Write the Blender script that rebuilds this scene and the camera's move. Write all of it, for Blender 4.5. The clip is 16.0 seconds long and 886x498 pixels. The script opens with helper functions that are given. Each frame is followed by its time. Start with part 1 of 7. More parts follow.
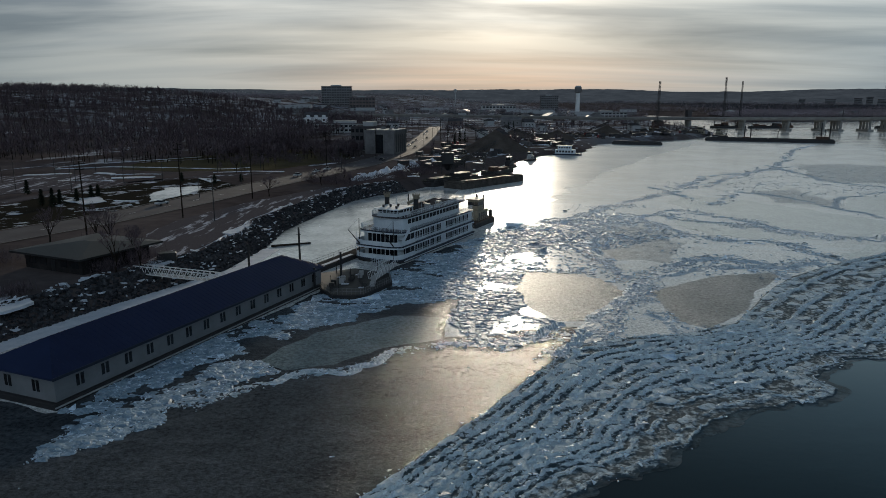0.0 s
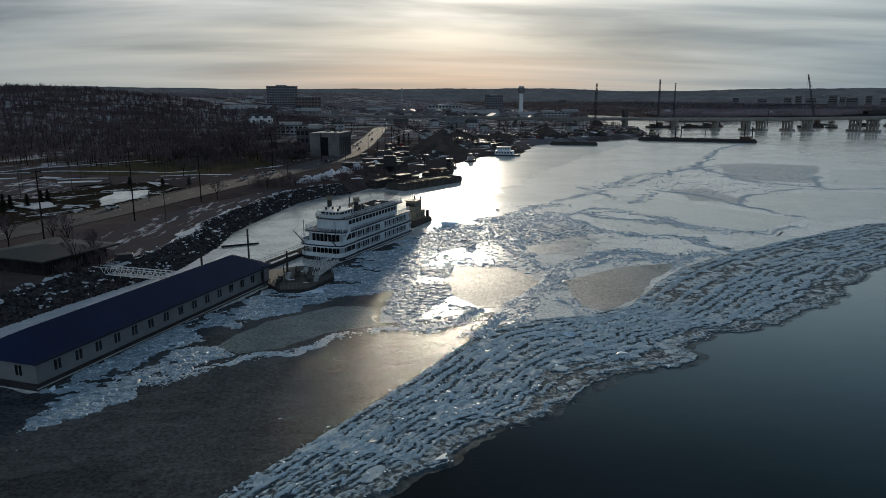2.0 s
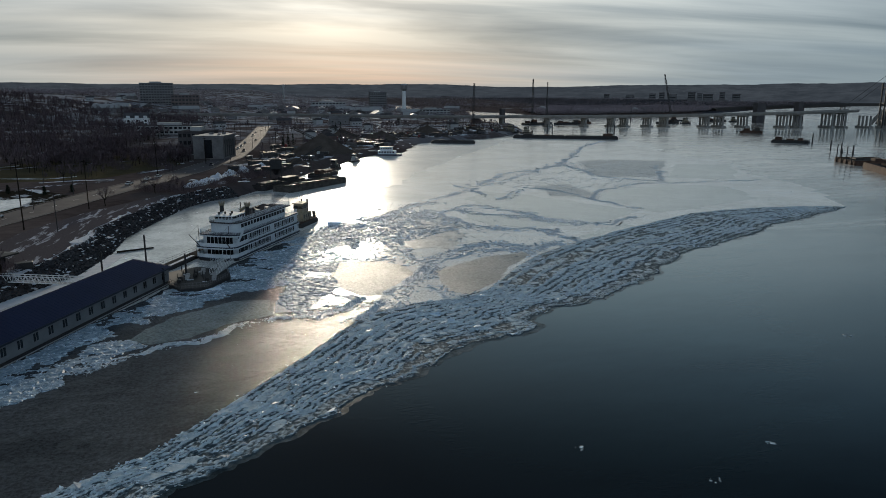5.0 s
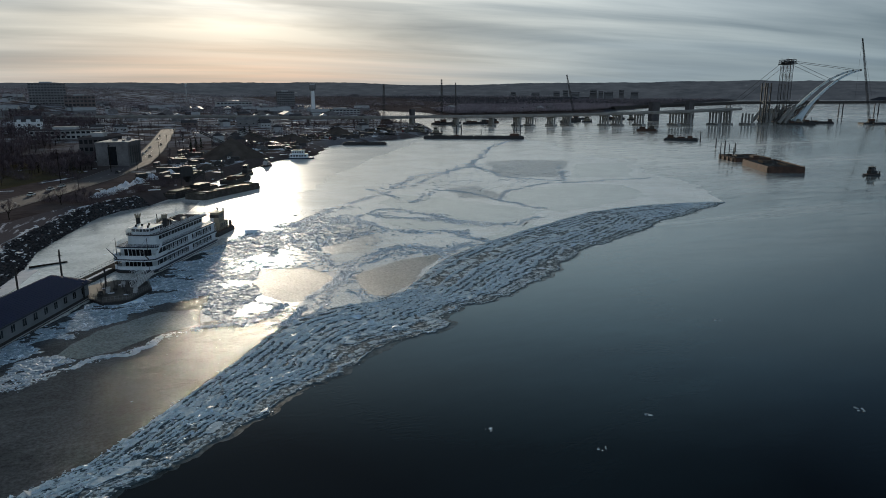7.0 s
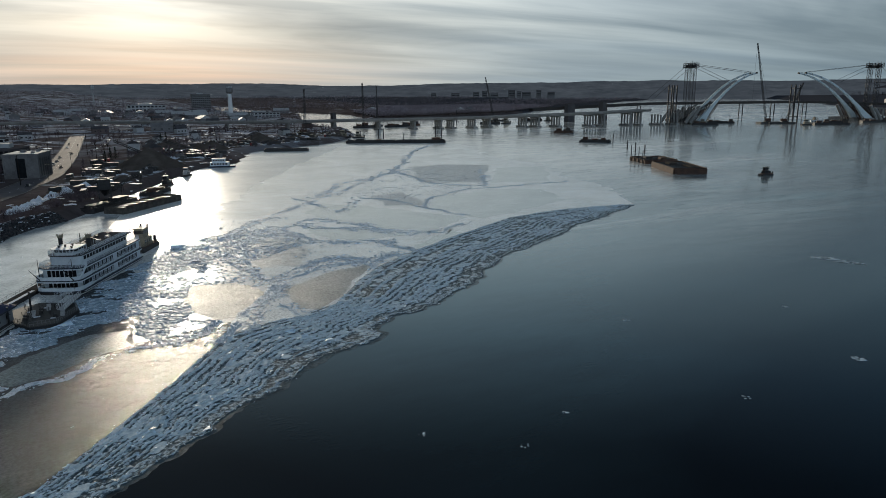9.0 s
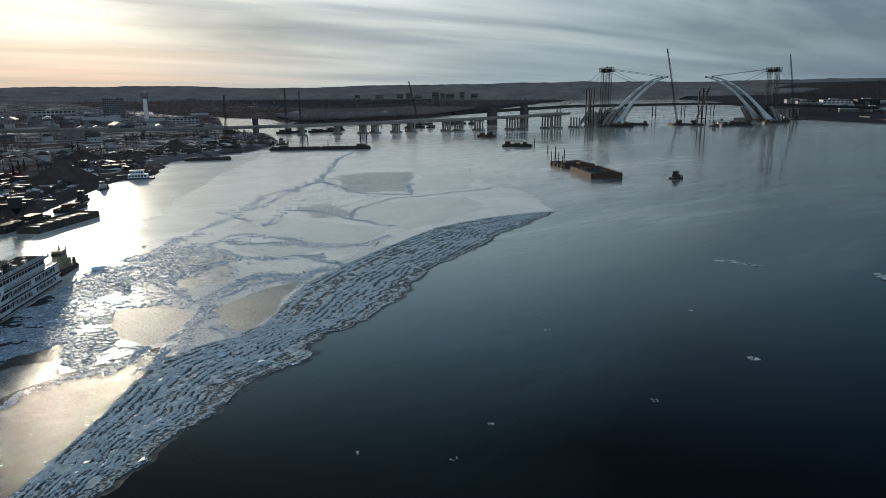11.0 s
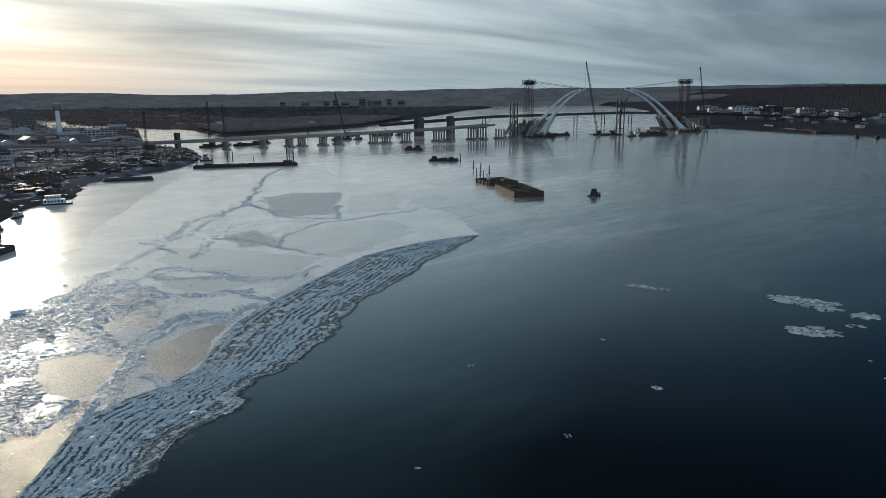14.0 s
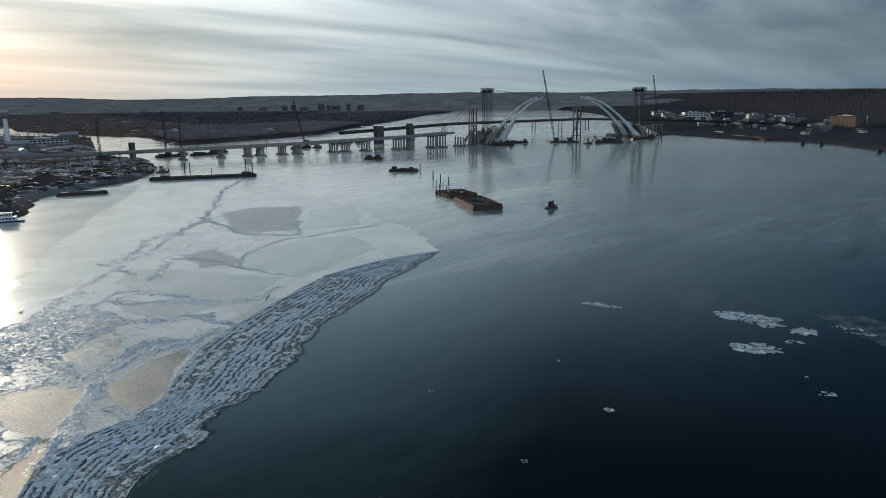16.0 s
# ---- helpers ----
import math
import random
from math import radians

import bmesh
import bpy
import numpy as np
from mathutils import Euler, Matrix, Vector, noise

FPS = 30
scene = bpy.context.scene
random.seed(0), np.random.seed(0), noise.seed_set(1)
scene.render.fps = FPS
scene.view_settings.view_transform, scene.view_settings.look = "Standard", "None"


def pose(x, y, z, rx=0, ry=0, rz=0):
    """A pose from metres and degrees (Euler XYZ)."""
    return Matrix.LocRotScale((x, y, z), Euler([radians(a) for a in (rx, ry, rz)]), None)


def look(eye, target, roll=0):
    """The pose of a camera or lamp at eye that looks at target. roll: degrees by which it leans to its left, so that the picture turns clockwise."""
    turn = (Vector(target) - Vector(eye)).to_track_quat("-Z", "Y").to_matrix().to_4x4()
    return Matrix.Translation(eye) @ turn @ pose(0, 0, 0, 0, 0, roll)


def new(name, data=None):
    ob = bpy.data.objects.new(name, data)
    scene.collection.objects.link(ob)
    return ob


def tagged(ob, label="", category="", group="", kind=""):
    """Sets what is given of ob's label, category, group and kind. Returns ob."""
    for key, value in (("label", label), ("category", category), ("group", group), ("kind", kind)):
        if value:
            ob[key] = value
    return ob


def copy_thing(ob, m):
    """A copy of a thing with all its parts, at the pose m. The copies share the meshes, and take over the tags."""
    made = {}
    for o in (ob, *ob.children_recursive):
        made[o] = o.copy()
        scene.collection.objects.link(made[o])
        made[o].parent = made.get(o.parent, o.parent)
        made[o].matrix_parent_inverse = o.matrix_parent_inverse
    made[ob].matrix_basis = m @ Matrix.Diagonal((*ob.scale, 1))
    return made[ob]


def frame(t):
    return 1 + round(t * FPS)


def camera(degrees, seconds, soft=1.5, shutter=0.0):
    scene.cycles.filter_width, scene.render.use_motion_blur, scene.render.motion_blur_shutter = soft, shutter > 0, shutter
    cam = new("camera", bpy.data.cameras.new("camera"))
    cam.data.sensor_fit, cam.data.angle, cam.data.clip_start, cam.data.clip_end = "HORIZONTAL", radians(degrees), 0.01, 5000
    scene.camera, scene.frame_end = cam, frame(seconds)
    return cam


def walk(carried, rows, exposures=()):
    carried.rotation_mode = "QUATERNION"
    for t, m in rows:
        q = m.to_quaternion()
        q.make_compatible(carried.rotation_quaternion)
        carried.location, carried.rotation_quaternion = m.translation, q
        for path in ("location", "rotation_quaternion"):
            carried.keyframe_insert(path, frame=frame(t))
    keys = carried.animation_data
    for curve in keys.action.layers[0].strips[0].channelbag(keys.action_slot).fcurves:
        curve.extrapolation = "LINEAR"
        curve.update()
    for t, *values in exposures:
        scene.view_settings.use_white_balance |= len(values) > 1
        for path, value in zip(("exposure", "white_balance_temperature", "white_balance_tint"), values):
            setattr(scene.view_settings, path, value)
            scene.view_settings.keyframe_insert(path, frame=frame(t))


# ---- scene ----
cam = camera(65.5, 16.0, soft=0.8)
METRES, EYE, TILT, LEAN, TURN = 85.0, 34.4, -12.2, 0.0, 0.0
ROWS = [
    (0.0, 0.0, 0.0, 0.0, 0.0, 0.0, -0.0),
    (0.5, 0.011, -0.0455, -0.0003, -0.77, -0.02, 0.15),
    (1.0, 0.0195, -0.0918, -0.0008, -1.66, -0.05, 0.34),
    (1.5, 0.0272, -0.138, -0.0019, -2.66, -0.08, 0.55),
    (2.0, 0.0321, -0.1839, -0.0033, -4.18, -0.15, 0.87),
    (2.5, 0.0353, -0.2294, -0.0046, -5.64, -0.22, 1.17),
    (3.0, 0.0362, -0.2741, -0.0049, -6.88, -0.3, 1.43),
    (3.5, 0.0351, -0.3181, -0.0051, -8.03, -0.39, 1.67),
    (4.0, 0.0321, -0.3614, -0.0041, -9.43, -0.51, 1.97),
    (4.5, 0.0279, -0.4019, -0.0026, -11.43, -0.68, 2.39),
    (7.0, -0.0158, -0.5584, 0.0215, -20.54, -1.5, 4.47),
    (7.5, -0.0265, -0.5822, 0.0295, -22.59, -1.68, 4.94),
    (8.0, -0.0368, -0.602, 0.0382, -24.13, -1.82, 5.31),
    (8.5, -0.0463, -0.6223, 0.0486, -25.5, -1.96, 5.63),
    (9.0, -0.0555, -0.6408, 0.0592, -26.85, -2.09, 5.96),
    (9.5, -0.0629, -0.6559, 0.0687, -28.43, -2.27, 6.36),
    (10.0, -0.0694, -0.672, 0.0789, -30.12, -2.44, 6.75),
    (12.5, -0.0916, -0.7489, 0.1612, -35.81, -2.95, 7.88),
    (13.0, -0.0957, -0.765, 0.1802, -36.66, -3.0, 8.06),
    (13.5, -0.1004, -0.7808, 0.2, -37.73, -3.07, 8.25),
    (14.0, -0.1053, -0.7959, 0.2195, -38.76, -3.14, 8.43),
    (14.5, -0.1109, -0.8103, 0.2394, -39.7, -3.21, 8.59),
    (15.0, -0.1166, -0.8248, 0.2591, -40.39, -3.24, 8.69),
    (15.5, -0.1217, -0.8389, 0.2788, -41.19, -3.3, 8.83),
    (16.0, -0.1279, -0.8525, 0.2991, -42.04, -3.38, 8.97),
]
walk(cam, [(t, pose(0, 0, EYE, TILT, LEAN, TURN) @ pose(METRES * x, METRES * y, METRES * z, 90 + pitch, roll, yaw)) for t, x, y, z, yaw, pitch, roll in ROWS], [(0.0, 0.0), (4.5, 0.08), (9.0, 0.28), (16.0, 0.58)])

# ---- light: low winter sun behind thin cloud, upriver ----
SUN = Vector((0.088, 0.983, 0.158)).normalized()
lamp = bpy.data.lights.new("sun", "SUN")
lamp.energy, lamp.angle, lamp.color = 1.9, radians(3.5), (1.0, 0.88, 0.70)
sun = new("sun", lamp)
sun.matrix_world = look((0, 0, 300), Vector((0, 0, 300)) - SUN)


class Nodes:
    """Short-hand for building a node tree."""

    def __init__(self, tree, fresh=True):
        self.t = tree
        if fresh:
            tree.nodes.clear()

    def add(self, kind, **kw):
        n = self.t.nodes.new(kind)
        for k, v in kw.items():
            setattr(n, k, v)
        return n

    def put(self, sock, value):
        if hasattr(value, "is_output"):
            self.t.links.new(value, sock)
        else:
            sock.default_value = value

    def math(self, op, a, b=0.0, c=0.0, clamp=False):
        n = self.add("ShaderNodeMath", operation=op, use_clamp=clamp)
        for s, v in zip(n.inputs, (a, b, c)):
            self.put(s, v)
        return n.outputs[0]

    def vmath(self, op, a, b):
        n = self.add("ShaderNodeVectorMath", operation=op)
        self.put(n.inputs[0], a)
        self.put(n.inputs[1], b)
        return n.outputs["Value" if op == "DOT_PRODUCT" else "Vector"]

    def mix(self, f, a, b, kind="MIX"):
        n = self.add("ShaderNodeMix", data_type="RGBA", blend_type=kind)
        self.put(n.inputs[0], f)
        for s, v in ((n.inputs[6], a), (n.inputs[7], b)):
            self.put(s, (*v, 1) if isinstance(v, tuple) and len(v) == 3 else v)
        return n.outputs[2]

    def noise(self, vec, scale, detail=4, rough=0.55, dist=0.0):
        n = self.add("ShaderNodeTexNoise")
        self.put(n.inputs["Vector"], vec)
        for k, v in (("Scale", scale), ("Detail", detail), ("Roughness", rough), ("Distortion", dist)):
            n.inputs[k].default_value = v
        return n.outputs["Fac"]

    def ramp(self, f, stops):
        n = self.add("ShaderNodeValToRGB")
        e = n.color_ramp.elements
        while len(e) < len(stops):
            e.new(0.5)
        for el, (p, c) in zip(e, stops):
            el.position, el.color = p, (*c, 1) if isinstance(c, tuple) else (c, c, c, 1)
        self.put(n.inputs[0], f)
        return n.outputs[0]

    def map(self, vec, scale=(1, 1, 1), rot=(0, 0, 0)):
        n = self.add("ShaderNodeMapping")
        self.put(n.inputs["Vector"], vec)
        n.inputs["Scale"].default_value = scale
        n.inputs["Rotation"].default_value = [radians(a) for a in rot]
        return n.outputs[0]


world = bpy.data.worlds.new("sky")
scene.world = world
world.use_nodes = True
w = Nodes(world.node_tree)
sky = w.add("ShaderNodeTexSky", sky_type="NISHITA", sun_disc=False, sun_elevation=math.asin(SUN.z), sun_rotation=math.atan2(SUN.x, SUN.y), dust_density=2.0)
coord = w.add("ShaderNodeTexCoord").outputs["Generated"]
sep = w.add("ShaderNodeSeparateXYZ")
w.put(sep.inputs[0], coord)
up = w.math("MAXIMUM", sep.outputs[2], 0.0)
# flat cloud deck: direction laid onto a plane high above
lift = w.math("ADD", up, 0.09)
flat = w.add("ShaderNodeCombineXYZ")
w.put(flat.inputs[0], w.math("DIVIDE", sep.outputs[0], lift))
w.put(flat.inputs[1], w.math("DIVIDE", sep.outputs[1], lift))
deck = w.map(flat.outputs[0], (0.26, 0.62, 1), (0, 0, 16))
c1 = w.noise(deck, 0.85, 5, 0.5, 0.7)
c2 = w.noise(w.map(flat.outputs[0], (0.5, 1.9, 1), (0, 0, 24)), 1.1, 5, 0.6, 0.3)
cloud = w.math("ADD", w.math("MULTIPLY", c1, 0.82), w.math("MULTIPLY", c2, 0.18))
cloud = w.ramp(cloud, [(0.41, 0.0), (0.58, 1.0)])
toward = w.math("MAXIMUM", w.vmath("DOT_PRODUCT", coord, tuple(SUN)), 0.0)
glow = w.math("POWER", toward, 160.0)
wide = w.math("POWER", toward, 14.0)
clear = w.ramp(up, [(0.0, (0.31, 0.385, 0.43)), (0.05, (0.37, 0.44, 0.48)), (0.12, (0.52, 0.57, 0.59)), (0.20, (0.54, 0.63, 0.66)), (0.27, (0.40, 0.53, 0.59)), (0.36, (0.135, 0.235, 0.32)), (0.48, (0.023, 0.031, 0.044)), (0.62, (0.024, 0.030, 0.042)), (1.0, (0.125, 0.165, 0.21))])
dense = w.ramp(up, [(0.0, (0.27, 0.34, 0.38)), (0.06, (0.235, 0.295, 0.335)), (0.13, (0.19, 0.245, 0.30)), (0.24, (0.23, 0.33, 0.40)), (0.36, (0.11, 0.19, 0.27)), (0.48, (0.019, 0.027, 0.040)), (0.62, (0.020, 0.027, 0.039)), (1.0, (0.12, 0.16, 0.205))])
low = w.ramp(up, [(0.0, 1.0), (0.03, 1.0), (0.075, 0.0)])
colour = w.mix(cloud, dense, clear)
pink = w.math("MULTIPLY", low, w.math("MULTIPLY", w.math("POWER", toward, 26.0), w.math("ADD", -0.1, w.math("MULTIPLY", c2, 1.1)), clamp=True))
colour = w.mix(pink, colour, (0.54, 0.395, 0.36))
turned = w.math("ADD", 0.29, w.math("MULTIPLY", w.math("POWER", toward, 1.6), 0.72))
colour = w.mix(1.0, colour, w.mix(turned, (0.0, 0.0, 0.0), w.mix(toward, (0.80, 1.0, 1.10), (1.0, 1.0, 1.0))), "MULTIPLY")
warm = w.mix(w.math("MULTIPLY", w.math("POWER", toward, 9.0), 0.8), (1.0, 1.0, 1.0), (1.08, 1.0, 0.90))
colour = w.mix(1.0, colour, warm, "MULTIPLY")
colour = w.mix(w.ramp(up, [(0.06, 0.0), (0.20, 1.0)]), colour, w.mix(1.0, colour, w.mix(w.math("POWER", toward, 1.5), (0.22, 0.44, 0.60), (1.0, 1.0, 1.0)), "MULTIPLY"))
bank = w.ramp(up, [(0.05, 0.12), (0.125, 1.0)])
shine = w.math("MULTIPLY", bank, w.math("MULTIPLY", w.math("ADD", w.math("MULTIPLY", glow, 0.60), w.math("MULTIPLY", wide, 0.02)), w.math("ADD", w.math("MULTIPLY", cloud, 0.7), 0.3)))
colour = w.mix(1.0, colour, w.mix(shine, (0.0, 0.0, 0.0), (1.0, 0.93, 0.80)), "ADD")
away = w.math("MAXIMUM", w.math("ADD", w.math("MULTIPLY", w.vmath("DOT_PRODUCT", coord, tuple(-SUN)), 0.8), 0.2), 0.0)
colour = w.mix(1.0, colour, w.mix(away, (0.0, 0.0, 0.0), (0.305, 0.415, 0.55)), "ADD")
halo = w.math("MULTIPLY", w.ramp(up, [(0.085, 0.04), (0.18, 1.0)]), w.math("MULTIPLY", w.math("MULTIPLY", w.math("POWER", toward, 4.0), w.ramp(up, [(0.17, 1.0), (0.46, 0.10)])), 0.36))
colour = w.mix(1.0, colour, w.mix(halo, (0.0, 0.0, 0.0), (0.80, 0.92, 0.95)), "ADD")
broad = w.noise(w.map(flat.outputs[0], (0.10, 0.34, 1), (0, 0, 20)), 1.3, 3, 0.5, 0.5)
colour = w.mix(1.0, colour, w.ramp(broad, [(0.36, (0.74, 0.80, 0.86)), (0.62, (1.20, 1.17, 1.13))]), "MULTIPLY")
leftward = w.math("SUBTRACT", 0.5, w.math("MULTIPLY", sep.outputs[0], 0.85), clamp=True)
colour = w.mix(1.0, colour, w.mix(leftward, (1.02, 1.02, 1.02), (1.03, 0.95, 0.90)), "MULTIPLY")
haze = w.mix(0.003, colour, sky.outputs[0])
back = w.add("ShaderNodeBackground")
w.put(back.inputs[0], haze)
back.inputs[1].default_value = 1.0
w.t.links.new(back.outputs[0], w.add("ShaderNodeOutputWorld").inputs[0])


# ---- materials ----
def surface(name, a, b, scale=1.0, rough=0.8, bump=0.0, metal=0.0, fine=6.0, stretch=(1, 1, 1), each=0.0, spec=0.5, turn=0.0, lo=0.35, hi=0.65):
    """Two colours mixed by noise at two scales, with relief; each: how far single pieces differ."""
    m = bpy.data.materials.new(name)
    m.use_nodes = True
    k = Nodes(m.node_tree)
    at = k.map(k.add("ShaderNodeTexCoord").outputs["Object"], stretch, (0, 0, turn))
    big, small = k.noise(at, scale, 5), k.noise(at, scale * fine, 4, 0.6)
    f = k.ramp(k.math("ADD", k.math("MULTIPLY", big, 0.65), k.math("MULTIPLY", small, 0.35)), [(lo, 0.0), (hi, 1.0)])
    c = k.mix(f, a, b)
    if each:
        r = k.add("ShaderNodeNewGeometry").outputs["Random Per Island"]
        c = k.mix(1.0, c, k.ramp(r, [(0.0, 1 - each), (1.0, 1 + each)]), "MULTIPLY")
    s = k.add("ShaderNodeBsdfPrincipled")
    k.put(s.inputs["Base Color"], c)
    s.inputs["Metallic"].default_value = metal
    s.inputs["Specular IOR Level"].default_value = spec if rough < 0.84 else 0.0
    k.put(s.inputs["Roughness"], k.math("ADD", rough - 0.06, k.math("MULTIPLY", small, 0.12), clamp=True))
    if bump:
        n = k.add("ShaderNodeBump")
        n.inputs["Strength"].default_value = 0.6
        n.inputs["Distance"].default_value = bump
        k.put(n.inputs["Height"], small)
        k.t.links.new(n.outputs[0], s.inputs["Normal"])
    k.t.links.new(s.outputs[0], k.add("ShaderNodeOutputMaterial").inputs[0])
    return m


def glossy(name, a, b, rough, ripple, scale, patch=0.02, wave=0.12, frost=0.0, gloss=0.5):
    """Water or bare ice: dark body, mirror surface with small relief and rougher patches."""
    m = bpy.data.materials.new(name)
    m.use_nodes = True
    k = Nodes(m.node_tree)
    at = k.add("ShaderNodeTexCoord").outputs["Object"]
    big = k.noise(k.map(at, (1, 1, 1), (0, 0, 35)), patch, 5, 0.6, 0.6)
    grain = k.noise(k.map(at, (0.6, 1.3, 1), (0, 0, 33)), scale, 4, 0.6)
    s = k.add("ShaderNodeBsdfPrincipled")
    body = k.mix(k.ramp(big, [(0.38, 0.0), (0.62, 1.0)]), a, b)
    k.put(s.inputs["Base Color"], k.mix(1.0, body, k.ramp(k.noise(at, 1.7, 6, 0.75), [(0.40, 0.58), (0.60, 1.30)]), "MULTIPLY"))
    if frost:
        rime = k.math("MULTIPLY", k.ramp(k.noise(k.map(at, (0.7, 1.5, 1), (0, 0, 52)), 0.16, 9, 0.74, 0.5), [(0.49, 0.0), (0.60, 1.0)]), frost)
        shade = s.inputs["Base Color"].links[0].from_socket
        k.put(s.inputs["Base Color"], k.mix(rime, shade, (0.80, 0.85, 0.87)))
    k.put(s.inputs["Roughness"], k.math("ADD", rough, k.math("MULTIPLY", k.ramp(big, [(0.40, 0.0), (0.65, 1.0)]), rough * 0.15)))
    s.inputs["IOR"].default_value = 1.33
    s.inputs["Specular IOR Level"].default_value = gloss
    n = k.add("ShaderNodeBump")
    n.inputs["Strength"].default_value = 1.0
    n.inputs["Distance"].default_value = ripple
    k.put(n.inputs["Height"], k.math("ADD", grain, k.math("MULTIPLY", k.noise(at, wave, 3), min(1.0, 0.008 / ripple))))
    k.t.links.new(n.outputs[0], s.inputs["Normal"])
    k.t.links.new(s.outputs[0], k.add("ShaderNodeOutputMaterial").inputs[0])
    return m


WATER = glossy("river_water", (0.004, 0.006, 0.009), (0.006, 0.009, 0.013), 0.035, 0.010, 1.2)
s = next(n for n in WATER.node_tree.nodes if n.type == "BSDF_PRINCIPLED")
k = Nodes(WATER.node_tree, False)
at = k.add("ShaderNodeTexCoord").outputs["Object"]
film = k.math("MULTIPLY", k.ramp(k.noise(k.map(at, (0.35, 1.6, 1), (0, 0, -32)), 0.035, 9, 0.74, 0.9), [(0.41, 0.0), (0.66, 1.0)]), k.ramp(k.noise(at, 0.004, 3), [(0.36, 0.0), (0.58, 1.0)]))
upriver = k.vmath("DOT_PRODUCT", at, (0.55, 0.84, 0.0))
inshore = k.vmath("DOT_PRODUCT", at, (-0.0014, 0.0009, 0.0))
# pale thin ice upriver, its white also painting in the reflected bright sky
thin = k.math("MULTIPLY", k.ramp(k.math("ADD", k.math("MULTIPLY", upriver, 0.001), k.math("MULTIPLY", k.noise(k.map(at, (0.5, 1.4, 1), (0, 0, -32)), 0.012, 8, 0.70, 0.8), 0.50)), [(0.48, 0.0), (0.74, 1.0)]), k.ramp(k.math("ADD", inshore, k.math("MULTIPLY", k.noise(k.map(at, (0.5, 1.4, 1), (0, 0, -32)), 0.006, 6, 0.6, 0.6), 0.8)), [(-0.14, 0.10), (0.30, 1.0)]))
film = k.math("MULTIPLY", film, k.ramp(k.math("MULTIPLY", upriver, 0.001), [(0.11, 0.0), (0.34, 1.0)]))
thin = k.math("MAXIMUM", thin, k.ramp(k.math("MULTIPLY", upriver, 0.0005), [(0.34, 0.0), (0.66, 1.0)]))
colour = k.mix(film, (0.004, 0.008, 0.013), (0.115, 0.225, 0.245))
# skim ice just off the edge of the thick ice
offshore = k.math("ADD", k.math("MULTIPLY", k.vmath("DOT_PRODUCT", at, (0.545, -0.84, 0.0)), 0.01), 0.35)
reach = k.math("MULTIPLY", k.vmath("DOT_PRODUCT", at, (0.84, 0.545, 0.0)), 0.01)
skim = k.math("MULTIPLY", k.ramp(k.math("ADD", offshore, k.math("MULTIPLY", k.noise(k.map(at, (0.6, 1.5, 1), (0, 0, -32)), 0.03, 7, 0.7), 0.6)), [(0.3, 1.0), (1.0, 0.0)]), k.ramp(reach, [(0.3, 0.06), (1.2, 1.0)]))
colour = k.mix(skim, colour, (0.062, 0.125, 0.155))
mottle = k.ramp(k.noise(k.map(at, (0.45, 1.7, 1), (0, 0, -30)), 0.06, 10, 0.75, 0.7), [(0.40, 0.0), (0.60, 1.0)])
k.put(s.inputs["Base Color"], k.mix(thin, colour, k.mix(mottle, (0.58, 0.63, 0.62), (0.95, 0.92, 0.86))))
k.put(s.inputs["Roughness"], k.math("ADD", 0.035, k.math("ADD", k.math("MULTIPLY", film, 0.07), k.math("MULTIPLY", thin, k.math("ADD", 0.01, k.math("MULTIPLY", mottle, 0.06))))))
skin = k.math("MULTIPLY", mottle, k.ramp(k.math("MULTIPLY", upriver, 0.001), [(0.10, 0.0), (0.26, 1.0)]))
k.put(s.inputs["Specular IOR Level"], k.math("SUBTRACT", 0.56, k.math("MULTIPLY", skin, 0.18)))
# breeze-ruffled patches between smooth ones
bumped = next(n for n in WATER.node_tree.nodes if n.type == "BUMP")
ruffle = k.ramp(k.noise(k.map(at, (0.4, 1.9, 1), (0, 0, -30)), 0.09, 8, 0.7, 0.8), [(0.46, 0.0), (0.58, 1.0)])
ruffle = k.math("MULTIPLY", ruffle, k.ramp(k.math("MULTIPLY", upriver, 0.001), [(0.12, 0.0), (0.30, 1.0)]))
k.put(bumped.inputs["Height"], k.math("MULTIPLY", bumped.inputs["Height"].links[0].from_socket, k.math("ADD", 1.0, k.math("MULTIPLY", ruffle, 2.3))))
ICE = glossy("grey_ice", (0.62, 0.62, 0.595), (0.87, 0.87, 0.84), 0.20, 0.025, 2.2, 0.03, frost=0.5, gloss=0.55)
SHOREICE = glossy("shining_shore_ice", (0.58, 0.60, 0.58), (0.80, 0.81, 0.78), 0.28, 0.03, 2.2, 0.03, frost=0.3, gloss=0.15)
WIDEICE = glossy("grey_green_ice", (0.47, 0.51, 0.49), (0.60, 0.63, 0.61), 0.18, 0.012, 2.2, 0.05, frost=0.12, gloss=0.40)
ROUGHICE = glossy("speckled_ice", (0.34, 0.36, 0.36), (0.66, 0.68, 0.67), 0.3, 0.08, 1.6, 0.4, frost=0.35, gloss=0.30)
DARKICE = glossy("clear_dark_ice", (0.046, 0.053, 0.060), (0.080, 0.090, 0.100), 0.13, 0.08, 5.0, 0.05, frost=0.04, gloss=0.05)
TEALICE = glossy("teal_grey_ice", (0.13, 0.18, 0.19), (0.20, 0.25, 0.26), 0.22, 0.06, 3.0, 0.08, frost=0.08, gloss=0.10)
PANEICE = glossy("smooth_grey_ice", (0.35, 0.375, 0.365), (0.47, 0.49, 0.475), 0.36, 0.18, 3.8, 0.06, frost=0.10, gloss=0.045)
RUBBLE = surface("broken_ice", (0.36, 0.48, 0.58), (0.78, 0.86, 0.92), 0.9, 0.46, 0.05, each=0.4, spec=0.22)
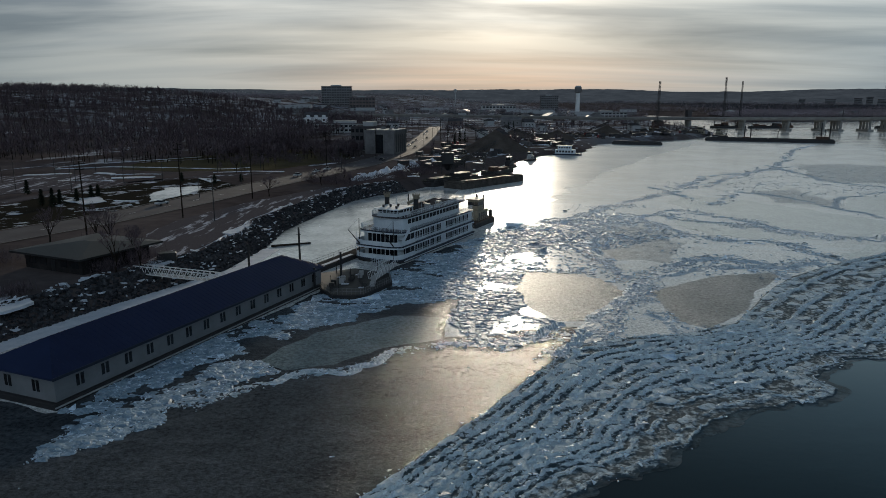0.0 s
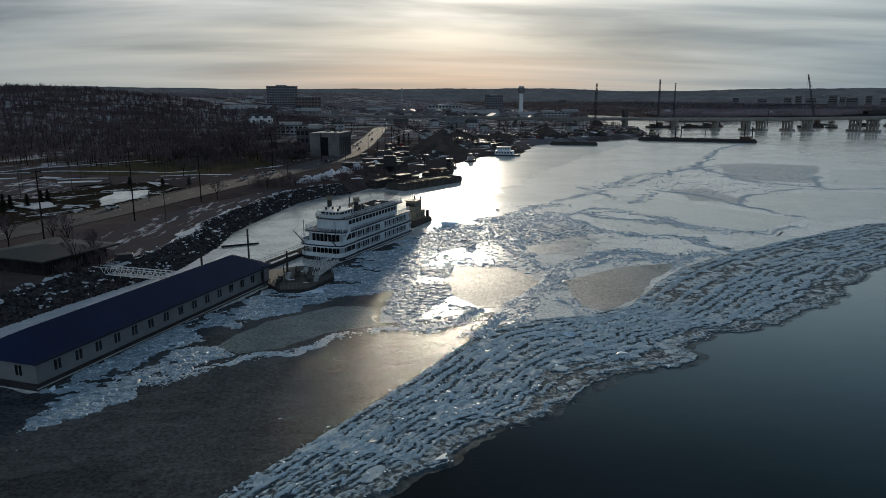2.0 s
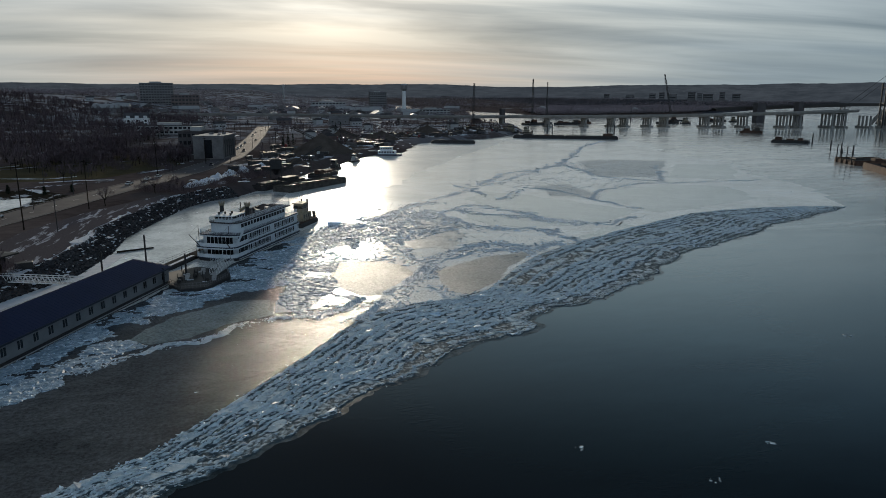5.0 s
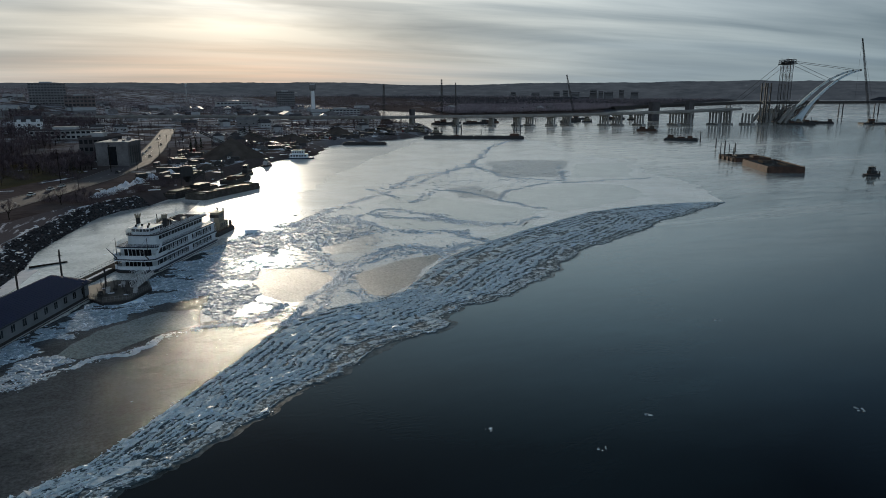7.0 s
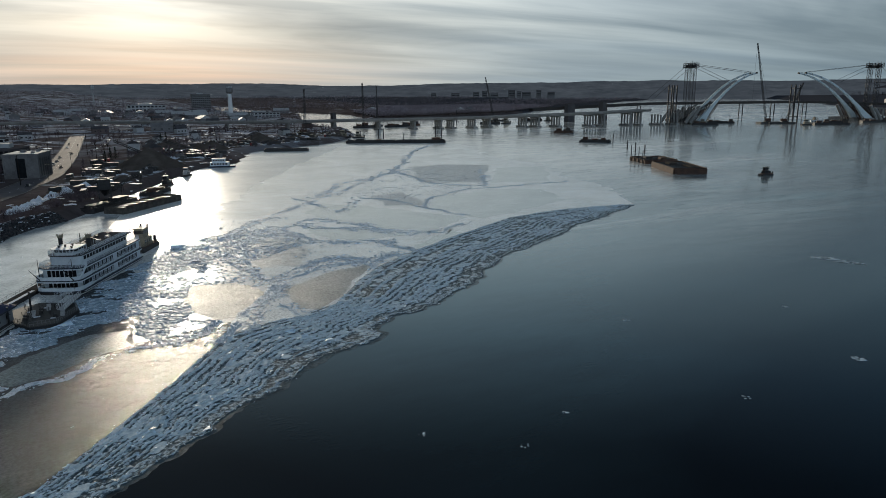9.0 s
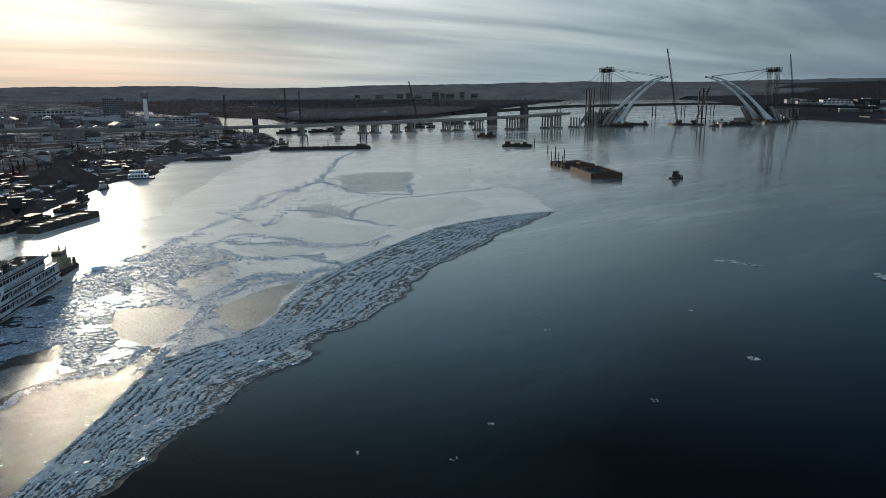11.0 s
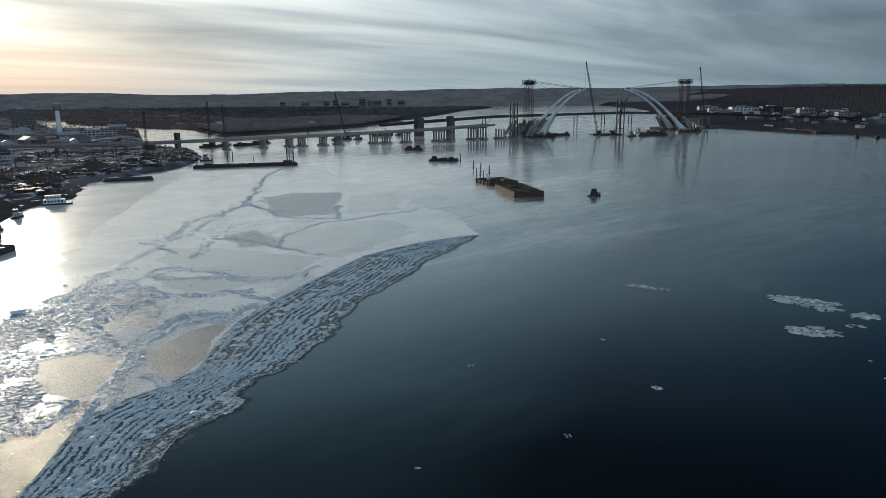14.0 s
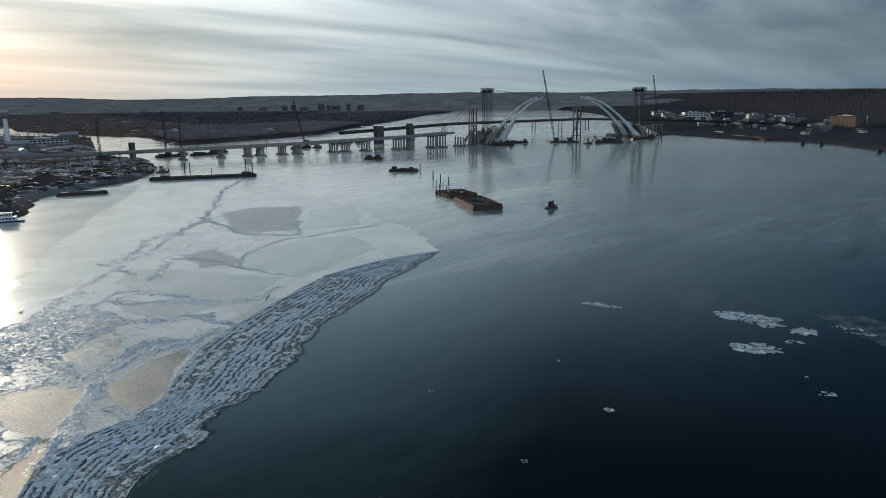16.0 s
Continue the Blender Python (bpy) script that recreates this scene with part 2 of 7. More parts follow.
PLATES = surface("plated_ice", (0.12, 0.20, 0.27), (0.48, 0.60, 0.69), 0.9, 0.50, 0.04, spec=0.15)
SLUSH = surface("slush", (0.42, 0.55, 0.62), (0.84, 0.92, 0.94), 0.9, 0.76, 0.12, spec=0.03)
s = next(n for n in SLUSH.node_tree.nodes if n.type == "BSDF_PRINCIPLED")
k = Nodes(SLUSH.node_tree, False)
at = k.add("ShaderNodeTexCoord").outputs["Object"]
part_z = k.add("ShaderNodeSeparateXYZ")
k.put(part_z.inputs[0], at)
# darker low down: grey ice between blocks, deepened as shade in the troughs
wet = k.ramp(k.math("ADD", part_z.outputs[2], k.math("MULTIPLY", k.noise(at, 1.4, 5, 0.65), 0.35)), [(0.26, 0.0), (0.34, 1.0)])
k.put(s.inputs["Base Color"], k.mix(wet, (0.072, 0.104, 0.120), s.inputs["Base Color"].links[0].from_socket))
FLOE = surface("drifting_ice", (0.26, 0.34, 0.39), (0.62, 0.70, 0.74), 0.5, 0.5, 0.03, each=0.45, spec=0.3)
SEAM = surface("seam_ice", (0.36, 0.47, 0.54), (0.82, 0.88, 0.91), 0.8, 0.55, 0.08, spec=0.2)
SKIRT = glossy("grey_slush_film", (0.022, 0.038, 0.048), (0.075, 0.112, 0.130), 0.16, 0.012, 3.0, 0.25, frost=0.08, gloss=0.14)
FROST = surface("frosted_ice", (0.80, 0.85, 0.88), (0.94, 0.96, 0.97), 0.3, 0.5, 0.03, each=0.2)
SNOWICE = surface("snowy_ice", (0.30, 0.325, 0.33), (0.74, 0.76, 0.76), 0.09, 0.18, 0.01, fine=11, lo=0.40, hi=0.60)
SNOW = surface("old_snow", (0.55, 0.60, 0.66), (0.78, 0.80, 0.84), 0.4, 0.7, 0.05)
GROUND = surface("winter_ground", (0.068, 0.054, 0.054), (0.155, 0.128, 0.120), 0.02, 0.95, 0.05, fine=14)
s = next(n for n in GROUND.node_tree.nodes if n.type == "BSDF_PRINCIPLED")
k = Nodes(GROUND.node_tree, False)
at = k.add("ShaderNodeTexCoord").outputs["Object"]
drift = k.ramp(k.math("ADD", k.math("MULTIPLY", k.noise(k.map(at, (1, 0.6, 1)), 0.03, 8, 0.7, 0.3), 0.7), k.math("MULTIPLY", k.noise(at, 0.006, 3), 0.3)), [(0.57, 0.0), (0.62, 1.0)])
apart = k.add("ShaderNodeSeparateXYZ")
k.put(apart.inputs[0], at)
# snow lies thicker past y 450, partly to pale the town as haze would
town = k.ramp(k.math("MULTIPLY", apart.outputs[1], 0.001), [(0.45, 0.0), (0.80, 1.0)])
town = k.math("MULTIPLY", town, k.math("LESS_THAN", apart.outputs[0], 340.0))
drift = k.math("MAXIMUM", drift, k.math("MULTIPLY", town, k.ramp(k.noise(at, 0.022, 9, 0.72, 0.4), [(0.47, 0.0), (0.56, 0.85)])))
# past x 900 the soil is bluish, distance haze put into its colour
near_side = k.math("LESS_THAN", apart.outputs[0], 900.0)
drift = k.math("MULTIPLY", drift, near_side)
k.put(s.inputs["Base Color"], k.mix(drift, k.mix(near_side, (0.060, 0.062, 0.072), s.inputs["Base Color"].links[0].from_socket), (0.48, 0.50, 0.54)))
ASPHALT = surface("asphalt", (0.082, 0.075, 0.080), (0.130, 0.120, 0.125), 0.12, 0.8, 0.01, fine=20, spec=0.1)
LOT = surface("worn_asphalt", (0.040, 0.040, 0.040), (0.11, 0.108, 0.10), 0.06, 0.7, 0.01, fine=15)
STONE = surface("riprap_stone", (0.028, 0.028, 0.031), (0.095, 0.094, 0.098), 0.8, 0.9, 0.04, each=0.5)
CONCRETE = surface("concrete", (0.20, 0.19, 0.175), (0.32, 0.31, 0.29), 0.2, 0.85, 0.01)
DIRTYCON = surface("stained_concrete", (0.13, 0.125, 0.125), (0.24, 0.23, 0.225), 0.15, 0.85, 0.01)
PAINT = surface("white_paint", (0.62, 0.63, 0.63), (0.78, 0.78, 0.77), 0.6, 0.5)
BOATWHITE = surface("painted_boat_white", (0.56, 0.62, 0.66), (0.74, 0.78, 0.80), 0.6, 0.5)
DULL = surface("dull_white_siding", (0.33, 0.33, 0.33), (0.43, 0.43, 0.42), 0.3, 0.6)
BLUEROOF = surface("blue_metal_roof", (0.011, 0.020, 0.062), (0.017, 0.028, 0.080), 0.3, 0.5, spec=0.3)
GREYWALL = surface("grey_siding", (0.17, 0.175, 0.18), (0.23, 0.235, 0.24), 0.3, 0.6)
TRIM = surface("dark_blue_trim", (0.012, 0.018, 0.035), (0.022, 0.03, 0.05), 0.5, 0.5)
BLACK = surface("black_paint", (0.008, 0.008, 0.009), (0.02, 0.02, 0.02), 0.7, 0.5)
HULL = surface("dark_hull_paint", (0.012, 0.012, 0.014), (0.035, 0.03, 0.028), 0.5, 0.6)
STEEL = surface("dark_steel", (0.025, 0.025, 0.028), (0.06, 0.055, 0.05), 0.5, 0.6, metal=0.3)
TARRED = surface("tarred_timber", (0.020, 0.018, 0.018), (0.050, 0.045, 0.043), 0.3, 0.9)
RUST = surface("rusty_steel", (0.038, 0.021, 0.015), (0.125, 0.064, 0.040), 0.35, 0.8, 0.01)
PORT = surface("dark_cabin_glass", (0.006, 0.007, 0.009), (0.016, 0.018, 0.022), 0.8, 0.3, spec=0.12)
GLASS = surface("dark_window_glass", (0.008, 0.010, 0.012), (0.02, 0.022, 0.025), 0.8, 0.12)
BRASS = surface("tan_paint", (0.20, 0.175, 0.125), (0.30, 0.26, 0.19), 0.8, 0.6)
WOODDECK = surface("weathered_deck", (0.05, 0.045, 0.04), (0.13, 0.115, 0.10), 0.5, 0.85, 0.01)
BARK = surface("bark", (0.015, 0.012, 0.010), (0.045, 0.036, 0.028), 0.8, 0.95)
TWIG = surface("bare_twigs", (0.085, 0.064, 0.072), (0.180, 0.143, 0.150), 0.01, 0.95, each=0.4)
# twigs of distant woods, with the haze of distance put into their colour
BLUEHAZETWIG = surface("blue_hazed_twigs", (0.072, 0.072, 0.088), (0.145, 0.140, 0.158), 0.01, 0.95, each=0.3)
PALEHAZETWIG = surface("pale_hazed_twigs", (0.21, 0.18, 0.20), (0.40, 0.35, 0.37), 0.01, 0.95, each=0.3)
PINE = surface("evergreen", (0.016, 0.021, 0.016), (0.034, 0.044, 0.030), 0.3, 0.9, each=0.3)
GRAVEL = surface("gravel", (0.072, 0.058, 0.050), (0.13, 0.108, 0.092), 0.2, 0.95, 0.08, fine=20)
BRICKY = surface("brick_wall", (0.11, 0.082, 0.075), (0.20, 0.158, 0.145), 0.1, 0.9)
DARKWALL = surface("dark_concrete", (0.062, 0.058, 0.062), (0.115, 0.108, 0.108), 0.15, 0.85)
ROOFING = surface("dark_roofing", (0.055, 0.052, 0.056), (0.125, 0.118, 0.122), 0.1, 0.85)
ARCHW = surface("pale_steel", (0.42, 0.50, 0.52), (0.58, 0.66, 0.68), 0.05, 0.45)
GRASS = surface("dead_grass", (0.070, 0.060, 0.036), (0.135, 0.115, 0.072), 0.05, 0.95, 0.05, fine=18)
CARPAINT = [surface("car_paint", tuple(0.8 * v for v in c), c, 0.5, 0.3) for c in ((0.6, 0.6, 0.6), (0.05, 0.05, 0.06), (0.3, 0.31, 0.33), (0.25, 0.03, 0.03))]


# ---- mesh helpers ----
def mesh_of(name, bm, material):
    me = bpy.data.meshes.new(name)
    bm.to_mesh(me)
    bm.free()
    for m in material if isinstance(material, (list, tuple)) else [material]:
        me.materials.append(m)
    return me


def part(name, bm, material, parent=None, label=""):
    ob = new(name, mesh_of(name, bm, material))
    ob.parent = parent
    return tagged(ob, label)


def thing(name, label, category, m=None, group="", kind=""):
    ob = tagged(new(name), label, category, group, kind)
    if m is not None:
        ob.matrix_world = m
    return ob


def box(bm, x0, x1, y0, y1, z0, z1, m=None, bevel=0.0):
    r = bmesh.ops.create_cube(bm, size=1.0)
    at = Matrix.Translation(((x0 + x1) / 2, (y0 + y1) / 2, (z0 + z1) / 2)) @ Matrix.Diagonal((x1 - x0, y1 - y0, z1 - z0, 1))
    bmesh.ops.transform(bm, matrix=(m @ at) if m is not None else at, verts=r["verts"])
    if bevel:
        bmesh.ops.bevel(bm, geom=list({e for v in r["verts"] for e in v.link_edges}), offset=bevel, segments=1, affect="EDGES")
    return bm


def boxed(*a, **k):
    return box(bmesh.new(), *a, **k)


def rod(bm, a, b, r0, r1=None, n=8):
    a, b = Vector(a), Vector(b)
    r = bmesh.ops.create_cone(bm, cap_ends=True, segments=n, radius1=r0, radius2=r0 if r1 is None else r1, depth=(b - a).length)
    bmesh.ops.transform(bm, matrix=Matrix.Translation((a + b) / 2) @ (b - a).to_track_quat("Z", "Y").to_matrix().to_4x4(), verts=r["verts"])
    return bm


def rodded(*a, **k):
    return rod(bmesh.new(), *a, **k)


def prism(bm, outline, z0, z1):
    """An upright slab over a plan outline."""
    lo = [bm.verts.new((x, y, z0)) for x, y in outline]
    hi = [bm.verts.new((x, y, z1)) for x, y in outline]
    n = len(outline)
    bm.faces.new(hi)
    bm.faces.new(lo[::-1])
    for i in range(n):
        bm.faces.new((lo[i], lo[(i + 1) % n], hi[(i + 1) % n], hi[i]))
    bmesh.ops.recalc_face_normals(bm, faces=bm.faces[:])
    return bm


def raw(name, verts, faces, material, smooth=False):
    """A mesh from arrays; all faces have the same number of corners."""
    verts, faces = np.asarray(verts, np.float32), np.asarray(faces, np.int32)
    me = bpy.data.meshes.new(name)
    me.vertices.add(len(verts))
    me.vertices.foreach_set("co", verts.ravel())
    n = faces.shape[1]
    me.loops.add(faces.size)
    me.loops.foreach_set("vertex_index", faces.ravel())
    me.polygons.add(len(faces))
    me.polygons.foreach_set("loop_start", np.arange(0, faces.size, n, dtype=np.int32))
    me.polygons.foreach_set("use_smooth", np.full(len(faces), smooth))
    for m in material if isinstance(material, (list, tuple)) else [material]:
        me.materials.append(m)
    me.update(calc_edges=True)
    return me


rng = np.random.default_rng(7)
CUBE = np.array([(x, y, z) for x in (-1, 1) for y in (-1, 1) for z in (-1, 1)], float) / 2
QUADS = np.array([(0, 1, 3, 2), (4, 6, 7, 5), (0, 4, 5, 1), (2, 3, 7, 6), (0, 2, 6, 4), (1, 5, 7, 3)])


def shards(name, at, size, tilt, material, turn=None):
    """Many broken slabs in one mesh: at (n, 3), size (n, 3), tilt in radians."""
    n = len(at)
    v = CUBE[None] * size[:, None] * (1 + rng.uniform(-0.35, 0.35, (n, 8, 3)))
    yaw = rng.uniform(0, 6.283, n) if turn is None else turn
    lean, way = rng.normal(0, 1, n) * tilt, rng.uniform(0, 6.283, n)
    # lean about a level axis, then turn
    ax = np.stack([np.cos(way), np.sin(way), 0 * way], -1)[:, None]
    c, s = np.cos(lean)[:, None, None], np.sin(lean)[:, None, None]
    v = v * c + np.cross(ax, v) * s + ax * (ax * v).sum(-1, keepdims=True) * (1 - c)
    c, s = np.cos(yaw)[:, None], np.sin(yaw)[:, None]
    v = np.stack([v[..., 0] * c - v[..., 1] * s, v[..., 0] * s + v[..., 1] * c, v[..., 2]], -1) + at[:, None]
    return raw(name, v.reshape(-1, 3), (QUADS[None] + 8 * np.arange(n)[:, None, None]).reshape(-1, 4), material)


WEDGE = np.array([(0.62, 0.0, -0.5), (-0.36, 0.52, -0.5), (-0.30, -0.55, -0.5), (0.55, 0.05, 0.5), (-0.34, 0.44, 0.5), (-0.24, -0.50, 0.5)])
TRIS = np.array([(3, 4, 5), (0, 1, 4), (0, 4, 3), (1, 2, 5), (1, 5, 4), (2, 0, 3), (2, 3, 5)])


def chips(name, at, size, tilt, material):
    """Many three-cornered splinters of ice in one mesh, like shards() but lighter."""
    n = len(at)
    v = WEDGE[None] * size[:, None] * (1 + rng.uniform(-0.45, 0.45, (n, 6, 3)))
    yaw, way, lean = rng.uniform(0, 6.283, n), rng.uniform(0, 6.283, n), rng.normal(0, 1, n) * tilt
    ax = np.stack([np.cos(way), np.sin(way), 0 * way], -1)[:, None]
    c, s = np.cos(lean)[:, None, None], np.sin(lean)[:, None, None]
    v = v * c + np.cross(ax, v) * s + ax * (ax * v).sum(-1, keepdims=True) * (1 - c)
    c, s = np.cos(yaw)[:, None], np.sin(yaw)[:, None]
    v = np.stack([v[..., 0] * c - v[..., 1] * s, v[..., 0] * s + v[..., 1] * c, v[..., 2]], -1) + at[:, None]
    return raw(name, v.reshape(-1, 3), (TRIS[None] + 6 * np.arange(n)[:, None, None]).reshape(-1, 3), material)


def distance(x, y, line, closed=False):
    """Distance from points to a plan line."""
    p = np.array(line, float)
    q = np.roll(p, -1, 0) if closed else p[1:]
    p = p if closed else p[:-1]
    best = np.full(np.shape(x), 1e9)
    for (ax, ay), (bx, by) in zip(p, q):
        dx, dy = bx - ax, by - ay
        t = np.clip(((x - ax) * dx + (y - ay) * dy) / (dx * dx + dy * dy + 1e-9), 0, 1)
        best = np.minimum(best, np.hypot(x - ax - t * dx, y - ay - t * dy))
    return best


def inside(x, y, outline):
    odd = np.zeros(np.shape(x), bool)
    p = np.array(outline, float)
    for (ax, ay), (bx, by) in zip(p, np.roll(p, -1, 0)):
        if ay != by:
            odd ^= ((ay > y) != (by > y)) & (x < (bx - ax) * (y - ay) / (by - ay) + ax)
    return odd


def scrambled(a, b, seed):
    """A random number, 0 to 1, for a pair of whole numbers."""
    k = (a * 374761393 + b * 668265263 + seed * 69069) & 0xFFFFFFFF
    k = ((k ^ (k >> 13)) * 1274126177) & 0xFFFFFFFF
    return ((k ^ (k >> 16)) & 0xFFFF) / 65535.0


def lumps(x, y, size, seed=0):
    """Smooth value noise, 0 to 1, vectorised."""
    x, y = np.asarray(x) / size + 37.1 * seed, np.asarray(y) / size + 11.7 * seed
    i, j = np.floor(x).astype(np.int64), np.floor(y).astype(np.int64)
    u, v = x - i, y - j
    u, v = u * u * (3 - 2 * u), v * v * (3 - 2 * v)
    return (scrambled(i, j, seed) * (1 - u) + scrambled(i + 1, j, seed) * u) * (1 - v) + (scrambled(i, j + 1, seed) * (1 - u) + scrambled(i + 1, j + 1, seed) * u) * v


# ---- ground, one sheet out to the horizon, with the river bed in it ----
SOUTH = [(-120, -900), (-95, -200), (-78, 0), (-75, 58), (-65.5, 92), (-58.5, 110), (-53.5, 120.5), (-45, 138), (-42.5, 160), (-43, 181), (-38.4, 206), (-32, 236), (-25, 251), (-14, 262), (0, 292), (14, 330), (43, 395), (62, 438), (94, 468), (122, 555), (180, 595), (226, 628), (280, 720), (315, 850), (300, 1000), (340, 1150), (445, 1535), (330, 1800), (390, 2450), (480, 2400), (420, 2080), (475, 1650), (505, 1490), (560, 1420), (640, 1500), (900, 1800), (1600, 2500), (2600, 3600)]
NORTH = [(3400, 3000), (3050, 2270), (2577, 1755), (1773, 1051), (1300, 705), (1214, 626), (1170, 524), (1135, 437), (1140, 370), (1103, 290), (1010, 202), (900, 100), (760, -200), (650, -900)]
RIVER = SOUTH + NORTH
ISLAND = [(461, 1116), (561, 1126), (678, 1167), (815, 1215), (1070, 1445), (1700, 1956), (2537, 2625), (2900, 3300), (2400, 3500), (1500, 2550), (750, 1750), (520, 1400)]


def height(x, y):
    """Ground height: banks 3.5 m above the river, bluffs behind."""
    wet = inside(x, y, RIVER) & ~inside(x, y, ISLAND)
    edge = np.minimum(distance(x, y, RIVER, True), distance(x, y, ISLAND, True))
    d = np.where(wet, -edge, edge)
    z = np.clip(d * 0.72 + 0.1, -2.0, 3.5)
    south = (distance(x, y, SOUTH) < distance(x, y, NORTH)) & ~wet
    s = distance(x, y, SOUTH)
    n = distance(x, y, NORTH)
    rise = np.clip((s - 260) / 600, 0, 1)
    rise = rise * rise * (3 - 2 * rise)
    z = z + np.where(south & ~inside(x, y, ISLAND), rise * (22 + 15 * lumps(x, y, 420, 1) + 14 * lumps(x, y, 1300, 5)) * np.clip((-x - 60 + 0.08 * y) / 330, 0.12, 1), 0)
    rise = np.clip((n - 420) / 500, 0, 1)
    rise = rise * rise * (3 - 2 * rise)
    z = z + np.where(~south & ~wet & ~inside(x, y, ISLAND), rise * (58 + 16 * lumps(x, y, 600, 2)), 0)
    far = np.clip((np.hypot(x, y) - 2000) / 1600, 0, 1)
    z = z + np.where(wet | inside(x, y, ISLAND), 0, far * far * (3 - 2 * far) * (8 + 10 * lumps(x, y, 900, 3)))
    z = np.where(np.hypot(x, y) > 4500, np.maximum(z, 20.0), z)
    return np.minimum(z, 74 + 14 * lumps(x, y, 700, 6))


def steps(*runs):
    out = []
    for a, b, s in runs:
        out += list(np.arange(a, b, s))
    return np.array(out + [runs[-1][1]], float)


gx, gy = steps((-3600, -600, 80), (-600, -140, 12), (-140, 80, 3), (80, 1500, 12), (1500, 4700, 80)), steps((-1500, 30, 60), (30, 300, 3), (300, 1400, 12), (1400, 4760, 70))
X, Y = np.meshgrid(gx, gy)
Z = height(X, Y)
idx = np.arange(X.size).reshape(X.shape)
faces = np.stack([idx[:-1, :-1], idx[:-1, 1:], idx[1:, 1:], idx[1:, :-1]], -1).reshape(-1, 4)
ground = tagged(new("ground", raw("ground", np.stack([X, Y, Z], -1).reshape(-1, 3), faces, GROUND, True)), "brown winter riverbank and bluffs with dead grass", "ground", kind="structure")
bm = bmesh.new()
bmesh.ops.create_grid(bm, x_segments=1, y_segments=1, size=1)
bmesh.ops.transform(bm, matrix=Matrix.Translation((500, 1700, 0)) @ Matrix.Diagonal((4300, 3200, 1, 1)), verts=bm.verts)
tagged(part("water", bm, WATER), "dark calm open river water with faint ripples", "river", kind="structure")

# hazy hills along the horizon, their haze put in as a glowing colour
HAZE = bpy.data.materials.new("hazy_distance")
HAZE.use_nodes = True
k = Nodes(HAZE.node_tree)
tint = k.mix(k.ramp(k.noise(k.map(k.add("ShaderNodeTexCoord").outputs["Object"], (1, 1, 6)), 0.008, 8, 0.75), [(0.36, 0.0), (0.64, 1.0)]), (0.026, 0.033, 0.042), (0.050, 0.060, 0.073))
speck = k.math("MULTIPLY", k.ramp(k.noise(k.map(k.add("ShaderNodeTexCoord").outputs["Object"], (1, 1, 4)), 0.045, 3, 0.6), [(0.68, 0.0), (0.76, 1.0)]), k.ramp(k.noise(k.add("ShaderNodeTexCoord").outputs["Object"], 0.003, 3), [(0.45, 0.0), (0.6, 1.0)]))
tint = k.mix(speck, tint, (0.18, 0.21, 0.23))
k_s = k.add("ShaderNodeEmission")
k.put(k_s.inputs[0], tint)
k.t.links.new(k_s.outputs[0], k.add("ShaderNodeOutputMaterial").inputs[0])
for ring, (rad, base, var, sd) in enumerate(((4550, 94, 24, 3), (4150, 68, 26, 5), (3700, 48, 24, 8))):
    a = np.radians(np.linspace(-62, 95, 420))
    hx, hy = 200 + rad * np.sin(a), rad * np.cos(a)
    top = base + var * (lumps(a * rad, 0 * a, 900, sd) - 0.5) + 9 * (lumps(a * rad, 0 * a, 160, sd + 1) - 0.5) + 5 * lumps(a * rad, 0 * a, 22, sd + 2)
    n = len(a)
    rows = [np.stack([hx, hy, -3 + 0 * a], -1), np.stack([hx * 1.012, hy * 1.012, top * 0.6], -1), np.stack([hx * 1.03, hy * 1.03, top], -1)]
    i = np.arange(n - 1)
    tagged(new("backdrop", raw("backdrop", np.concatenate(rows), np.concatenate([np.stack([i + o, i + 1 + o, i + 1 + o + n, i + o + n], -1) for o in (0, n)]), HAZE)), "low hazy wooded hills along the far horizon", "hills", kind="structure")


def gz(x, y):
    return float(height(np.array([float(x)]), np.array([float(y)]))[0])


# ---- river ice ----
EDGE = [(-42, 10), (-30, 20), (-11, 36), (-3, 42), (6, 49), (14, 56), (21, 59.5), (23, 63), (31, 70), (39, 75), (46, 76.5), (48, 81), (54, 88), (62, 90), (73, 95), (82, 101), (90, 107), (95, 114), (104, 121), (117, 130), (141, 141), (161, 155), (190, 168), (214, 181)]
UPPER = [(228, 205), (250, 250), (246, 274), (270, 318), (283, 347), (278, 385), (281, 422), (300, 470), (318, 506), (312, 560)]
INNER = [(-58, 17), (-42, 26), (-15.3, 44.4), (-5.3, 58.3), (4.4, 72.2), (18, 93), (27, 97), (36, 98.5), (46, 104), (61, 124), (69, 133), (88, 147), (108, 159), (147, 182), (180, 187), (207, 184)]


def along(line, n):
    """n even stations on a plan line."""
    p = np.array(line, float)
    s = np.r_[0, np.cumsum(np.hypot(*np.diff(p, axis=0).T))]
    u = np.linspace(0, s[-1], n)
    return np.stack([np.interp(u, s, p[:, 0]), np.interp(u, s, p[:, 1])], -1), u


def ragged(line, step, rough, seed):
    p, u = along(line, int(np.hypot(*np.diff(np.array(line, float), axis=0).T).sum() / step))
    g = np.gradient(p, axis=0)
    g /= np.hypot(*g.T)[:, None] + 1e-9
    off = (lumps(u, 0 * u, 7, seed) - 0.5) * 2 + (lumps(u, 0 * u, 2.2, seed + 1) - 0.5)
    return p + np.stack([-g[:, 1], g[:, 0]], -1) * (off * rough)[:, None]


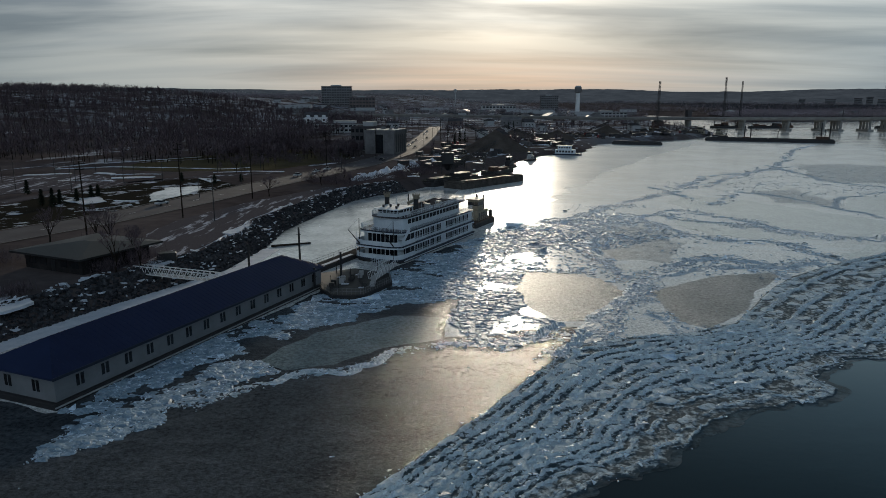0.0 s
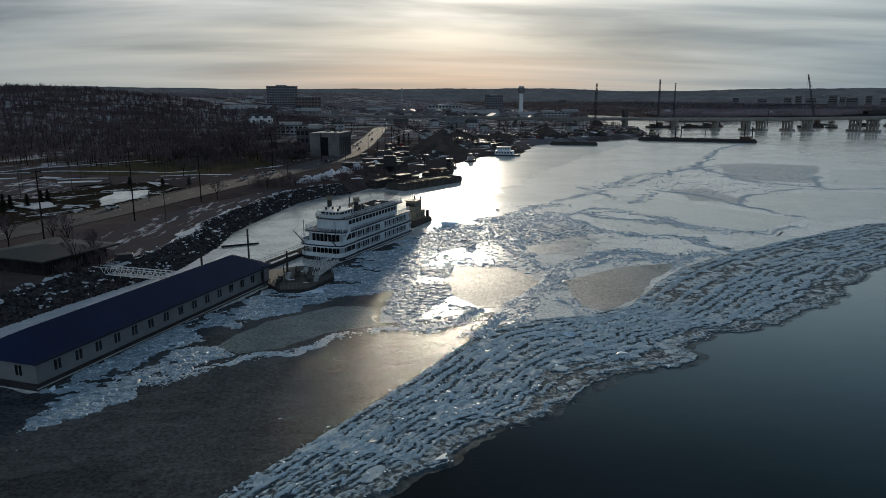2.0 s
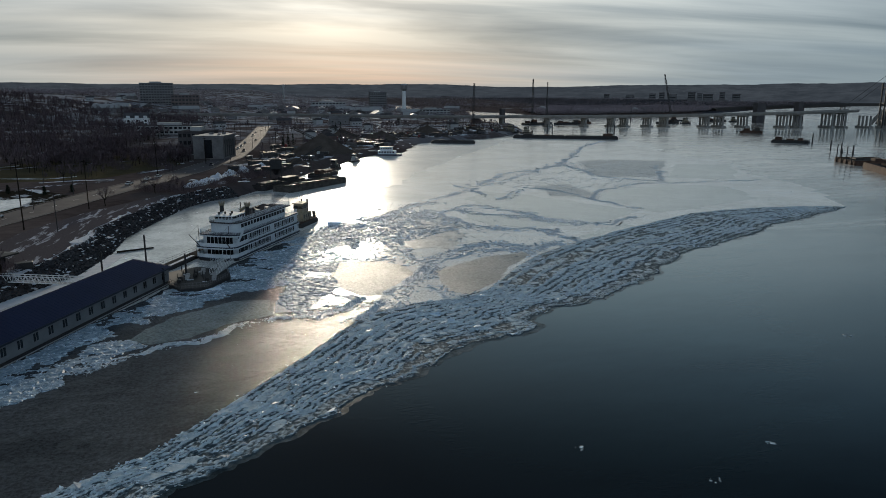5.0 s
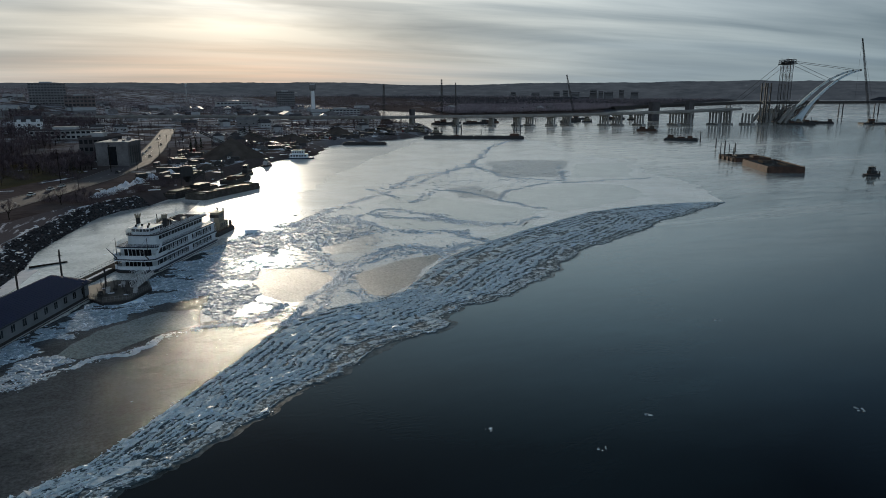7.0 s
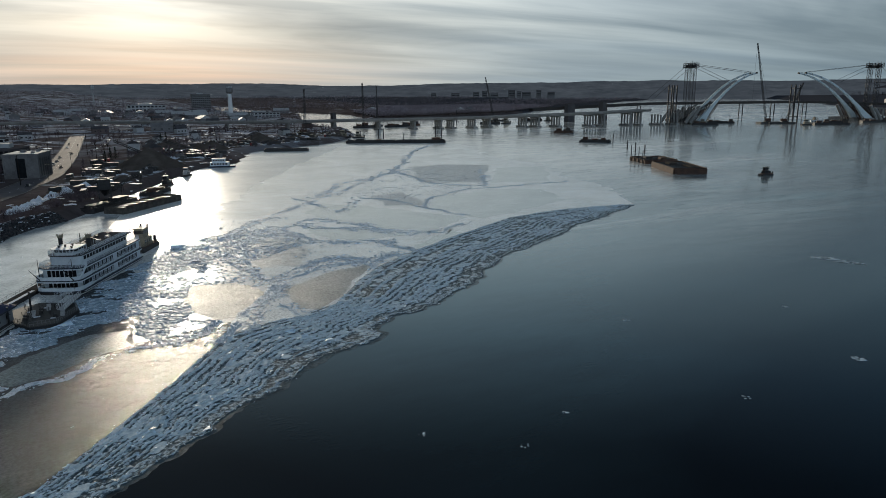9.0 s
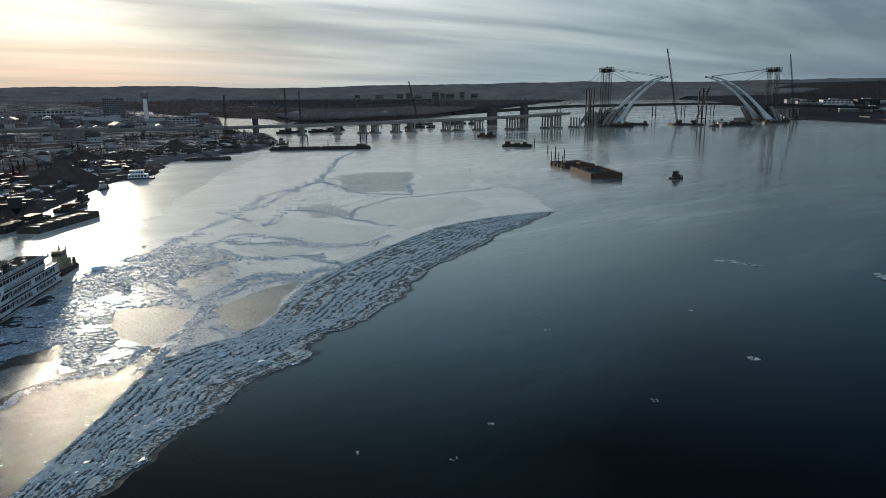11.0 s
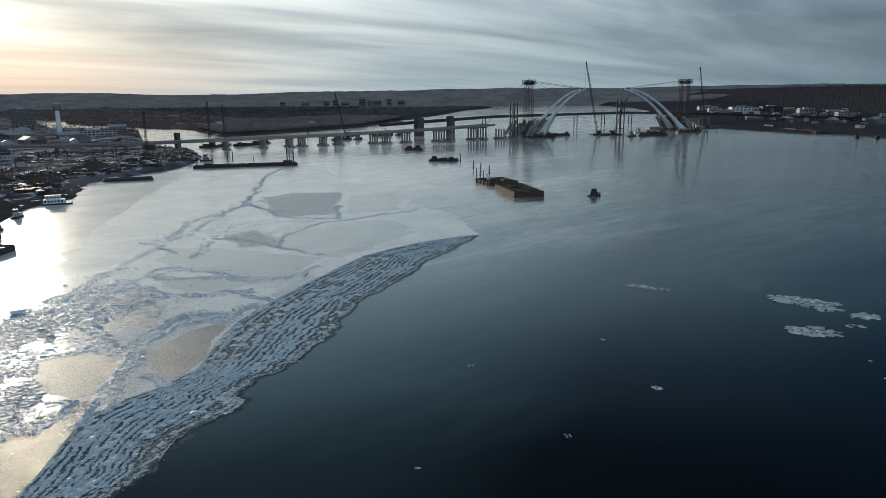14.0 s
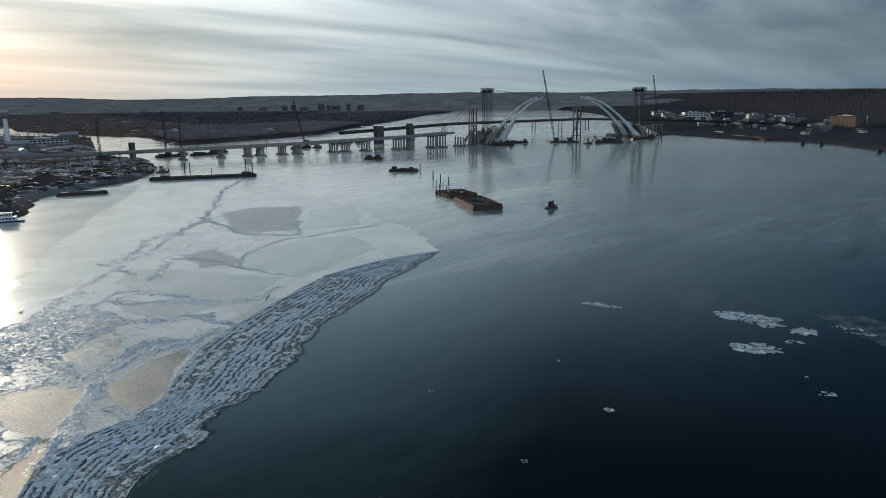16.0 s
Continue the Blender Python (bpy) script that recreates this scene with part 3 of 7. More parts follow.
def cells(x, y, size, seed):
    """The broken piece that each point belongs to: its middle, a random number of its own, and the way to its rim."""
    x, y = x / size, y / size
    i, j = np.floor(x).astype(np.int64), np.floor(y).astype(np.int64)
    near, next_ = np.full(x.shape, 9.0), np.full(x.shape, 9.0)
    mx, my, key = 0 * x, 0 * x, 0 * x
    for di in (-1, 0, 1):
        for dj in (-1, 0, 1):
            a, b = i + di, j + dj
            qx, qy = a + 0.1 + 0.8 * scrambled(a, b, seed), b + 0.1 + 0.8 * scrambled(a, b, seed + 1)
            d = np.hypot(x - qx, y - qy)
            won = d < near
            next_ = np.where(won, near, np.minimum(next_, d))
            near = np.where(won, d, near)
            mx, my, key = np.where(won, qx, mx), np.where(won, qy, my), np.where(won, scrambled(a, b, seed + 2), key)
    return mx * size, my * size, key, (next_ - near) * size


def quilt(idx):
    """Four-cornered faces over a lattice of vertex numbers."""
    return np.stack([idx[:-1, :-1], idx[1:, :-1], idx[1:, 1:], idx[:-1, 1:]], -1).reshape(-1, 4)


shore = [(228, 616), (180, 585), (124, 556), (94, 462), (62, 438), (43, 395), (14, 330), (0, 292), (-14, 262), (-25, 251), (-32, 236), (-38.4, 206), (-43, 181), (-42.5, 160), (-45, 138), (-53.5, 120.5), (-58.5, 110), (-65.5, 92), (-75, 58), (-78, 0)]
outline = [tuple(p + np.array((1.0, -1.5))) for p in ragged(INNER, 1.2, 0.5, 3)] + [(214, 181)] + [tuple(p) for p in ragged(UPPER, 4, 5, 5)] + shore
tagged(part("ice_sheet", prism(bmesh.new(), outline, -0.15, 0.06), ICE), "pale grey refrozen river ice with a dull sheen", "ice", kind="structure")

NS, NV = 1700, 172
outer, run = along(EDGE, NS)
way0 = np.gradient(outer, axis=0)
way0 /= np.hypot(*way0.T)[:, None] + 1e-9
outer += np.stack([-way0[:, 1], way0[:, 0]], -1) * (2.6 * (lumps(run, 0 * run, 8, 401) - 0.5) + 1.6 * (lumps(run, 0 * run, 2.6, 402) - 0.5) + 0.7 * (lumps(run, 0 * run, 0.9, 403) - 0.5))[:, None]
inner, _ = along(INNER, NS)
v = np.linspace(0, 1, NV)
wide = np.hypot(*(inner - outer).T)[:, None]
PX = outer[:, None, 0] * (1 - v) + inner[:, None, 0] * v
PY = outer[:, None, 1] * (1 - v) + inner[:, None, 1] * v
SS, VV = run[:, None] + 0 * v, wide * v


def ridges(s, c, wide):
    """Strength of the pressure ridges, side by side along the belt and broken along their run; c from the open water inwards."""
    u = 14.5 * c / wide + 2.0 * lumps(s, c * 1.3, 34, 8) + 0.85 * lumps(s, c * 2, 10, 9) + 0.25 * lumps(s, c * 2, 2.5, 10)
    crest = np.clip((abs((u % 1.0) * 2 - 1) - 0.22 - 0.36 * lumps(s, c, 7, 7)) / 0.40, 0, 1)
    strength = np.clip(1.8 * lumps(s / 26, np.floor(u + 0.5) * 3.7, 1.0, 13) + 0.6 * lumps(s, c, 5, 14) - 0.30, 0.0, 1.15)
    outside = np.clip((c - 1.8 - 3.2 * lumps(s, 0 * s, 14, 18)) / 2.5, 0, 1)
    rim = 0.45 * np.exp(-((c - 1.0 - 1.4 * lumps(s, 0 * s, 9, 19)) / 0.45) ** 2) * np.clip(2.4 * lumps(s, 0 * s, 7, 11) - 0.6, 0, 1)
    crumbs = 0.28 * np.clip(3 * lumps(s / 1.5, c, 1.6, 15) - 1.8, 0, 1) * (0.3 + lumps(s, c, 8, 17))
    return np.maximum(np.clip(crest * strength + crumbs, 0, 1.2) * (0.30 + 0.70 * outside), rim)


def belt(piece, seed):
    cs, cv, key, gap = cells(SS / 2.8, VV, piece, seed)
    return ridges(cs * 2.8, np.clip(cv, 0, None), wide), key, gap, (SS / 2.8 - cs), (VV - cv)


R1, key, gap, du, dv = belt(0.36, 500)
cs, cv, key2, gap2 = cells(SS / 1.3, VV, 1.9, 510)
floes = np.where((key2 > 0.72) & (gap2 > 0.16), 0.07 + 0.10 * (key2 - 0.72) / 0.28 + 0.05 * (VV - cv) * (key2 - 0.86) / 0.14, 0.0) * np.clip(VV / 3 - 0.4, 0, 1)
tilt = (du * (scrambled((key * 9999).astype(np.int64), 0, 520) - 0.5) + dv * (scrambled((key * 9999).astype(np.int64), 1, 520) - 0.5)) * 1.3
blocks = R1 * (0.12 + 0.22 * key + 0.6 * tilt) * np.clip(1.1 - run[:, None] / 700, 0.6, 1) * np.clip(gap / 0.10, 0.3, 1) + 0.05 * R1 * lumps(PX, PY, 0.25, 12)
fade = np.clip(VV / 0.6, 0, 1) * np.clip((wide - VV) / 0.6, 0, 1)
HH = 0.088 + np.maximum(blocks, floes) * fade - 0.10 * (1 - fade)
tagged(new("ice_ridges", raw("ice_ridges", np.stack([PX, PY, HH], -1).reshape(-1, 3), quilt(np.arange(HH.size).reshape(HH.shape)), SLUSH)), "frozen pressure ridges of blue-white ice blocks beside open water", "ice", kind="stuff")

# thin grey slush frozen on along the outer edge
rim, far1 = along([tuple(p) for p in outer[:-90]], 1800)
way1 = np.gradient(rim, axis=0)
way1 /= np.hypot(*way1.T)[:, None]
out1 = np.stack([way1[:, 1], -way1[:, 0]], -1)
for k in range(2):
    reach = np.clip((2.2, 1.3)[k] * (lumps(far1, 0 * far1, 13, 61 + k) - 0.25) * (0.4 + lumps(far1, 0 * far1, 3.1, 63 + k)) + 0.7 * (lumps(far1, 0 * far1, 1.3, 65 + k) - 0.45), -0.3, 4)[:, None]
    vs = np.r_[np.c_[rim - out1 * 1.5, np.full(1800, 0.05 + 0.01 * k)], np.c_[rim + out1 * reach, np.full(1800, 0.012 + 0.008 * k)]]
    i = np.arange(1799)
    tagged(new("slush_rim", raw("slush_rim", vs, np.stack([i, i + 1800, i + 1801, i + 1], -1), SKIRT)), "ragged rim of thin grey slush along the ice edge", "ice", kind="structure")

# loose slabs thrown up on the ridges
pick = rng.random((260000, 2))
a, b = (pick[:, 0] * (NS - 1)).astype(int), (pick[:, 1] * (NV - 1)).astype(int)
keep = rng.random(len(a)) < np.clip(R1[a, b] * 1.3 - 0.15, 0.012, 0.8) * np.clip(wide[a, 0] / 26, 0, 1) * 0.24
a, b = a[keep], b[keep]
n = len(a)
jit = rng.normal(0, 0.25, (n, 2))
at = np.stack([PX[a, b] + jit[:, 0], PY[a, b] + jit[:, 1], HH[a, b] + 0.04], -1)
s = rng.lognormal(-1.35, 0.45, n) * np.where(rng.random(n) < 0.05, 2.6, 1.0)
size = np.stack([s, s * rng.uniform(0.5, 0.9, n), 0.04 + 0.07 * rng.random(n)], -1)
tagged(new("ice_rubble", chips("ice_rubble", at, size, 0.42, RUBBLE)), "heaped broken slabs of pale blue river ice", "ice", kind="stuff")

# rubble fields and thin ridges between the smooth panes
PANES = [[(17, 136.5), (27, 135), (32.5, 129), (33, 121), (24.2, 105.2), (18.5, 105.4), (14.6, 114), (13.5, 124)], [(38.4, 121), (37.6, 104.3), (41.4, 101), (50.5, 111), (59.5, 124), (67, 133), (66.4, 136.6), (51, 131.8)], [(-40, 57), (-7, 55), (5, 75.8), (17, 96.4), (5, 88.5), (-6.3, 86), (-15.7, 80), (-23, 78.2), (-33.6, 64.2)], [(-24.7, 87.5), (-19, 99), (-7.7, 107), (-0.4, 107), (-0.3, 96.4), (-6.8, 93), (-13.7, 85.6), (-20.7, 83.7)]]
WIDEPANES = [
    [(140.8, 241.7), (182.1, 259.1), (207.2, 243.5), (196.2, 209.5), (164.1, 195.9), (137.1, 184.5), (130.0, 220.3)],
    [(88.4, 259.1), (108.5, 234.2), (123.1, 206.7), (131.7, 191.0), (119.0, 179.6), (105.7, 170.0), (87.1, 195.5), (76.5, 232.4)],
    [(68.4, 206.2), (85.4, 191.1), (95.8, 170.0), (80.1, 170.0), (68.4, 175.6), (66.4, 190.2)],
    [(115.6, 173.3), (115.3, 162.2), (103.2, 146.5), (90.4, 150.0)],
    [(239.5, 343.3), (273.3, 332.9), (231.0, 268.6), (198.5, 280.1)],
]
ROUGHPANES = [
    [(192.1, 375.9), (219.6, 380.8), (243.0, 359.9), (193.7, 284.3), (163.3, 299.9)],
    [(118.5, 265.3), (137.6, 269.2), (134.4, 229.1), (114.6, 233.1)],
    [(41.3, 192.0), (56.1, 189.5), (59.5, 164.0), (48.7, 145.8), (37.8, 146.0), (37.1, 162.2)],
]
VEINS = [
    (1.6, [(6, 154.5), (14, 157.4), (24.4, 176), (37.4, 199), (49, 216.5), (69, 242), (97, 273), (110, 287), (140, 323), (178, 369), (214, 430), (248, 490), (295, 548)]),
    (1.2, [(59, 204), (72, 217), (83, 207), (89, 191.6), (95.6, 180), (108.5, 168), (125, 180.6)]),
    (1.2, [(59, 204), (62, 190.7), (62.6, 172), (70, 170), (80, 169.4), (83.5, 152.4), (89.7, 139.7)]),
    (1.5, [(43.5, 190), (37, 169), (35.6, 153), (36.3, 134.4), (39.7, 129.3)]),
    (2.2, [(39.7, 129.3), (45.8, 139.8), (54.6, 146.4), (62.4, 148), (68, 143), (68.6, 131), (71.7, 125.4)]),
    (2.0, [(42, 131), (50, 137), (60, 141), (72, 141), (82, 143)]),
    (2.6, [(39.7, 129.3), (30.6, 116.4), (22, 101.3), (15, 89)]),
    (1.8, [(34.4, 109), (37.9, 97.2)]),
    (1.3, [(83.7, 276), (90.7, 230), (113.8, 263), (124.6, 246.6), (128, 217)]),
    (1.4, [(175, 371), (166, 293.5), (187, 267.5), (226, 340)]),
    (1.5, [(94, 274), (121.6, 319), (148, 334), (184.6, 365)]),
    (1.7, [(-30, 74), (-16, 82.6), (-12, 84.5), (-6.7, 91.7), (-1.9, 93.6), (5.4, 94), (13.9, 97.2), (19, 103)]),
    (1.3, [(66, 208), (76, 196), (86, 192), (98, 172)]),
    (1.3, [(134, 196), (128, 222), (140, 243), (170, 262), (204, 262), (238, 262)]),
]
FIELDS = [
    (2.3, 5.0, [(-22.7, 121), (-9.8, 140), (4.8, 165), (3, 113.6), (-7.8, 108.8), (-19.8, 103), (-27, 94), (-32, 85.4), (-34.6, 73.5), (-39.4, 66.6), (-43.5, 70), (-36.8, 88)]),
    (1.1, 7.0, [(4.8, 165), (10, 180), (23, 190), (34, 190), (23.6, 160), (17, 137.6), (13.4, 107), (15, 99), (9.4, 95), (-0.3, 95), (0.6, 107), (3, 113.6)]),
    (1.7, 6.0, [(-34.6, 73.5), (-27, 94), (-17, 87.5), (-24, 82.6), (-33.6, 64), (-41, 60), (-43, 66)]),
    (0.45, 9.0, [(23, 190), (34, 190), (24, 160), (17, 137), (36, 130), (40, 160), (62, 172), (60, 205), (45, 215)]),
    (0.35, 16.0, [(83, 276), (175, 371), (226, 340), (187, 267), (128, 250)]),
]


def pane(outline, material, label, seed, top=0.075, rough=0.8):
    pts = [tuple(p) for p in ragged(outline + outline[:1], 0.8, rough, seed)][:-1]
    return tagged(part("ice_pane", prism(bmesh.new(), pts, -0.1, top), material), label, "ice", kind="structure")


for i, o in enumerate(PANES[:2]):
    pane(o, PANEICE, "smooth pane of grey ice among rubble", 70 + i)
pane(PANES[3], TEALICE, "smooth pane of teal-grey ice beside the hall", 73, 0.083)
for i, o in enumerate(WIDEPANES):
    pane(o, WIDEICE, "wide smooth pane of grey-green ice", 80 + i, rough=2.2)
for i, o in enumerate(ROUGHPANES):
    pane(o, ROUGHICE, "pane of rough speckled grey ice", 90 + i, rough=2.2)
dark = [(-66, 52), (-78, 2), (-64, 8), (-42, 22), (-13, 43), (-3, 56), (7, 71), (20.5, 93), (21, 102), (14, 101), (6, 98), (0, 97), (1, 107), (4, 114), (6, 150), (4, 166), (-8, 144), (-22, 124), (-44, 72), (-54, 76), (-60, 88)]
pane(dark, DARKICE, "wide pane of clear dark ice beside the hall", 75)
pane([(2, 172), (14, 188), (28, 222), (49, 268), (81, 340), (119, 413), (188, 531), (218, 590), (180, 585), (124, 556), (94, 462), (62, 438), (43, 395), (14, 330), (0, 292), (6, 266), (0, 235), (-9, 200), (-12, 178)], SHOREICE, "smooth shining ice along the town shore", 77, 0.068, 3.0)


def shattered(x, y):
    """How thickly rubble lies at a place off the belt."""
    far = np.hypot(x, y + 40)
    wx = x + 9 * (lumps(x, y, 11, 20) - 0.5) + 4 * (lumps(x, y, 4, 27) - 0.5)
    wy = y + 9 * (lumps(x, y, 11, 21) - 0.5) + 4 * (lumps(x, y, 4, 28) - 0.5)
    out = np.zeros(np.shape(x))
    for amount, grain, area in FIELDS:
        on = inside(wx, wy, area)
        out = np.where(on, np.maximum(out, amount * np.clip(1.3 * lumps(x, y, grain, 23) + 1.1 * lumps(x, y * 1.8, 1.8, 24) - 0.6, 0, 1)), out)
    for width, line in VEINS:
        d = distance(wx, wy, line)
        out = np.maximum(out, np.exp(-((d / (width * np.clip(far / 150, 0.8, 1.5))) ** 2)) * (0.25 + 0.75 * lumps(x, y, 9, 22)) * 0.7)
    for o in PANES:
        out = np.where(inside(x, y, o), 0, out)
    return out


# broken plates lying close together near the boat and the hall
GX, GY = np.meshgrid(np.arange(-48, 46, 0.27), np.arange(56, 200, 0.27))
cx, cy, key, gap = cells(GX / 1.5, GY, 0.85, 540)
cx = cx * 1.5
thick = shattered(cx, cy)
thick = np.where(inside(cx, cy, EDGE + INNER[::-1]) | ~inside(cx, cy, outline), 0, thick)
turned = (key * 9999).astype(np.int64)
GZ = 0.04 + np.clip(thick, 0, 1.3) * (0.04 + 0.13 * key + 0.13 * ((GX - cx) * (scrambled(turned, 0, 550) - 0.5) + (GY - cy) * (scrambled(turned, 1, 550) - 0.5))) * np.clip(gap / 0.16, 0, 1)
GZ += 0.05 * np.clip(thick, 0, 1) * lumps(GX, GY, 0.4, 26)
faces = quilt(np.arange(GX.size).reshape(GX.shape))
lying = (thick.ravel()[faces] * (0.5 + key.ravel()[faces])).max(1) > 0.30
used, faces = np.unique(faces[lying], return_inverse=True)
tagged(new("ice_plates", raw("ice_plates", np.stack([GX, GY, GZ], -1).reshape(-1, 3)[used], faces.reshape(-1, 4)[:, ::-1], PLATES)), "jumbled flat plates of broken blue-white ice", "ice", kind="stuff")

N0 = 420000
px, py = rng.uniform(-75, 330, N0), rng.uniform(0, 620, N0)
px, py = np.r_[px, rng.uniform(-50, 110, N0), rng.uniform(-45, 60, N0 // 8)], np.r_[py, rng.uniform(50, 230, N0), rng.uniform(55, 200, N0 // 8)]
ok = inside(px, py, outline) & ~inside(px, py, EDGE + INNER[::-1])
px, py = px[ok], py[ok]
far = np.hypot(px, py + 40)
chance = np.maximum(shattered(px, py), np.where((py > 120) & (px > 40), 0.010 * (lumps(px, py, 30, 29) > 0.6), 0.0006)) * 0.48
keep = rng.random(len(px)) < chance
px, py, far = px[keep], py[keep], far[keep]
n = len(px)
s = rng.lognormal(-1.15, 0.45, n) * np.clip(far / 130, 0.8, 1.7) * np.where(rng.random(n) < 0.04, 2.5, 1.0)
size = np.stack([s, s * rng.uniform(0.5, 0.9, n), 0.05 + 0.10 * rng.random(n) * np.clip(far / 150, 1, 2)], -1)
near = far + 25 * lumps(px, py, 20, 71) < 235
for sel, m in ((near, RUBBLE), (~near, FROST)):
    tagged(new("ice_rubble", chips("ice_rubble", np.stack([px, py, 0.07 + 0 * px], -1)[sel], size[sel], 0.30, m)), "scattered broken slabs between smooth panes of river ice", "ice", kind="stuff")


def seam(line, width, high, seed):
    """One long ridge of heaped blocks where two panes met."""
    p = ragged(line, 0.3, 1.6, seed)
    g = np.gradient(p, axis=0)
    g /= np.hypot(*g.T)[:, None] + 1e-9
    w9 = np.linspace(-1, 1, 13)
    run1 = 0.3 * np.arange(len(p))[:, None] + 0 * w9
    reach = width * (0.5 + 1.0 * lumps(run1, 0 * run1, 9, seed + 2))
    x = p[:, :1] - g[:, 1:] * w9 * reach
    y = p[:, 1:] + g[:, :1] * w9 * reach
    ca, cb, key, gap = cells(run1, w9 * reach, 0.2 + 0.2 * width, seed + 3)
    z = 0.05 + high * np.clip(1 - (cb / reach) ** 2, 0, 1) * np.clip(1.5 * lumps(ca, 0 * ca, 5, seed + 4) - 0.15, 0, 1) * (0.15 + 1.1 * key) * np.clip(gap / 0.15, 0.3, 1)
    z[:, 0] = z[:, -1] = -0.02
    return np.stack([x, y, z], -1).reshape(-1, 3), quilt(np.arange(x.size).reshape(x.shape))


for i, (width, line) in enumerate(VEINS):
    grow = 1 + max(0, min(1.6, np.hypot(*np.mean(line, 0)) / 160 - 1))
    tagged(new("ice_seam", raw("ice_seam", *seam(line, width * 0.62 * grow, 0.34 / grow, 200 + 9 * i), SEAM)), "raised white seam of refrozen slush between ice panes", "ice", kind="stuff")

# loose floes drifting on the open water
def floe(cx, cy, length, width, turn, count, name="ice_floe"):
    th = rng.uniform(0, 6.283, count)
    r = np.sqrt(rng.random(count))
    x, y = r * np.cos(th) * length / 2, r * np.sin(th) * width / 2
    c, s = math.cos(radians(turn)), math.sin(radians(turn))
    at = np.stack([cx + x * c - y * s, cy + x * s + y * c, 0.03 + 0 * x], -1)
    k = rng.lognormal(-0.1, 0.5, count) * min(1.5, width / 4)
    return tagged(new(name, shards(name, at, np.stack([k, k * 0.65, 0.05 + 0.05 * rng.random(count)], -1), 0.05, FLOE)), "drifting raft of broken grey-white ice", "ice floe", kind="stuff")


# ---- paved things on the bank ----
def ribbon(line, width, z, step=6.0):
    p, _ = along(line, max(2, int(np.hypot(*np.diff(np.array(line, float), axis=0).T).sum() / step)))
    g = np.gradient(p, axis=0)
    g /= np.hypot(*g.T)[:, None]
    nrm = np.stack([-g[:, 1], g[:, 0]], -1) * width / 2
    lo, hi = p - nrm, p + nrm
    n = len(p)
    zz = (np.full(n, z) if np.isscalar(z) else z(p))[:, None]
    vs = np.r_[np.c_[lo, zz], np.c_[hi, zz]]
    i = np.arange(n - 1)
    return vs, np.stack([i, i + 1, i + 1 + n, i + n], -1)


ROAD = [(-135, 80), (-118, 120), (-104, 152), (-91, 178), (-79, 212), (-66, 258), (-55, 290), (-40, 338), (-25, 410), (-19, 500), (-15, 600), (-8, 860)]
tagged(new("road", raw("road", *ribbon(ROAD, 15, 3.56), ASPHALT)), "grey four-lane riverside asphalt road", "road", kind="structure")

# a pale sheet of snowy ice in the slough behind the boat, and a snow strip along the bank
tagged(part("slough_ice", prism(bmesh.new(), [(-44, 150), (-42.5, 160), (-43, 181), (-38.4, 206), (-32, 236), (-25, 251), (-14, 262), (-2, 278), (6, 266), (0, 235), (-9, 200), (-17, 172), (-27, 140), (-36, 124), (-44, 132)], -0.1, 0.10), SNOWICE), "pale snow-dusted ice in the sheltered slough", "ice", kind="structure")
strip = [p for p in SOUTH if 40 < p[1] < 165]
tagged(new("shore_ice", raw("shore_ice", *ribbon([(x + 2.2, y - 0.9) for x, y in strip], 4.0, 0.13, 2.0), SNOW)), "strip of white snow along the waterline", "ice", kind="structure")
for q in ((194, 72, 15, 4, -70, 60), (217, 30, 21, 9, -75, 130), (214, 22, 12, 6, -60, 40), (190, 14.5, 13, 9, -50, 70), (215, 10.5, 9, 6, -30, 40), (203, 9, 5, 3, -30, 12), (170, -12, 5, 3, -60, 16), (123, 22, 3, 3, 0, 10), (228, 2, 10, 3, -60, 20), (60, 30, 2, 1, 0, 6), (90, 20, 2, 1.5, 0, 6), (100, 60, 2.0, 1.2, 0, 5), (140, 50, 2, 1.4, 20, 5), (178, -4, 2, 1.4, 20, 5), (36, 34, 1.6, 1, 20, 5), (48, 24, 1.5, 1, 0, 5)):
    floe(*q)
grey = tagged(part("floe_sheet", prism(bmesh.new(), [tuple(p) for p in ragged([(236, 14), (232, 8), (222, -4), (217, -14), (226, -24), (240, -12), (246, 2), (236, 14)], 1.0, 0.5, 41)][:-1], -0.1, 0.03), SKIRT), "thin grey sheet of drifting ice with a white seam", "ice floe", "drifting floes")
floe(228, -8, 22, 2.0, -62, 60)


# ---- floating building on a barge ----
def plan(x, y, z, dx, dy):
    """A pose whose x axis runs along (dx, dy)."""
    return pose(x, y, z, 0, 0, math.degrees(math.atan2(dy, dx)))


LB, WB = 56.5, 11.0
hall = thing("floating_hall", "long white floating hall with blue metal roof on a barge", "building", plan(-44, 72.9, 0, 0.373, 0.927))
part("barge_hull", boxed(-0.6, LB + 0.6, -0.6, WB + 0.6, -0.4, 0.75, bevel=0.1), HULL, hall, "dark steel barge hull")
part("rub_rail", boxed(-0.7, LB + 0.7, -0.78, -0.62, 0.35, 0.5), DULL, hall)
part("wall", boxed(0, LB, 0, WB, 0.75, 3.7), GREYWALL, hall)


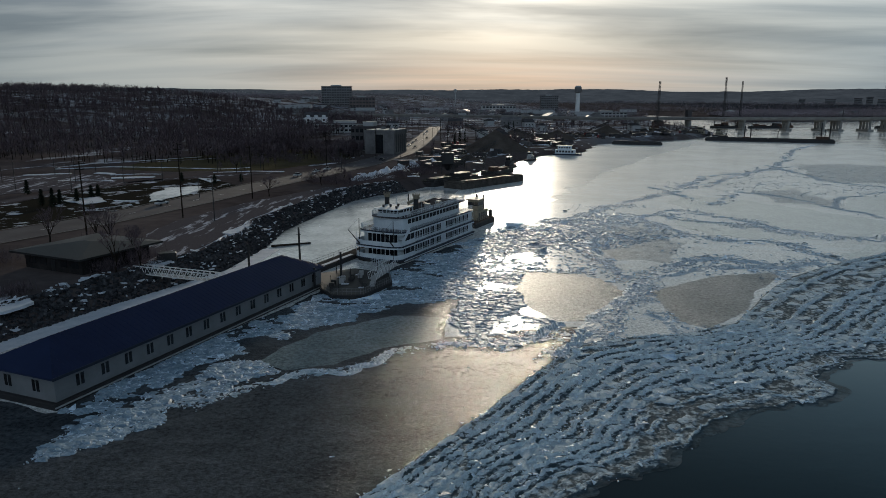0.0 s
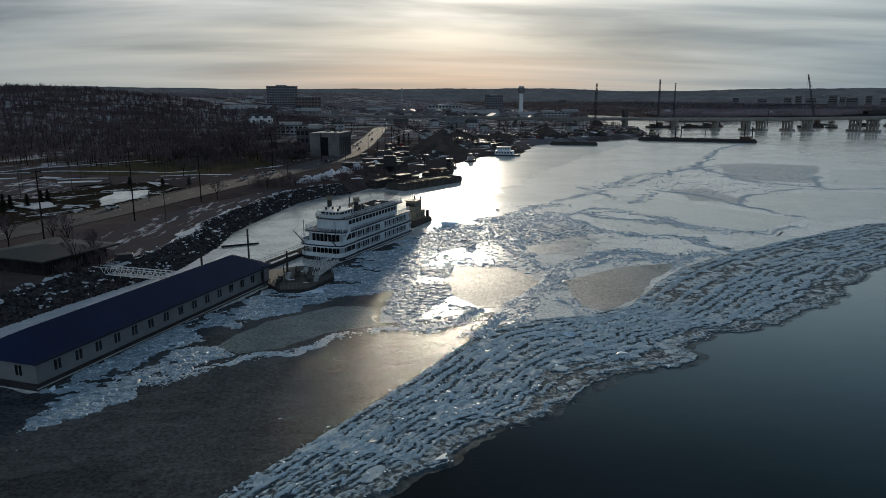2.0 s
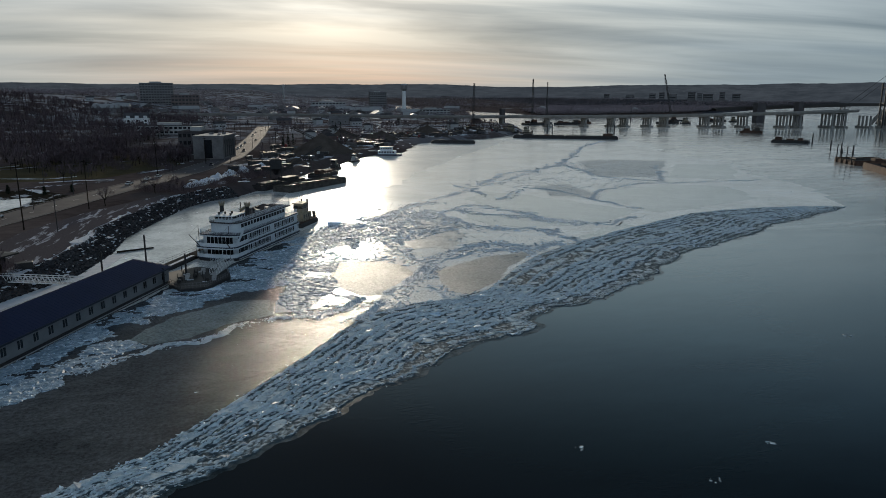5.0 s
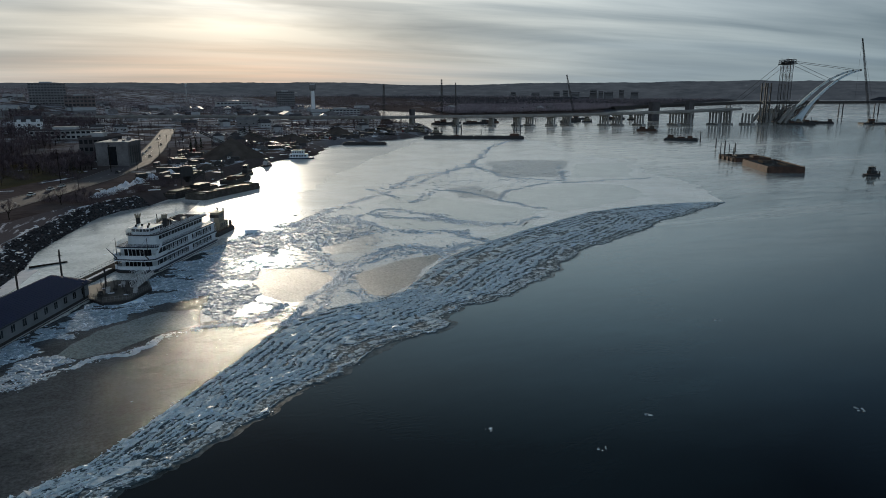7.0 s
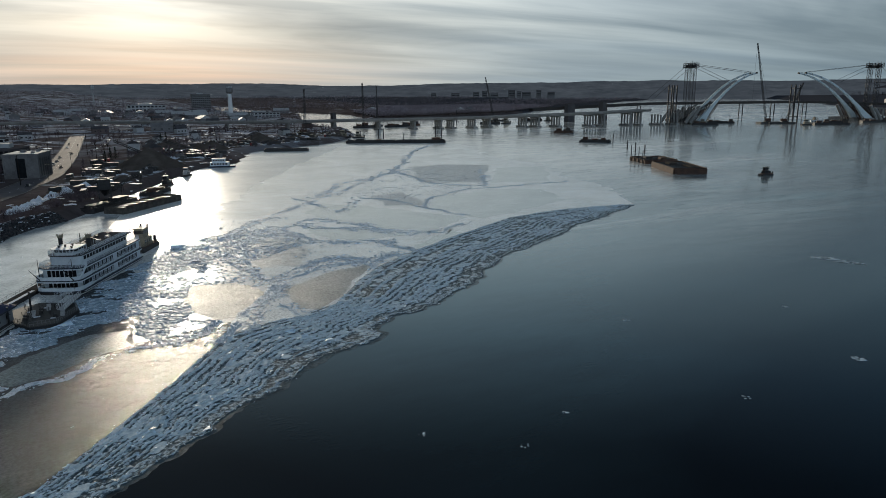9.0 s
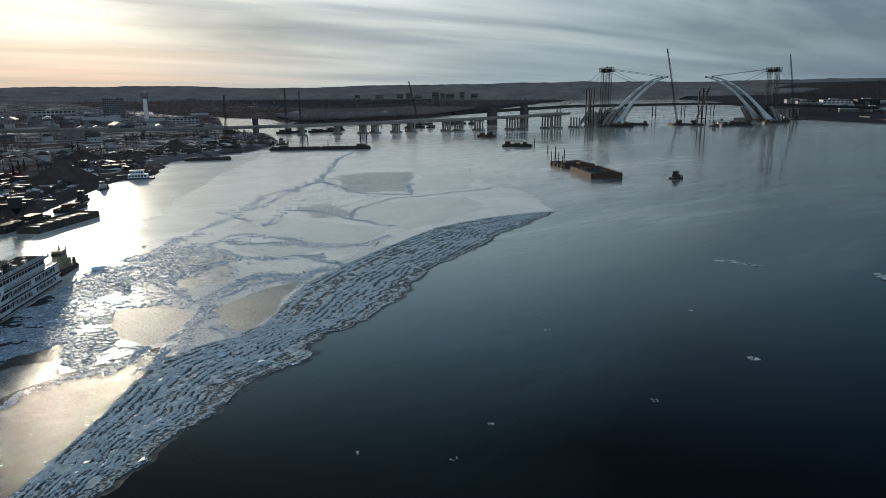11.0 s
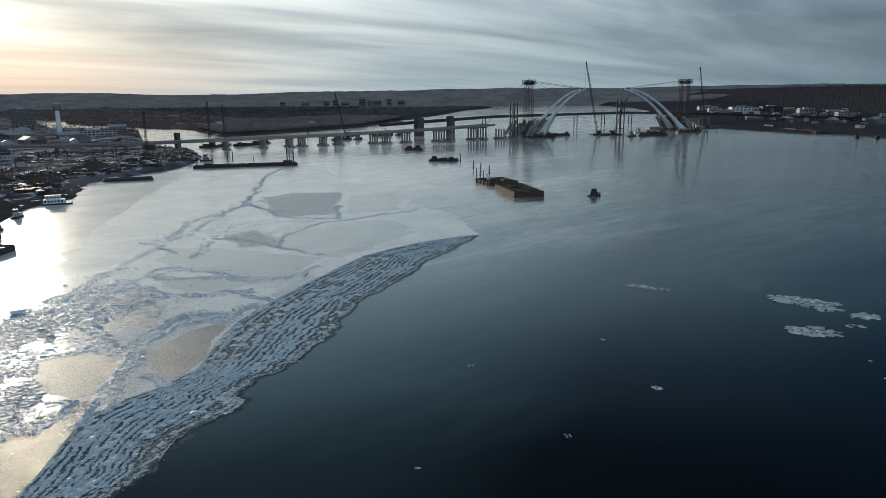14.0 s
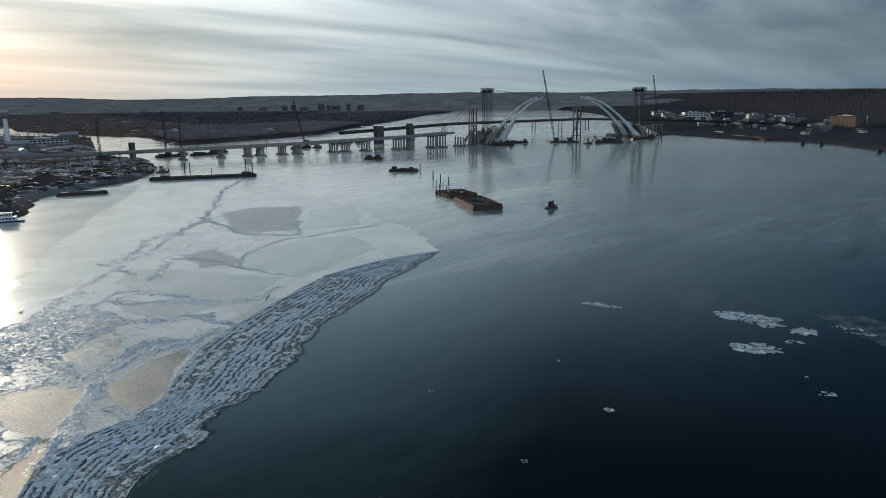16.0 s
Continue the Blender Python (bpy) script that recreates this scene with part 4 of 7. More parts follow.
def hip_roof(bm, x0, x1, y0, y1, z0, z1, inset, thick=0.25):
    ym = (y0 + y1) / 2
    p = [(x0, y0, z0), (x1, y0, z0), (x1, y1, z0), (x0, y1, z0), (x0 + inset, ym, z1), (x1 - inset, ym, z1)]
    vs = [bm.verts.new(q) for q in p] + [bm.verts.new((q[0], q[1], z0 - thick)) for q in p[:4]]
    for f in ((0, 1, 5, 4), (2, 3, 4, 5), (1, 2, 5), (3, 0, 4), (6, 7, 1, 0), (7, 8, 2, 1), (8, 9, 3, 2), (9, 6, 0, 3), (9, 8, 7, 6)):
        bm.faces.new([vs[i] for i in f])
    bmesh.ops.recalc_face_normals(bm, faces=bm.faces[:])
    return bm


roof = part("roof", hip_roof(bmesh.new(), -0.7, LB + 0.7, -0.7, WB + 0.7, 3.95, 6.6, 5.0), BLUEROOF, hall, "dark blue standing-seam metal roof")
part("roof_edge", boxed(-0.72, LB + 0.72, -0.74, -0.66, 3.62, 3.97), TRIM, hall)
bm = bmesh.new()
for i in range(1, 64):
    x = -0.7 + i * 0.905
    t = min(1.0, (x + 0.7) / 5.0, (LB + 0.7 - x) / 5.0)
    for y0, sgn in ((-0.7, 1), (WB + 0.7, -1)):
        rod(bm, (x, y0, 3.97), (x, y0 + sgn * t * (WB / 2 + 0.7), 3.97 + t * 2.65), 0.03, n=4)
part("roof_seams", bm, BLUEROOF, roof)
bm = boxed(-0.55, -0.1, -0.02, 0.03, -0.7, 0.7)
box(bm, 0.1, 0.55, -0.02, 0.03, -0.7, 0.7)
PANE2 = mesh_of("window", bm, GLASS)
for i in range(15):
    ob = new("window", PANE2)
    ob.parent, ob.location = hall, (3.4 + i * 3.62, -0.015, 2.35)
for y in (3.0, 7.6):
    ob = new("window", PANE2)
    ob.parent, ob.matrix_local = hall, pose(-0.015, y, 2.35, 0, 0, 90)

# ---- riverboat ----
LR, BR = 38.6, 11.4
boat = thing("riverboat", "white three-deck riverboat with dark arched windows moored at the dock", "riverboat", plan(-9.3, 142.8, 0, 0.45, 0.893))


def deckline(x0, x1, half, nose, y0=BR / 2):
    """Plan outline with a blunt rounded bow at low x."""
    pts = [(x1, y0 - half), (x1, y0 + half)]
    for i in range(9):
        a = math.pi / 2 + math.pi * i / 8
        pts.append((x0 + nose + nose * math.cos(a) * (1 if abs(math.cos(a)) < 2 else 1), y0 + half * (abs(math.sin(a)) ** 0.55) * (1 if math.sin(a) >= 0 else -1)))
    return pts


H = BR / 2
part("hull", prism(bmesh.new(), deckline(-0.5, LR, H, 2.4), -0.3, 0.75), HULL, boat, "black steel hull")
DECKS = [(0.75, "main_deck"), (3.6, "second_deck"), (6.5, "third_deck"), (9.15, "roof_deck")]
for i, (z, nm) in enumerate(DECKS):
    x0 = (-0.6, -0.6, 1.2, 4.0)[i]
    part(nm, prism(bmesh.new(), deckline(x0, LR - (0, 0.3, 1.0, 3.0)[i], H + (0.22, 0.28, 0.2, -1.2)[i], 2.0), z - 0.06, z + 0.22), (TRIM, TRIM, TRIM, DARKWALL)[i], boat, "dark-edged deck slab" if i < 3 else "")
part("lower_cabin", prism(bmesh.new(), deckline(2.6, LR - 0.6, H - 0.25, 1.2), 0.97, 3.6), BOATWHITE, boat)
part("middle_cabin", prism(bmesh.new(), deckline(2.6, LR - 0.9, H - 0.25, 1.2), 3.82, 6.5), BOATWHITE, boat)
part("upper_cabin", prism(bmesh.new(), deckline(4.6, LR - 5.5, H - 1.7, 0.8), 6.72, 9.15), BOATWHITE, boat)
for i, (z, nm) in enumerate(DECKS[:3]):
    if i:
        part("fascia", prism(bmesh.new(), deckline((-0.55, -0.55, 1.25)[i], LR - (0, 0.3, 1.0)[i] - 0.05, H + (0.18, 0.24, 0.16)[i], 2.0), z - 0.40, z - 0.06), BOATWHITE, boat)
part("side_stage", boxed(-0.2, 4.6, -0.55, -0.3, -0.1, 0.5, pose(0.4, 0.0, 4.3, 0, -38, 0)), BOATWHITE, boat, "raised white boarding ramp")
for z, x0 in ((0.97, -0.5), (3.82, -0.5)):
    bm = bmesh.new()
    ring = deckline(x0, 7.0, H + 0.05, 2.0)[1:]
    for (ax, ay), (bx, by) in zip(ring, ring[1:] + [(7.0, 0.0)]):
        if math.hypot(bx - ax, by - ay) > 0.05:
            a = math.degrees(math.atan2(by - ay, bx - ax))
            box(bm, 0, math.hypot(bx - ax, by - ay), -0.04, 0.04, 0, 0.95, pose(ax, ay, z, 0, 0, a))
    part("bulwark", bm, BOATWHITE, boat)


def arched(w, h, t=0.06):
    bm = bmesh.new()
    out = [(-w / 2, 0), (w / 2, 0)] + [(w / 2 * math.cos(a), h - w / 2 + w / 2 * math.sin(a)) for a in np.linspace(0, math.pi, 7)]
    fr = [bm.verts.new((x, -t, z)) for x, z in out]
    bk = [bm.verts.new((x, t, z)) for x, z in out]
    bm.faces.new(fr)
    bm.faces.new(bk[::-1])
    for i in range(len(out)):
        bm.faces.new((fr[i], bk[i], bk[(i + 1) % len(out)], fr[(i + 1) % len(out)]))
    bmesh.ops.recalc_face_normals(bm, faces=bm.faces[:])
    return bm


WIN = mesh_of("window", arched(0.80, 1.9), PORT)
UWIN = mesh_of("window", boxed(-0.65, 0.65, -0.05, 0.05, 0, 0.95), PORT)
FRONT = mesh_of("window", arched(0.86, 1.95), PORT)
POST = mesh_of("post", rodded((0, 0, 0), (0, 0, 2.65), 0.05, n=6), BOATWHITE)
for z in (0.97, 3.82):
    for side in (0.25, BR - 0.25):
        for i in range(25):
            x = 6.6 + i * 1.18
            if i in (12, 13):
                continue
            ob = new("window", WIN)
            ob.parent, ob.location = boat, (x, side, z + 0.55)
    for i in range(7):
        ob = new("window", FRONT)
        ob.parent, ob.matrix_local = boat, pose(2.58, 2.3 + i * 1.1, z + 0.25, 0, 0, 90)
    for x, y in ((0.2, 0.5), (0.2, BR - 0.5), (-0.5, 3.2), (-0.5, 6.4), (2.6, 0.0), (2.6, BR), (5.0, 0.0), (5.0, BR)):
        ob = new("post", POST)
        ob.parent, ob.location = boat, (x, y, z)
    for i in range(5):
        ob = new("window", FRONT)
        ob.parent, ob.location = boat, (3.0 + i * 0.75, 0.22 if i > 1 else 0.3, z + 0.25)
for side in (1.7, BR - 1.7):
    for i in range(15):
        ob = new("window", UWIN)
        ob.parent, ob.location = boat, (7.5 + i * 1.72, side, 7.7)


def railing(line, z, h=1.05, gap=1.2, r=0.03, slats=False):
    """Posts and two rails along a plan line."""
    bm = bmesh.new()
    for (ax, ay), (bx, by) in zip(line, line[1:]):
        L = math.hypot(bx - ax, by - ay)
        if L < 0.05:
            continue
        for k in (0.5, 1.0):
            rod(bm, (ax, ay, z + h * k), (bx, by, z + h * k), r, n=4)
        for i in range(int(L / gap) + 1):
            t = i * gap / L
            rod(bm, (ax + (bx - ax) * t, ay + (by - ay) * t, z), (ax + (bx - ax) * t, ay + (by - ay) * t, z + h), r, n=4)
    return bm


ring3 = deckline(1.3, LR - 1.2, H, 2.0)
part("railing", railing(ring3 + ring3[:1], 6.72, 1.1, 0.32, 0.035), BOATWHITE, boat)
ring4 = deckline(4.2, LR - 3.2, H - 1.3, 1.5)
part("railing", railing(ring4 + ring4[:1], 9.37, 1.1, 0.32, 0.035), BOATWHITE, boat)
for z in (0.97, 3.82):
    part("railing", railing([(7, 0.0), (LR - 0.4, 0.0)], z, 1.0, 0.5, 0.03), BOATWHITE, boat)
house = part("pilot_house", prism(bmesh.new(), deckline(4.4, 10.0, 2.7, 0.8), 9.37, 10.15), BOATWHITE, boat)
part("window_band", prism(bmesh.new(), deckline(4.55, 9.85, 2.58, 0.7), 10.15, 10.95), PORT, house)
for x, y in [(4.5 + i * 1.3, s) for i in range(1, 5) for s in (2.12, BR - 2.12)] + [(4.48, 2.9 + i * 0.95) for i in range(5)]:
    part("mullion", boxed(x - 0.07, x + 0.07, y - 0.07, y + 0.07, 10.15, 10.95), BOATWHITE, house)
part("roof", prism(bmesh.new(), deckline(3.7, 10.8, 3.3, 0.9), 10.95, 11.15), BOATWHITE, house)
for x, y in ((5.2, 3.6), (6.0, 7.4), (8.4, 5.0), (7.2, 6.3)):
    part("searchlight", rodded((x, y, 11.15), (x, y, 11.75), 0.22, 0.3, n=8), STEEL, house)
part("radar_mast", rodded((8.8, 5.7, 11.15), (8.8, 5.7, 13.2), 0.06, n=6), BOATWHITE, house)
for y in (1.9, BR - 1.9):
    st = part("smokestack", rodded((11.0, y, 9.3), (11.0, y, 13.0), 0.55, n=14), BLACK, boat)
    bm = bmesh.new()
    for k in range(10):
        a = k * math.tau / 10
        rod(bm, (11 + 0.55 * math.cos(a), y + 0.55 * math.sin(a), 12.9), (11 + 0.85 * math.cos(a), y + 0.85 * math.sin(a), 13.9), 0.16, 0.05, n=5)
    rod(bm, (11, y, 12.75), (11, y, 13.0), 0.66, n=14)
    part("crown", bm, BRASS, st, "tan spiked crown")
part("vent_pipe", rodded((15.5, H + 0.8, 10.9), (20.5, H + 0.8, 11.5), 0.35, n=10), BRASS, boat)
part("vent_pipe", rodded((17.0, H + 1.6, 9.3), (17.0, H + 1.6, 12.8), 0.14, n=8), BLACK, boat)
for i, (x, y, s) in enumerate(((14, 3.2, 1.2), (16.5, 6.3, 1.6), (20, 3.6, 1.4), (23, 6, 1.2), (26.5, 4, 1.5), (29.5, 5.4, 1.1), (19, 2.6, 0.8), (24.5, 3.1, 0.9))):
    part("roof_unit", boxed(x, x + s, y, y + s * 0.8, 9.37, 9.9 + 0.15 * (i % 3), bevel=0.06), (DULL, STEEL)[i % 2], boat)
for x, y, top, tx in ((0.0, 1.4, 9.4, -4.2), (0.0, BR - 1.4, 9.4, -4.2)):
    mast = part("mast", rodded((x, y, 0.9), (x, y, top), 0.11, 0.07), BLACK, boat)
    part("boom", rodded((x, y, 3.9), (x + tx, y, 7.6), 0.14, 0.08), BLACK, mast)
    part("stay", rodded((x, y, top), (x + tx, y, 7.6), 0.025, n=4), BLACK, mast)
for x, y, h in ((1.4, 0.2, 8.8), (34, 1, 12.5), (34, BR - 1, 12.2), (12.5, 1.4, 13), (21, BR - 1.4, 12)):
    part("flagpole", rodded((x, y, 6.7 if x < 30 else 9.2), (x, y, h), 0.04, n=5), BOATWHITE, boat)
for z in (0.97, 3.82):
    for i in range(14):
        ob = new("post", POST)
        ob.parent, ob.location = boat, (7.2 + 2.36 * i, -0.05, z)
part("rub_rail", boxed(1.6, LR - 0.2, -0.34, -0.18, 0.42, 0.56), BOATWHITE, boat)
for x in (13.5, 18.2, 22.6, 27.4, 31.0):
    part("deck_locker", boxed(x, x + 1.4, 2.0, 3.0, 9.37, 10.0 + 0.1 * (x % 3), bevel=0.05), DIRTYCON, boat)
for x in (14.5, 17, 19.5, 22, 24.5, 27):
    part("roof_bench", boxed(x, x + 1.8, BR - 3.6, BR - 3.1, 9.37, 9.85, bevel=0.03), STEEL, boat)
part("stair", boxed(-0.5, 4.6, -0.5, 0.5, -0.08, 0.08, pose(2.8, 1.0, 5.2, 0, -32, 0)), BOATWHITE, boat)
part("stage", boxed(-5.5, 0.2, 2.2, 3.6, 0.85, 1.0), DULL, boat, "boarding stage resting on the dock")
part("stage_railing", railing([(-5.5, 2.2), (0.2, 2.2)], 1.0, 1.1, 0.7), BOATWHITE, boat)
part("stage_railing", railing([(-5.5, 3.6), (0.2, 3.6)], 1.0, 1.1, 0.7), BOATWHITE, boat)


# ---- workboats and barges ----
def towboat(m, s=1.0, label="small dark towboat with tall pilot house", paint=None):
    paint = paint or BRASS
    t = thing("towboat", label, "towboat", m, "workboats")
    t.scale = (s, s, s)
    part("hull", boxed(0, 12, 0, 5, -0.3, 1.2, bevel=0.3), HULL, t)
    part("deck", boxed(0.3, 11.7, 0.3, 4.7, 1.2, 1.32), RUST, t)
    c = part("cabin", boxed(3, 9, 0.8, 4.2, 1.32, 3.7, bevel=0.08), paint, t)
    for i in range(4):
        for y in (0.78, 4.22):
            part("window", boxed(3.6 + i * 1.3, 4.3 + i * 1.3, y - 0.03, y + 0.03, 2.3, 3.2), GLASS, c)
    p = part("pilot_house", boxed(3.6, 7, 1.2, 3.8, 3.7, 6.3, bevel=0.08), paint, t)
    part("window_band", boxed(3.55, 7.05, 1.15, 3.85, 4.9, 5.8), GLASS, p)
    part("roof", boxed(3.2, 7.4, 0.9, 4.1, 6.3, 6.5), BRASS, p)
    for x, y, h in ((8, 1.6, 7.2), (8, 3.4, 7.2), (5, 2.5, 8.6), (4.2, 1.5, 7.6)):
        part("funnel" if x == 8 else "mast", rodded((x, y, 3.7), (x, y, h), 0.22 if x == 8 else 0.05, n=8), BLACK, t)
    for y in (1.0, 3.4):
        part("push_knee", boxed(11.4, 12.3, y, y + 0.7, 0.2, 3.0, bevel=0.05), HULL, t)
    part("railing", railing([(0.3, 0.3), (11.5, 0.3)], 1.32), STEEL, t)
    return t


towboat(plan(9.0, 185, 0, 0.45, 0.893), 1.15, "tan and dark towboat behind the riverboat")


def deck_barge(m, L, W, label, cargo=(), paint=None, h=2.2, spuds=0):
    paint = paint or RUST
    b = thing("deck_barge", label, "barge", m, "barges")
    bm = bmesh.new()
    prism(bm, [(1.2, 0), (L - 1.2, 0), (L, 0.8), (L, W - 0.8), (L - 1.2, W), (1.2, W), (0, W - 0.8), (0, 0.8)], -0.4, h)
    part("hull", bm, paint, b)
    for y0, y1, x0, x1 in ((0.3, 0.6, 1, L - 1), (W - 0.6, W - 0.3, 1, L - 1), (0.6, W - 0.6, 0.8, 1.1), (0.6, W - 0.6, L - 1.1, L - 0.8)):
        part("coaming", boxed(x0, x1, y0, y1, h, h + 0.7), paint, b)
    # black sheet at deck level, painting in the shade of an open hold
    part("hold_shade", boxed(1.4, L - 1.4, 0.9, W - 0.9, h - 0.02, h + 0.03), BLACK, b, "flat black sheet standing for the shaded open hold")
    n = max(3, int(L / 6))
    for i in range(n):
        part("hatch_beam", boxed(2 + i * (L - 4) / n, 2.4 + i * (L - 4) / n, 0.6, W - 0.6, h, h + 0.35), STEEL, b)
    for i in range(0, n, 2):
        part("bollard", rodded((2 + i * (L - 4) / n, 0.45, h + 0.7), (2 + i * (L - 4) / n, 0.45, h + 1.3), 0.18), STEEL, b)
    for x, y, w2, d2, h2 in cargo:
        part("cargo", boxed(x, x + w2, y, y + d2, h, h + h2, bevel=0.08), (RUST, STEEL, WOODDECK)[int(x) % 3], b)
    for i in range(spuds):
        x = L * (0.15 + 0.7 * i / max(1, spuds - 1))
        part("spud", rodded((x, W + 0.3, -0.3), (x, W + 0.3, 9 + 2 * (i % 2)), 0.3), STEEL, b)
    return b


deck_barge(plan(332, 246, 0, 0.45, 0.893), 46, 21, "rusty brown open deck barge adrift at anchor", ((8, 4, 14, 4, 1.0), (26, 10, 9, 5, 1.4)), h=3.0)
deck_barge(plan(364, 301, 0, 0.35, 0.937), 30, 24, "rusty deck barge with standing spud poles", ((6, 6, 6, 4, 1.6), (16, 12, 8, 5, 1.2)), h=2.2, spuds=4)
deck_barge(plan(432, 497, 0, 0.68, -0.73), 30, 12, "work barge with machinery amid the river", ((3, 3, 5, 4, 3.5), (12, 2, 6, 5, 2.0), (21, 4, 4, 4, 2.8)), STEEL, 1.6)
deck_barge(plan(8, 268, 0, 0.66, 0.75), 42, 11, "long open rust-brown cargo barge at the gravel yard", ((6, 3, 26, 0.6, 0.6),), WOODDECK, 2.2)
deck_barge(plan(24, 318, 0, 0.5, 0.86), 22, 8, "small dark work barge along the yard shore", ((3, 2, 5, 3, 2.4), (12, 2, 6, 4, 1.4)), HULL, 1.4)
towboat(plan(34, 352, 0, 0.45, 0.89), 0.9, "dark workboat lying at the yard shore", STEEL)
towboat(plan(50, 396, 0, 0.5, 0.86), 0.8, "dark workboat lying at the yard shore", DULL)
deck_barge(plan(-4, 276, 0, 0.60, 0.80), 34, 12, "dark cargo barge lying along the bank", ((4, 2, 12, 5, 1.2), (22, 3, 9, 5, 1.8)), HULL, 1.8)
deck_barge(plan(134, 552, 0, 0.94, -0.34), 38, 9, "low dark barge at the gravel yard", ((4, 2, 8, 4, 1.2),), STEEL, 1.8)
deck_barge(plan(228, 606, 0, 0.89, -0.45), 50, 11, "long dark barge moored by the yard", ((10, 3, 8, 4, 2.2), (30, 2, 5, 5, 1.5)), HULL, 2.2)
deck_barge(plan(272, 584, 0, 0.89, -0.45), 50, 11, "long dark barge with a tall crane mast", ((36, 2, 9, 5, 3.0),), HULL, 2.2, 2)
towboat(plan(353, 224, 0, 0.99, -0.1), 0.75, "small dark workboat out on the open water", STEEL)


# ---- bridges ----
def deck_run(name, parent, line, zs, width, depth, material):
    """A girder deck along a plan line with heights."""
    p, u = along(line, max(2, int(np.hypot(*np.diff(np.array(line, float), axis=0).T).sum() / 25)))
    full, s = along(line, len(line) * 200)
    own = np.array(line, float)
    ss = np.r_[0, np.cumsum(np.hypot(*np.diff(own, axis=0).T))]
    z = np.interp(u, ss, zs)
    g = np.gradient(p, axis=0)
    g /= np.hypot(*g.T)[:, None]
    nrm = np.stack([-g[:, 1], g[:, 0]], -1)
    bm = bmesh.new()
    prof = [(-0.5, 0.0), (-0.5, 1.0), (-0.47, 1.0), (-0.47, 0.0), (0.47, 0.0), (0.47, 1.0), (0.5, 1.0), (0.5, 0.0), (0.42, -depth), (-0.42, -depth)]
    rings = [[bm.verts.new((q[0] + nn[0] * a * width, q[1] + nn[1] * a * width, zz + b)) for a, b in prof] for q, nn, zz in zip(p, nrm, z)]
    for r0, r1 in zip(rings, rings[1:]):
        for i in range(len(prof)):
            j = (i + 1) % len(prof)
            bm.faces.new((r0[i], r1[i], r1[j], r0[j]))
    bmesh.ops.recalc_face_normals(bm, faces=bm.faces[:])
    part(name, bm, material, parent)
    return p, z


def pier(parent, x, y, z, n=3, gap=5.5, r=1.2, turn=0.0, cap=True):
    m = pose(x, y, 0, 0, 0, turn)
    base = part("pier", box(bmesh.new(), -3.2, 3.2, -gap * (n - 1) / 2 - 2.5, gap * (n - 1) / 2 + 2.5, -1.5, 2.2, m, 0.2), CONCRETE, parent)
    for i in range(n):
        o = m @ Vector((0, (i - (n - 1) / 2) * gap, 0))
        part("column", rodded((o.x, o.y, 2.2), (o.x, o.y, z), r, n=12), CONCRETE, base)
    if cap:
        part("cap", box(bmesh.new(), -1.3, 1.3, -gap * (n - 1) / 2 - 2, gap * (n - 1) / 2 + 2, z - 1.8, z, m), CONCRETE, base)


bridge = thing("arch_bridge", "new highway bridge with unfinished white steel arches", "bridge")
LINE = [(-800, 1120), (-560, 1040), (-305, 985), (-69, 1000), (60, 955), (165, 885), (233, 842), (348, 815), (477, 790), (560, 760), (648, 729), (728, 716)]
LEVEL = [16, 15.5, 15, 14, 13.5, 13, 13.5, 14, 14.5, 16.5, 19, 22]
deck_run("deck", bridge, LINE, LEVEL, 22, 2.4, CONCRETE)
for x in (-305, -190, -69, 20, 100, 165, 233, 290, 348, 395, 430, 447, 477, 497, 545, 562, 590, 636, 652, 694, 711):
    y, z = np.interp(x, *zip(*[(q[0], q[1]) for q in LINE])), np.interp(x, [q[0] for q in LINE], LEVEL)
    pier(bridge, x, float(y), float(z) - 2.4, 4 if x > 400 else 3, 6.0, 1.3)
for x, y, k in ((740, 709, 5), (764, 701, 6), (787, 713, 6), (1092, 634, 7), (1124, 634, 8), (1157, 634, 9), (1194, 634, 10)):
    pier(bridge, x, y, 10.0 + k, 4, 6.0, 1.3, cap=x > 1100)
F1, F2 = Vector((807, 689, 2)), Vector((1080, 608, 2))
span = (F2 - F1).normalized()
side = Vector((-span.y, span.x, 0))


def lattice(bm, a, b, w0, w1, bays, r=0.25):
    """A four-legged lattice between two points."""
    a, b = Vector(a), Vector(b)
    q = (b - a).to_track_quat("Z", "Y").to_matrix()
    last = None
    for i in range(bays + 1):
        t = i / bays
        w = w0 + (w1 - w0) * t
        ring = [a.lerp(b, t) + q @ Vector((sx * w / 2, sy * w / 2, 0)) for sx, sy in ((-1, -1), (1, -1), (1, 1), (-1, 1))]
        for k in range(4):
            if last:
                rod(bm, last[k], ring[k], r, n=4)
                rod(bm, last[k], ring[(k + 1) % 4], r * 0.6, n=3)
            rod(bm, ring[k], ring[(k + 1) % 4], r * 0.6, n=3)
        last = ring
    return bm


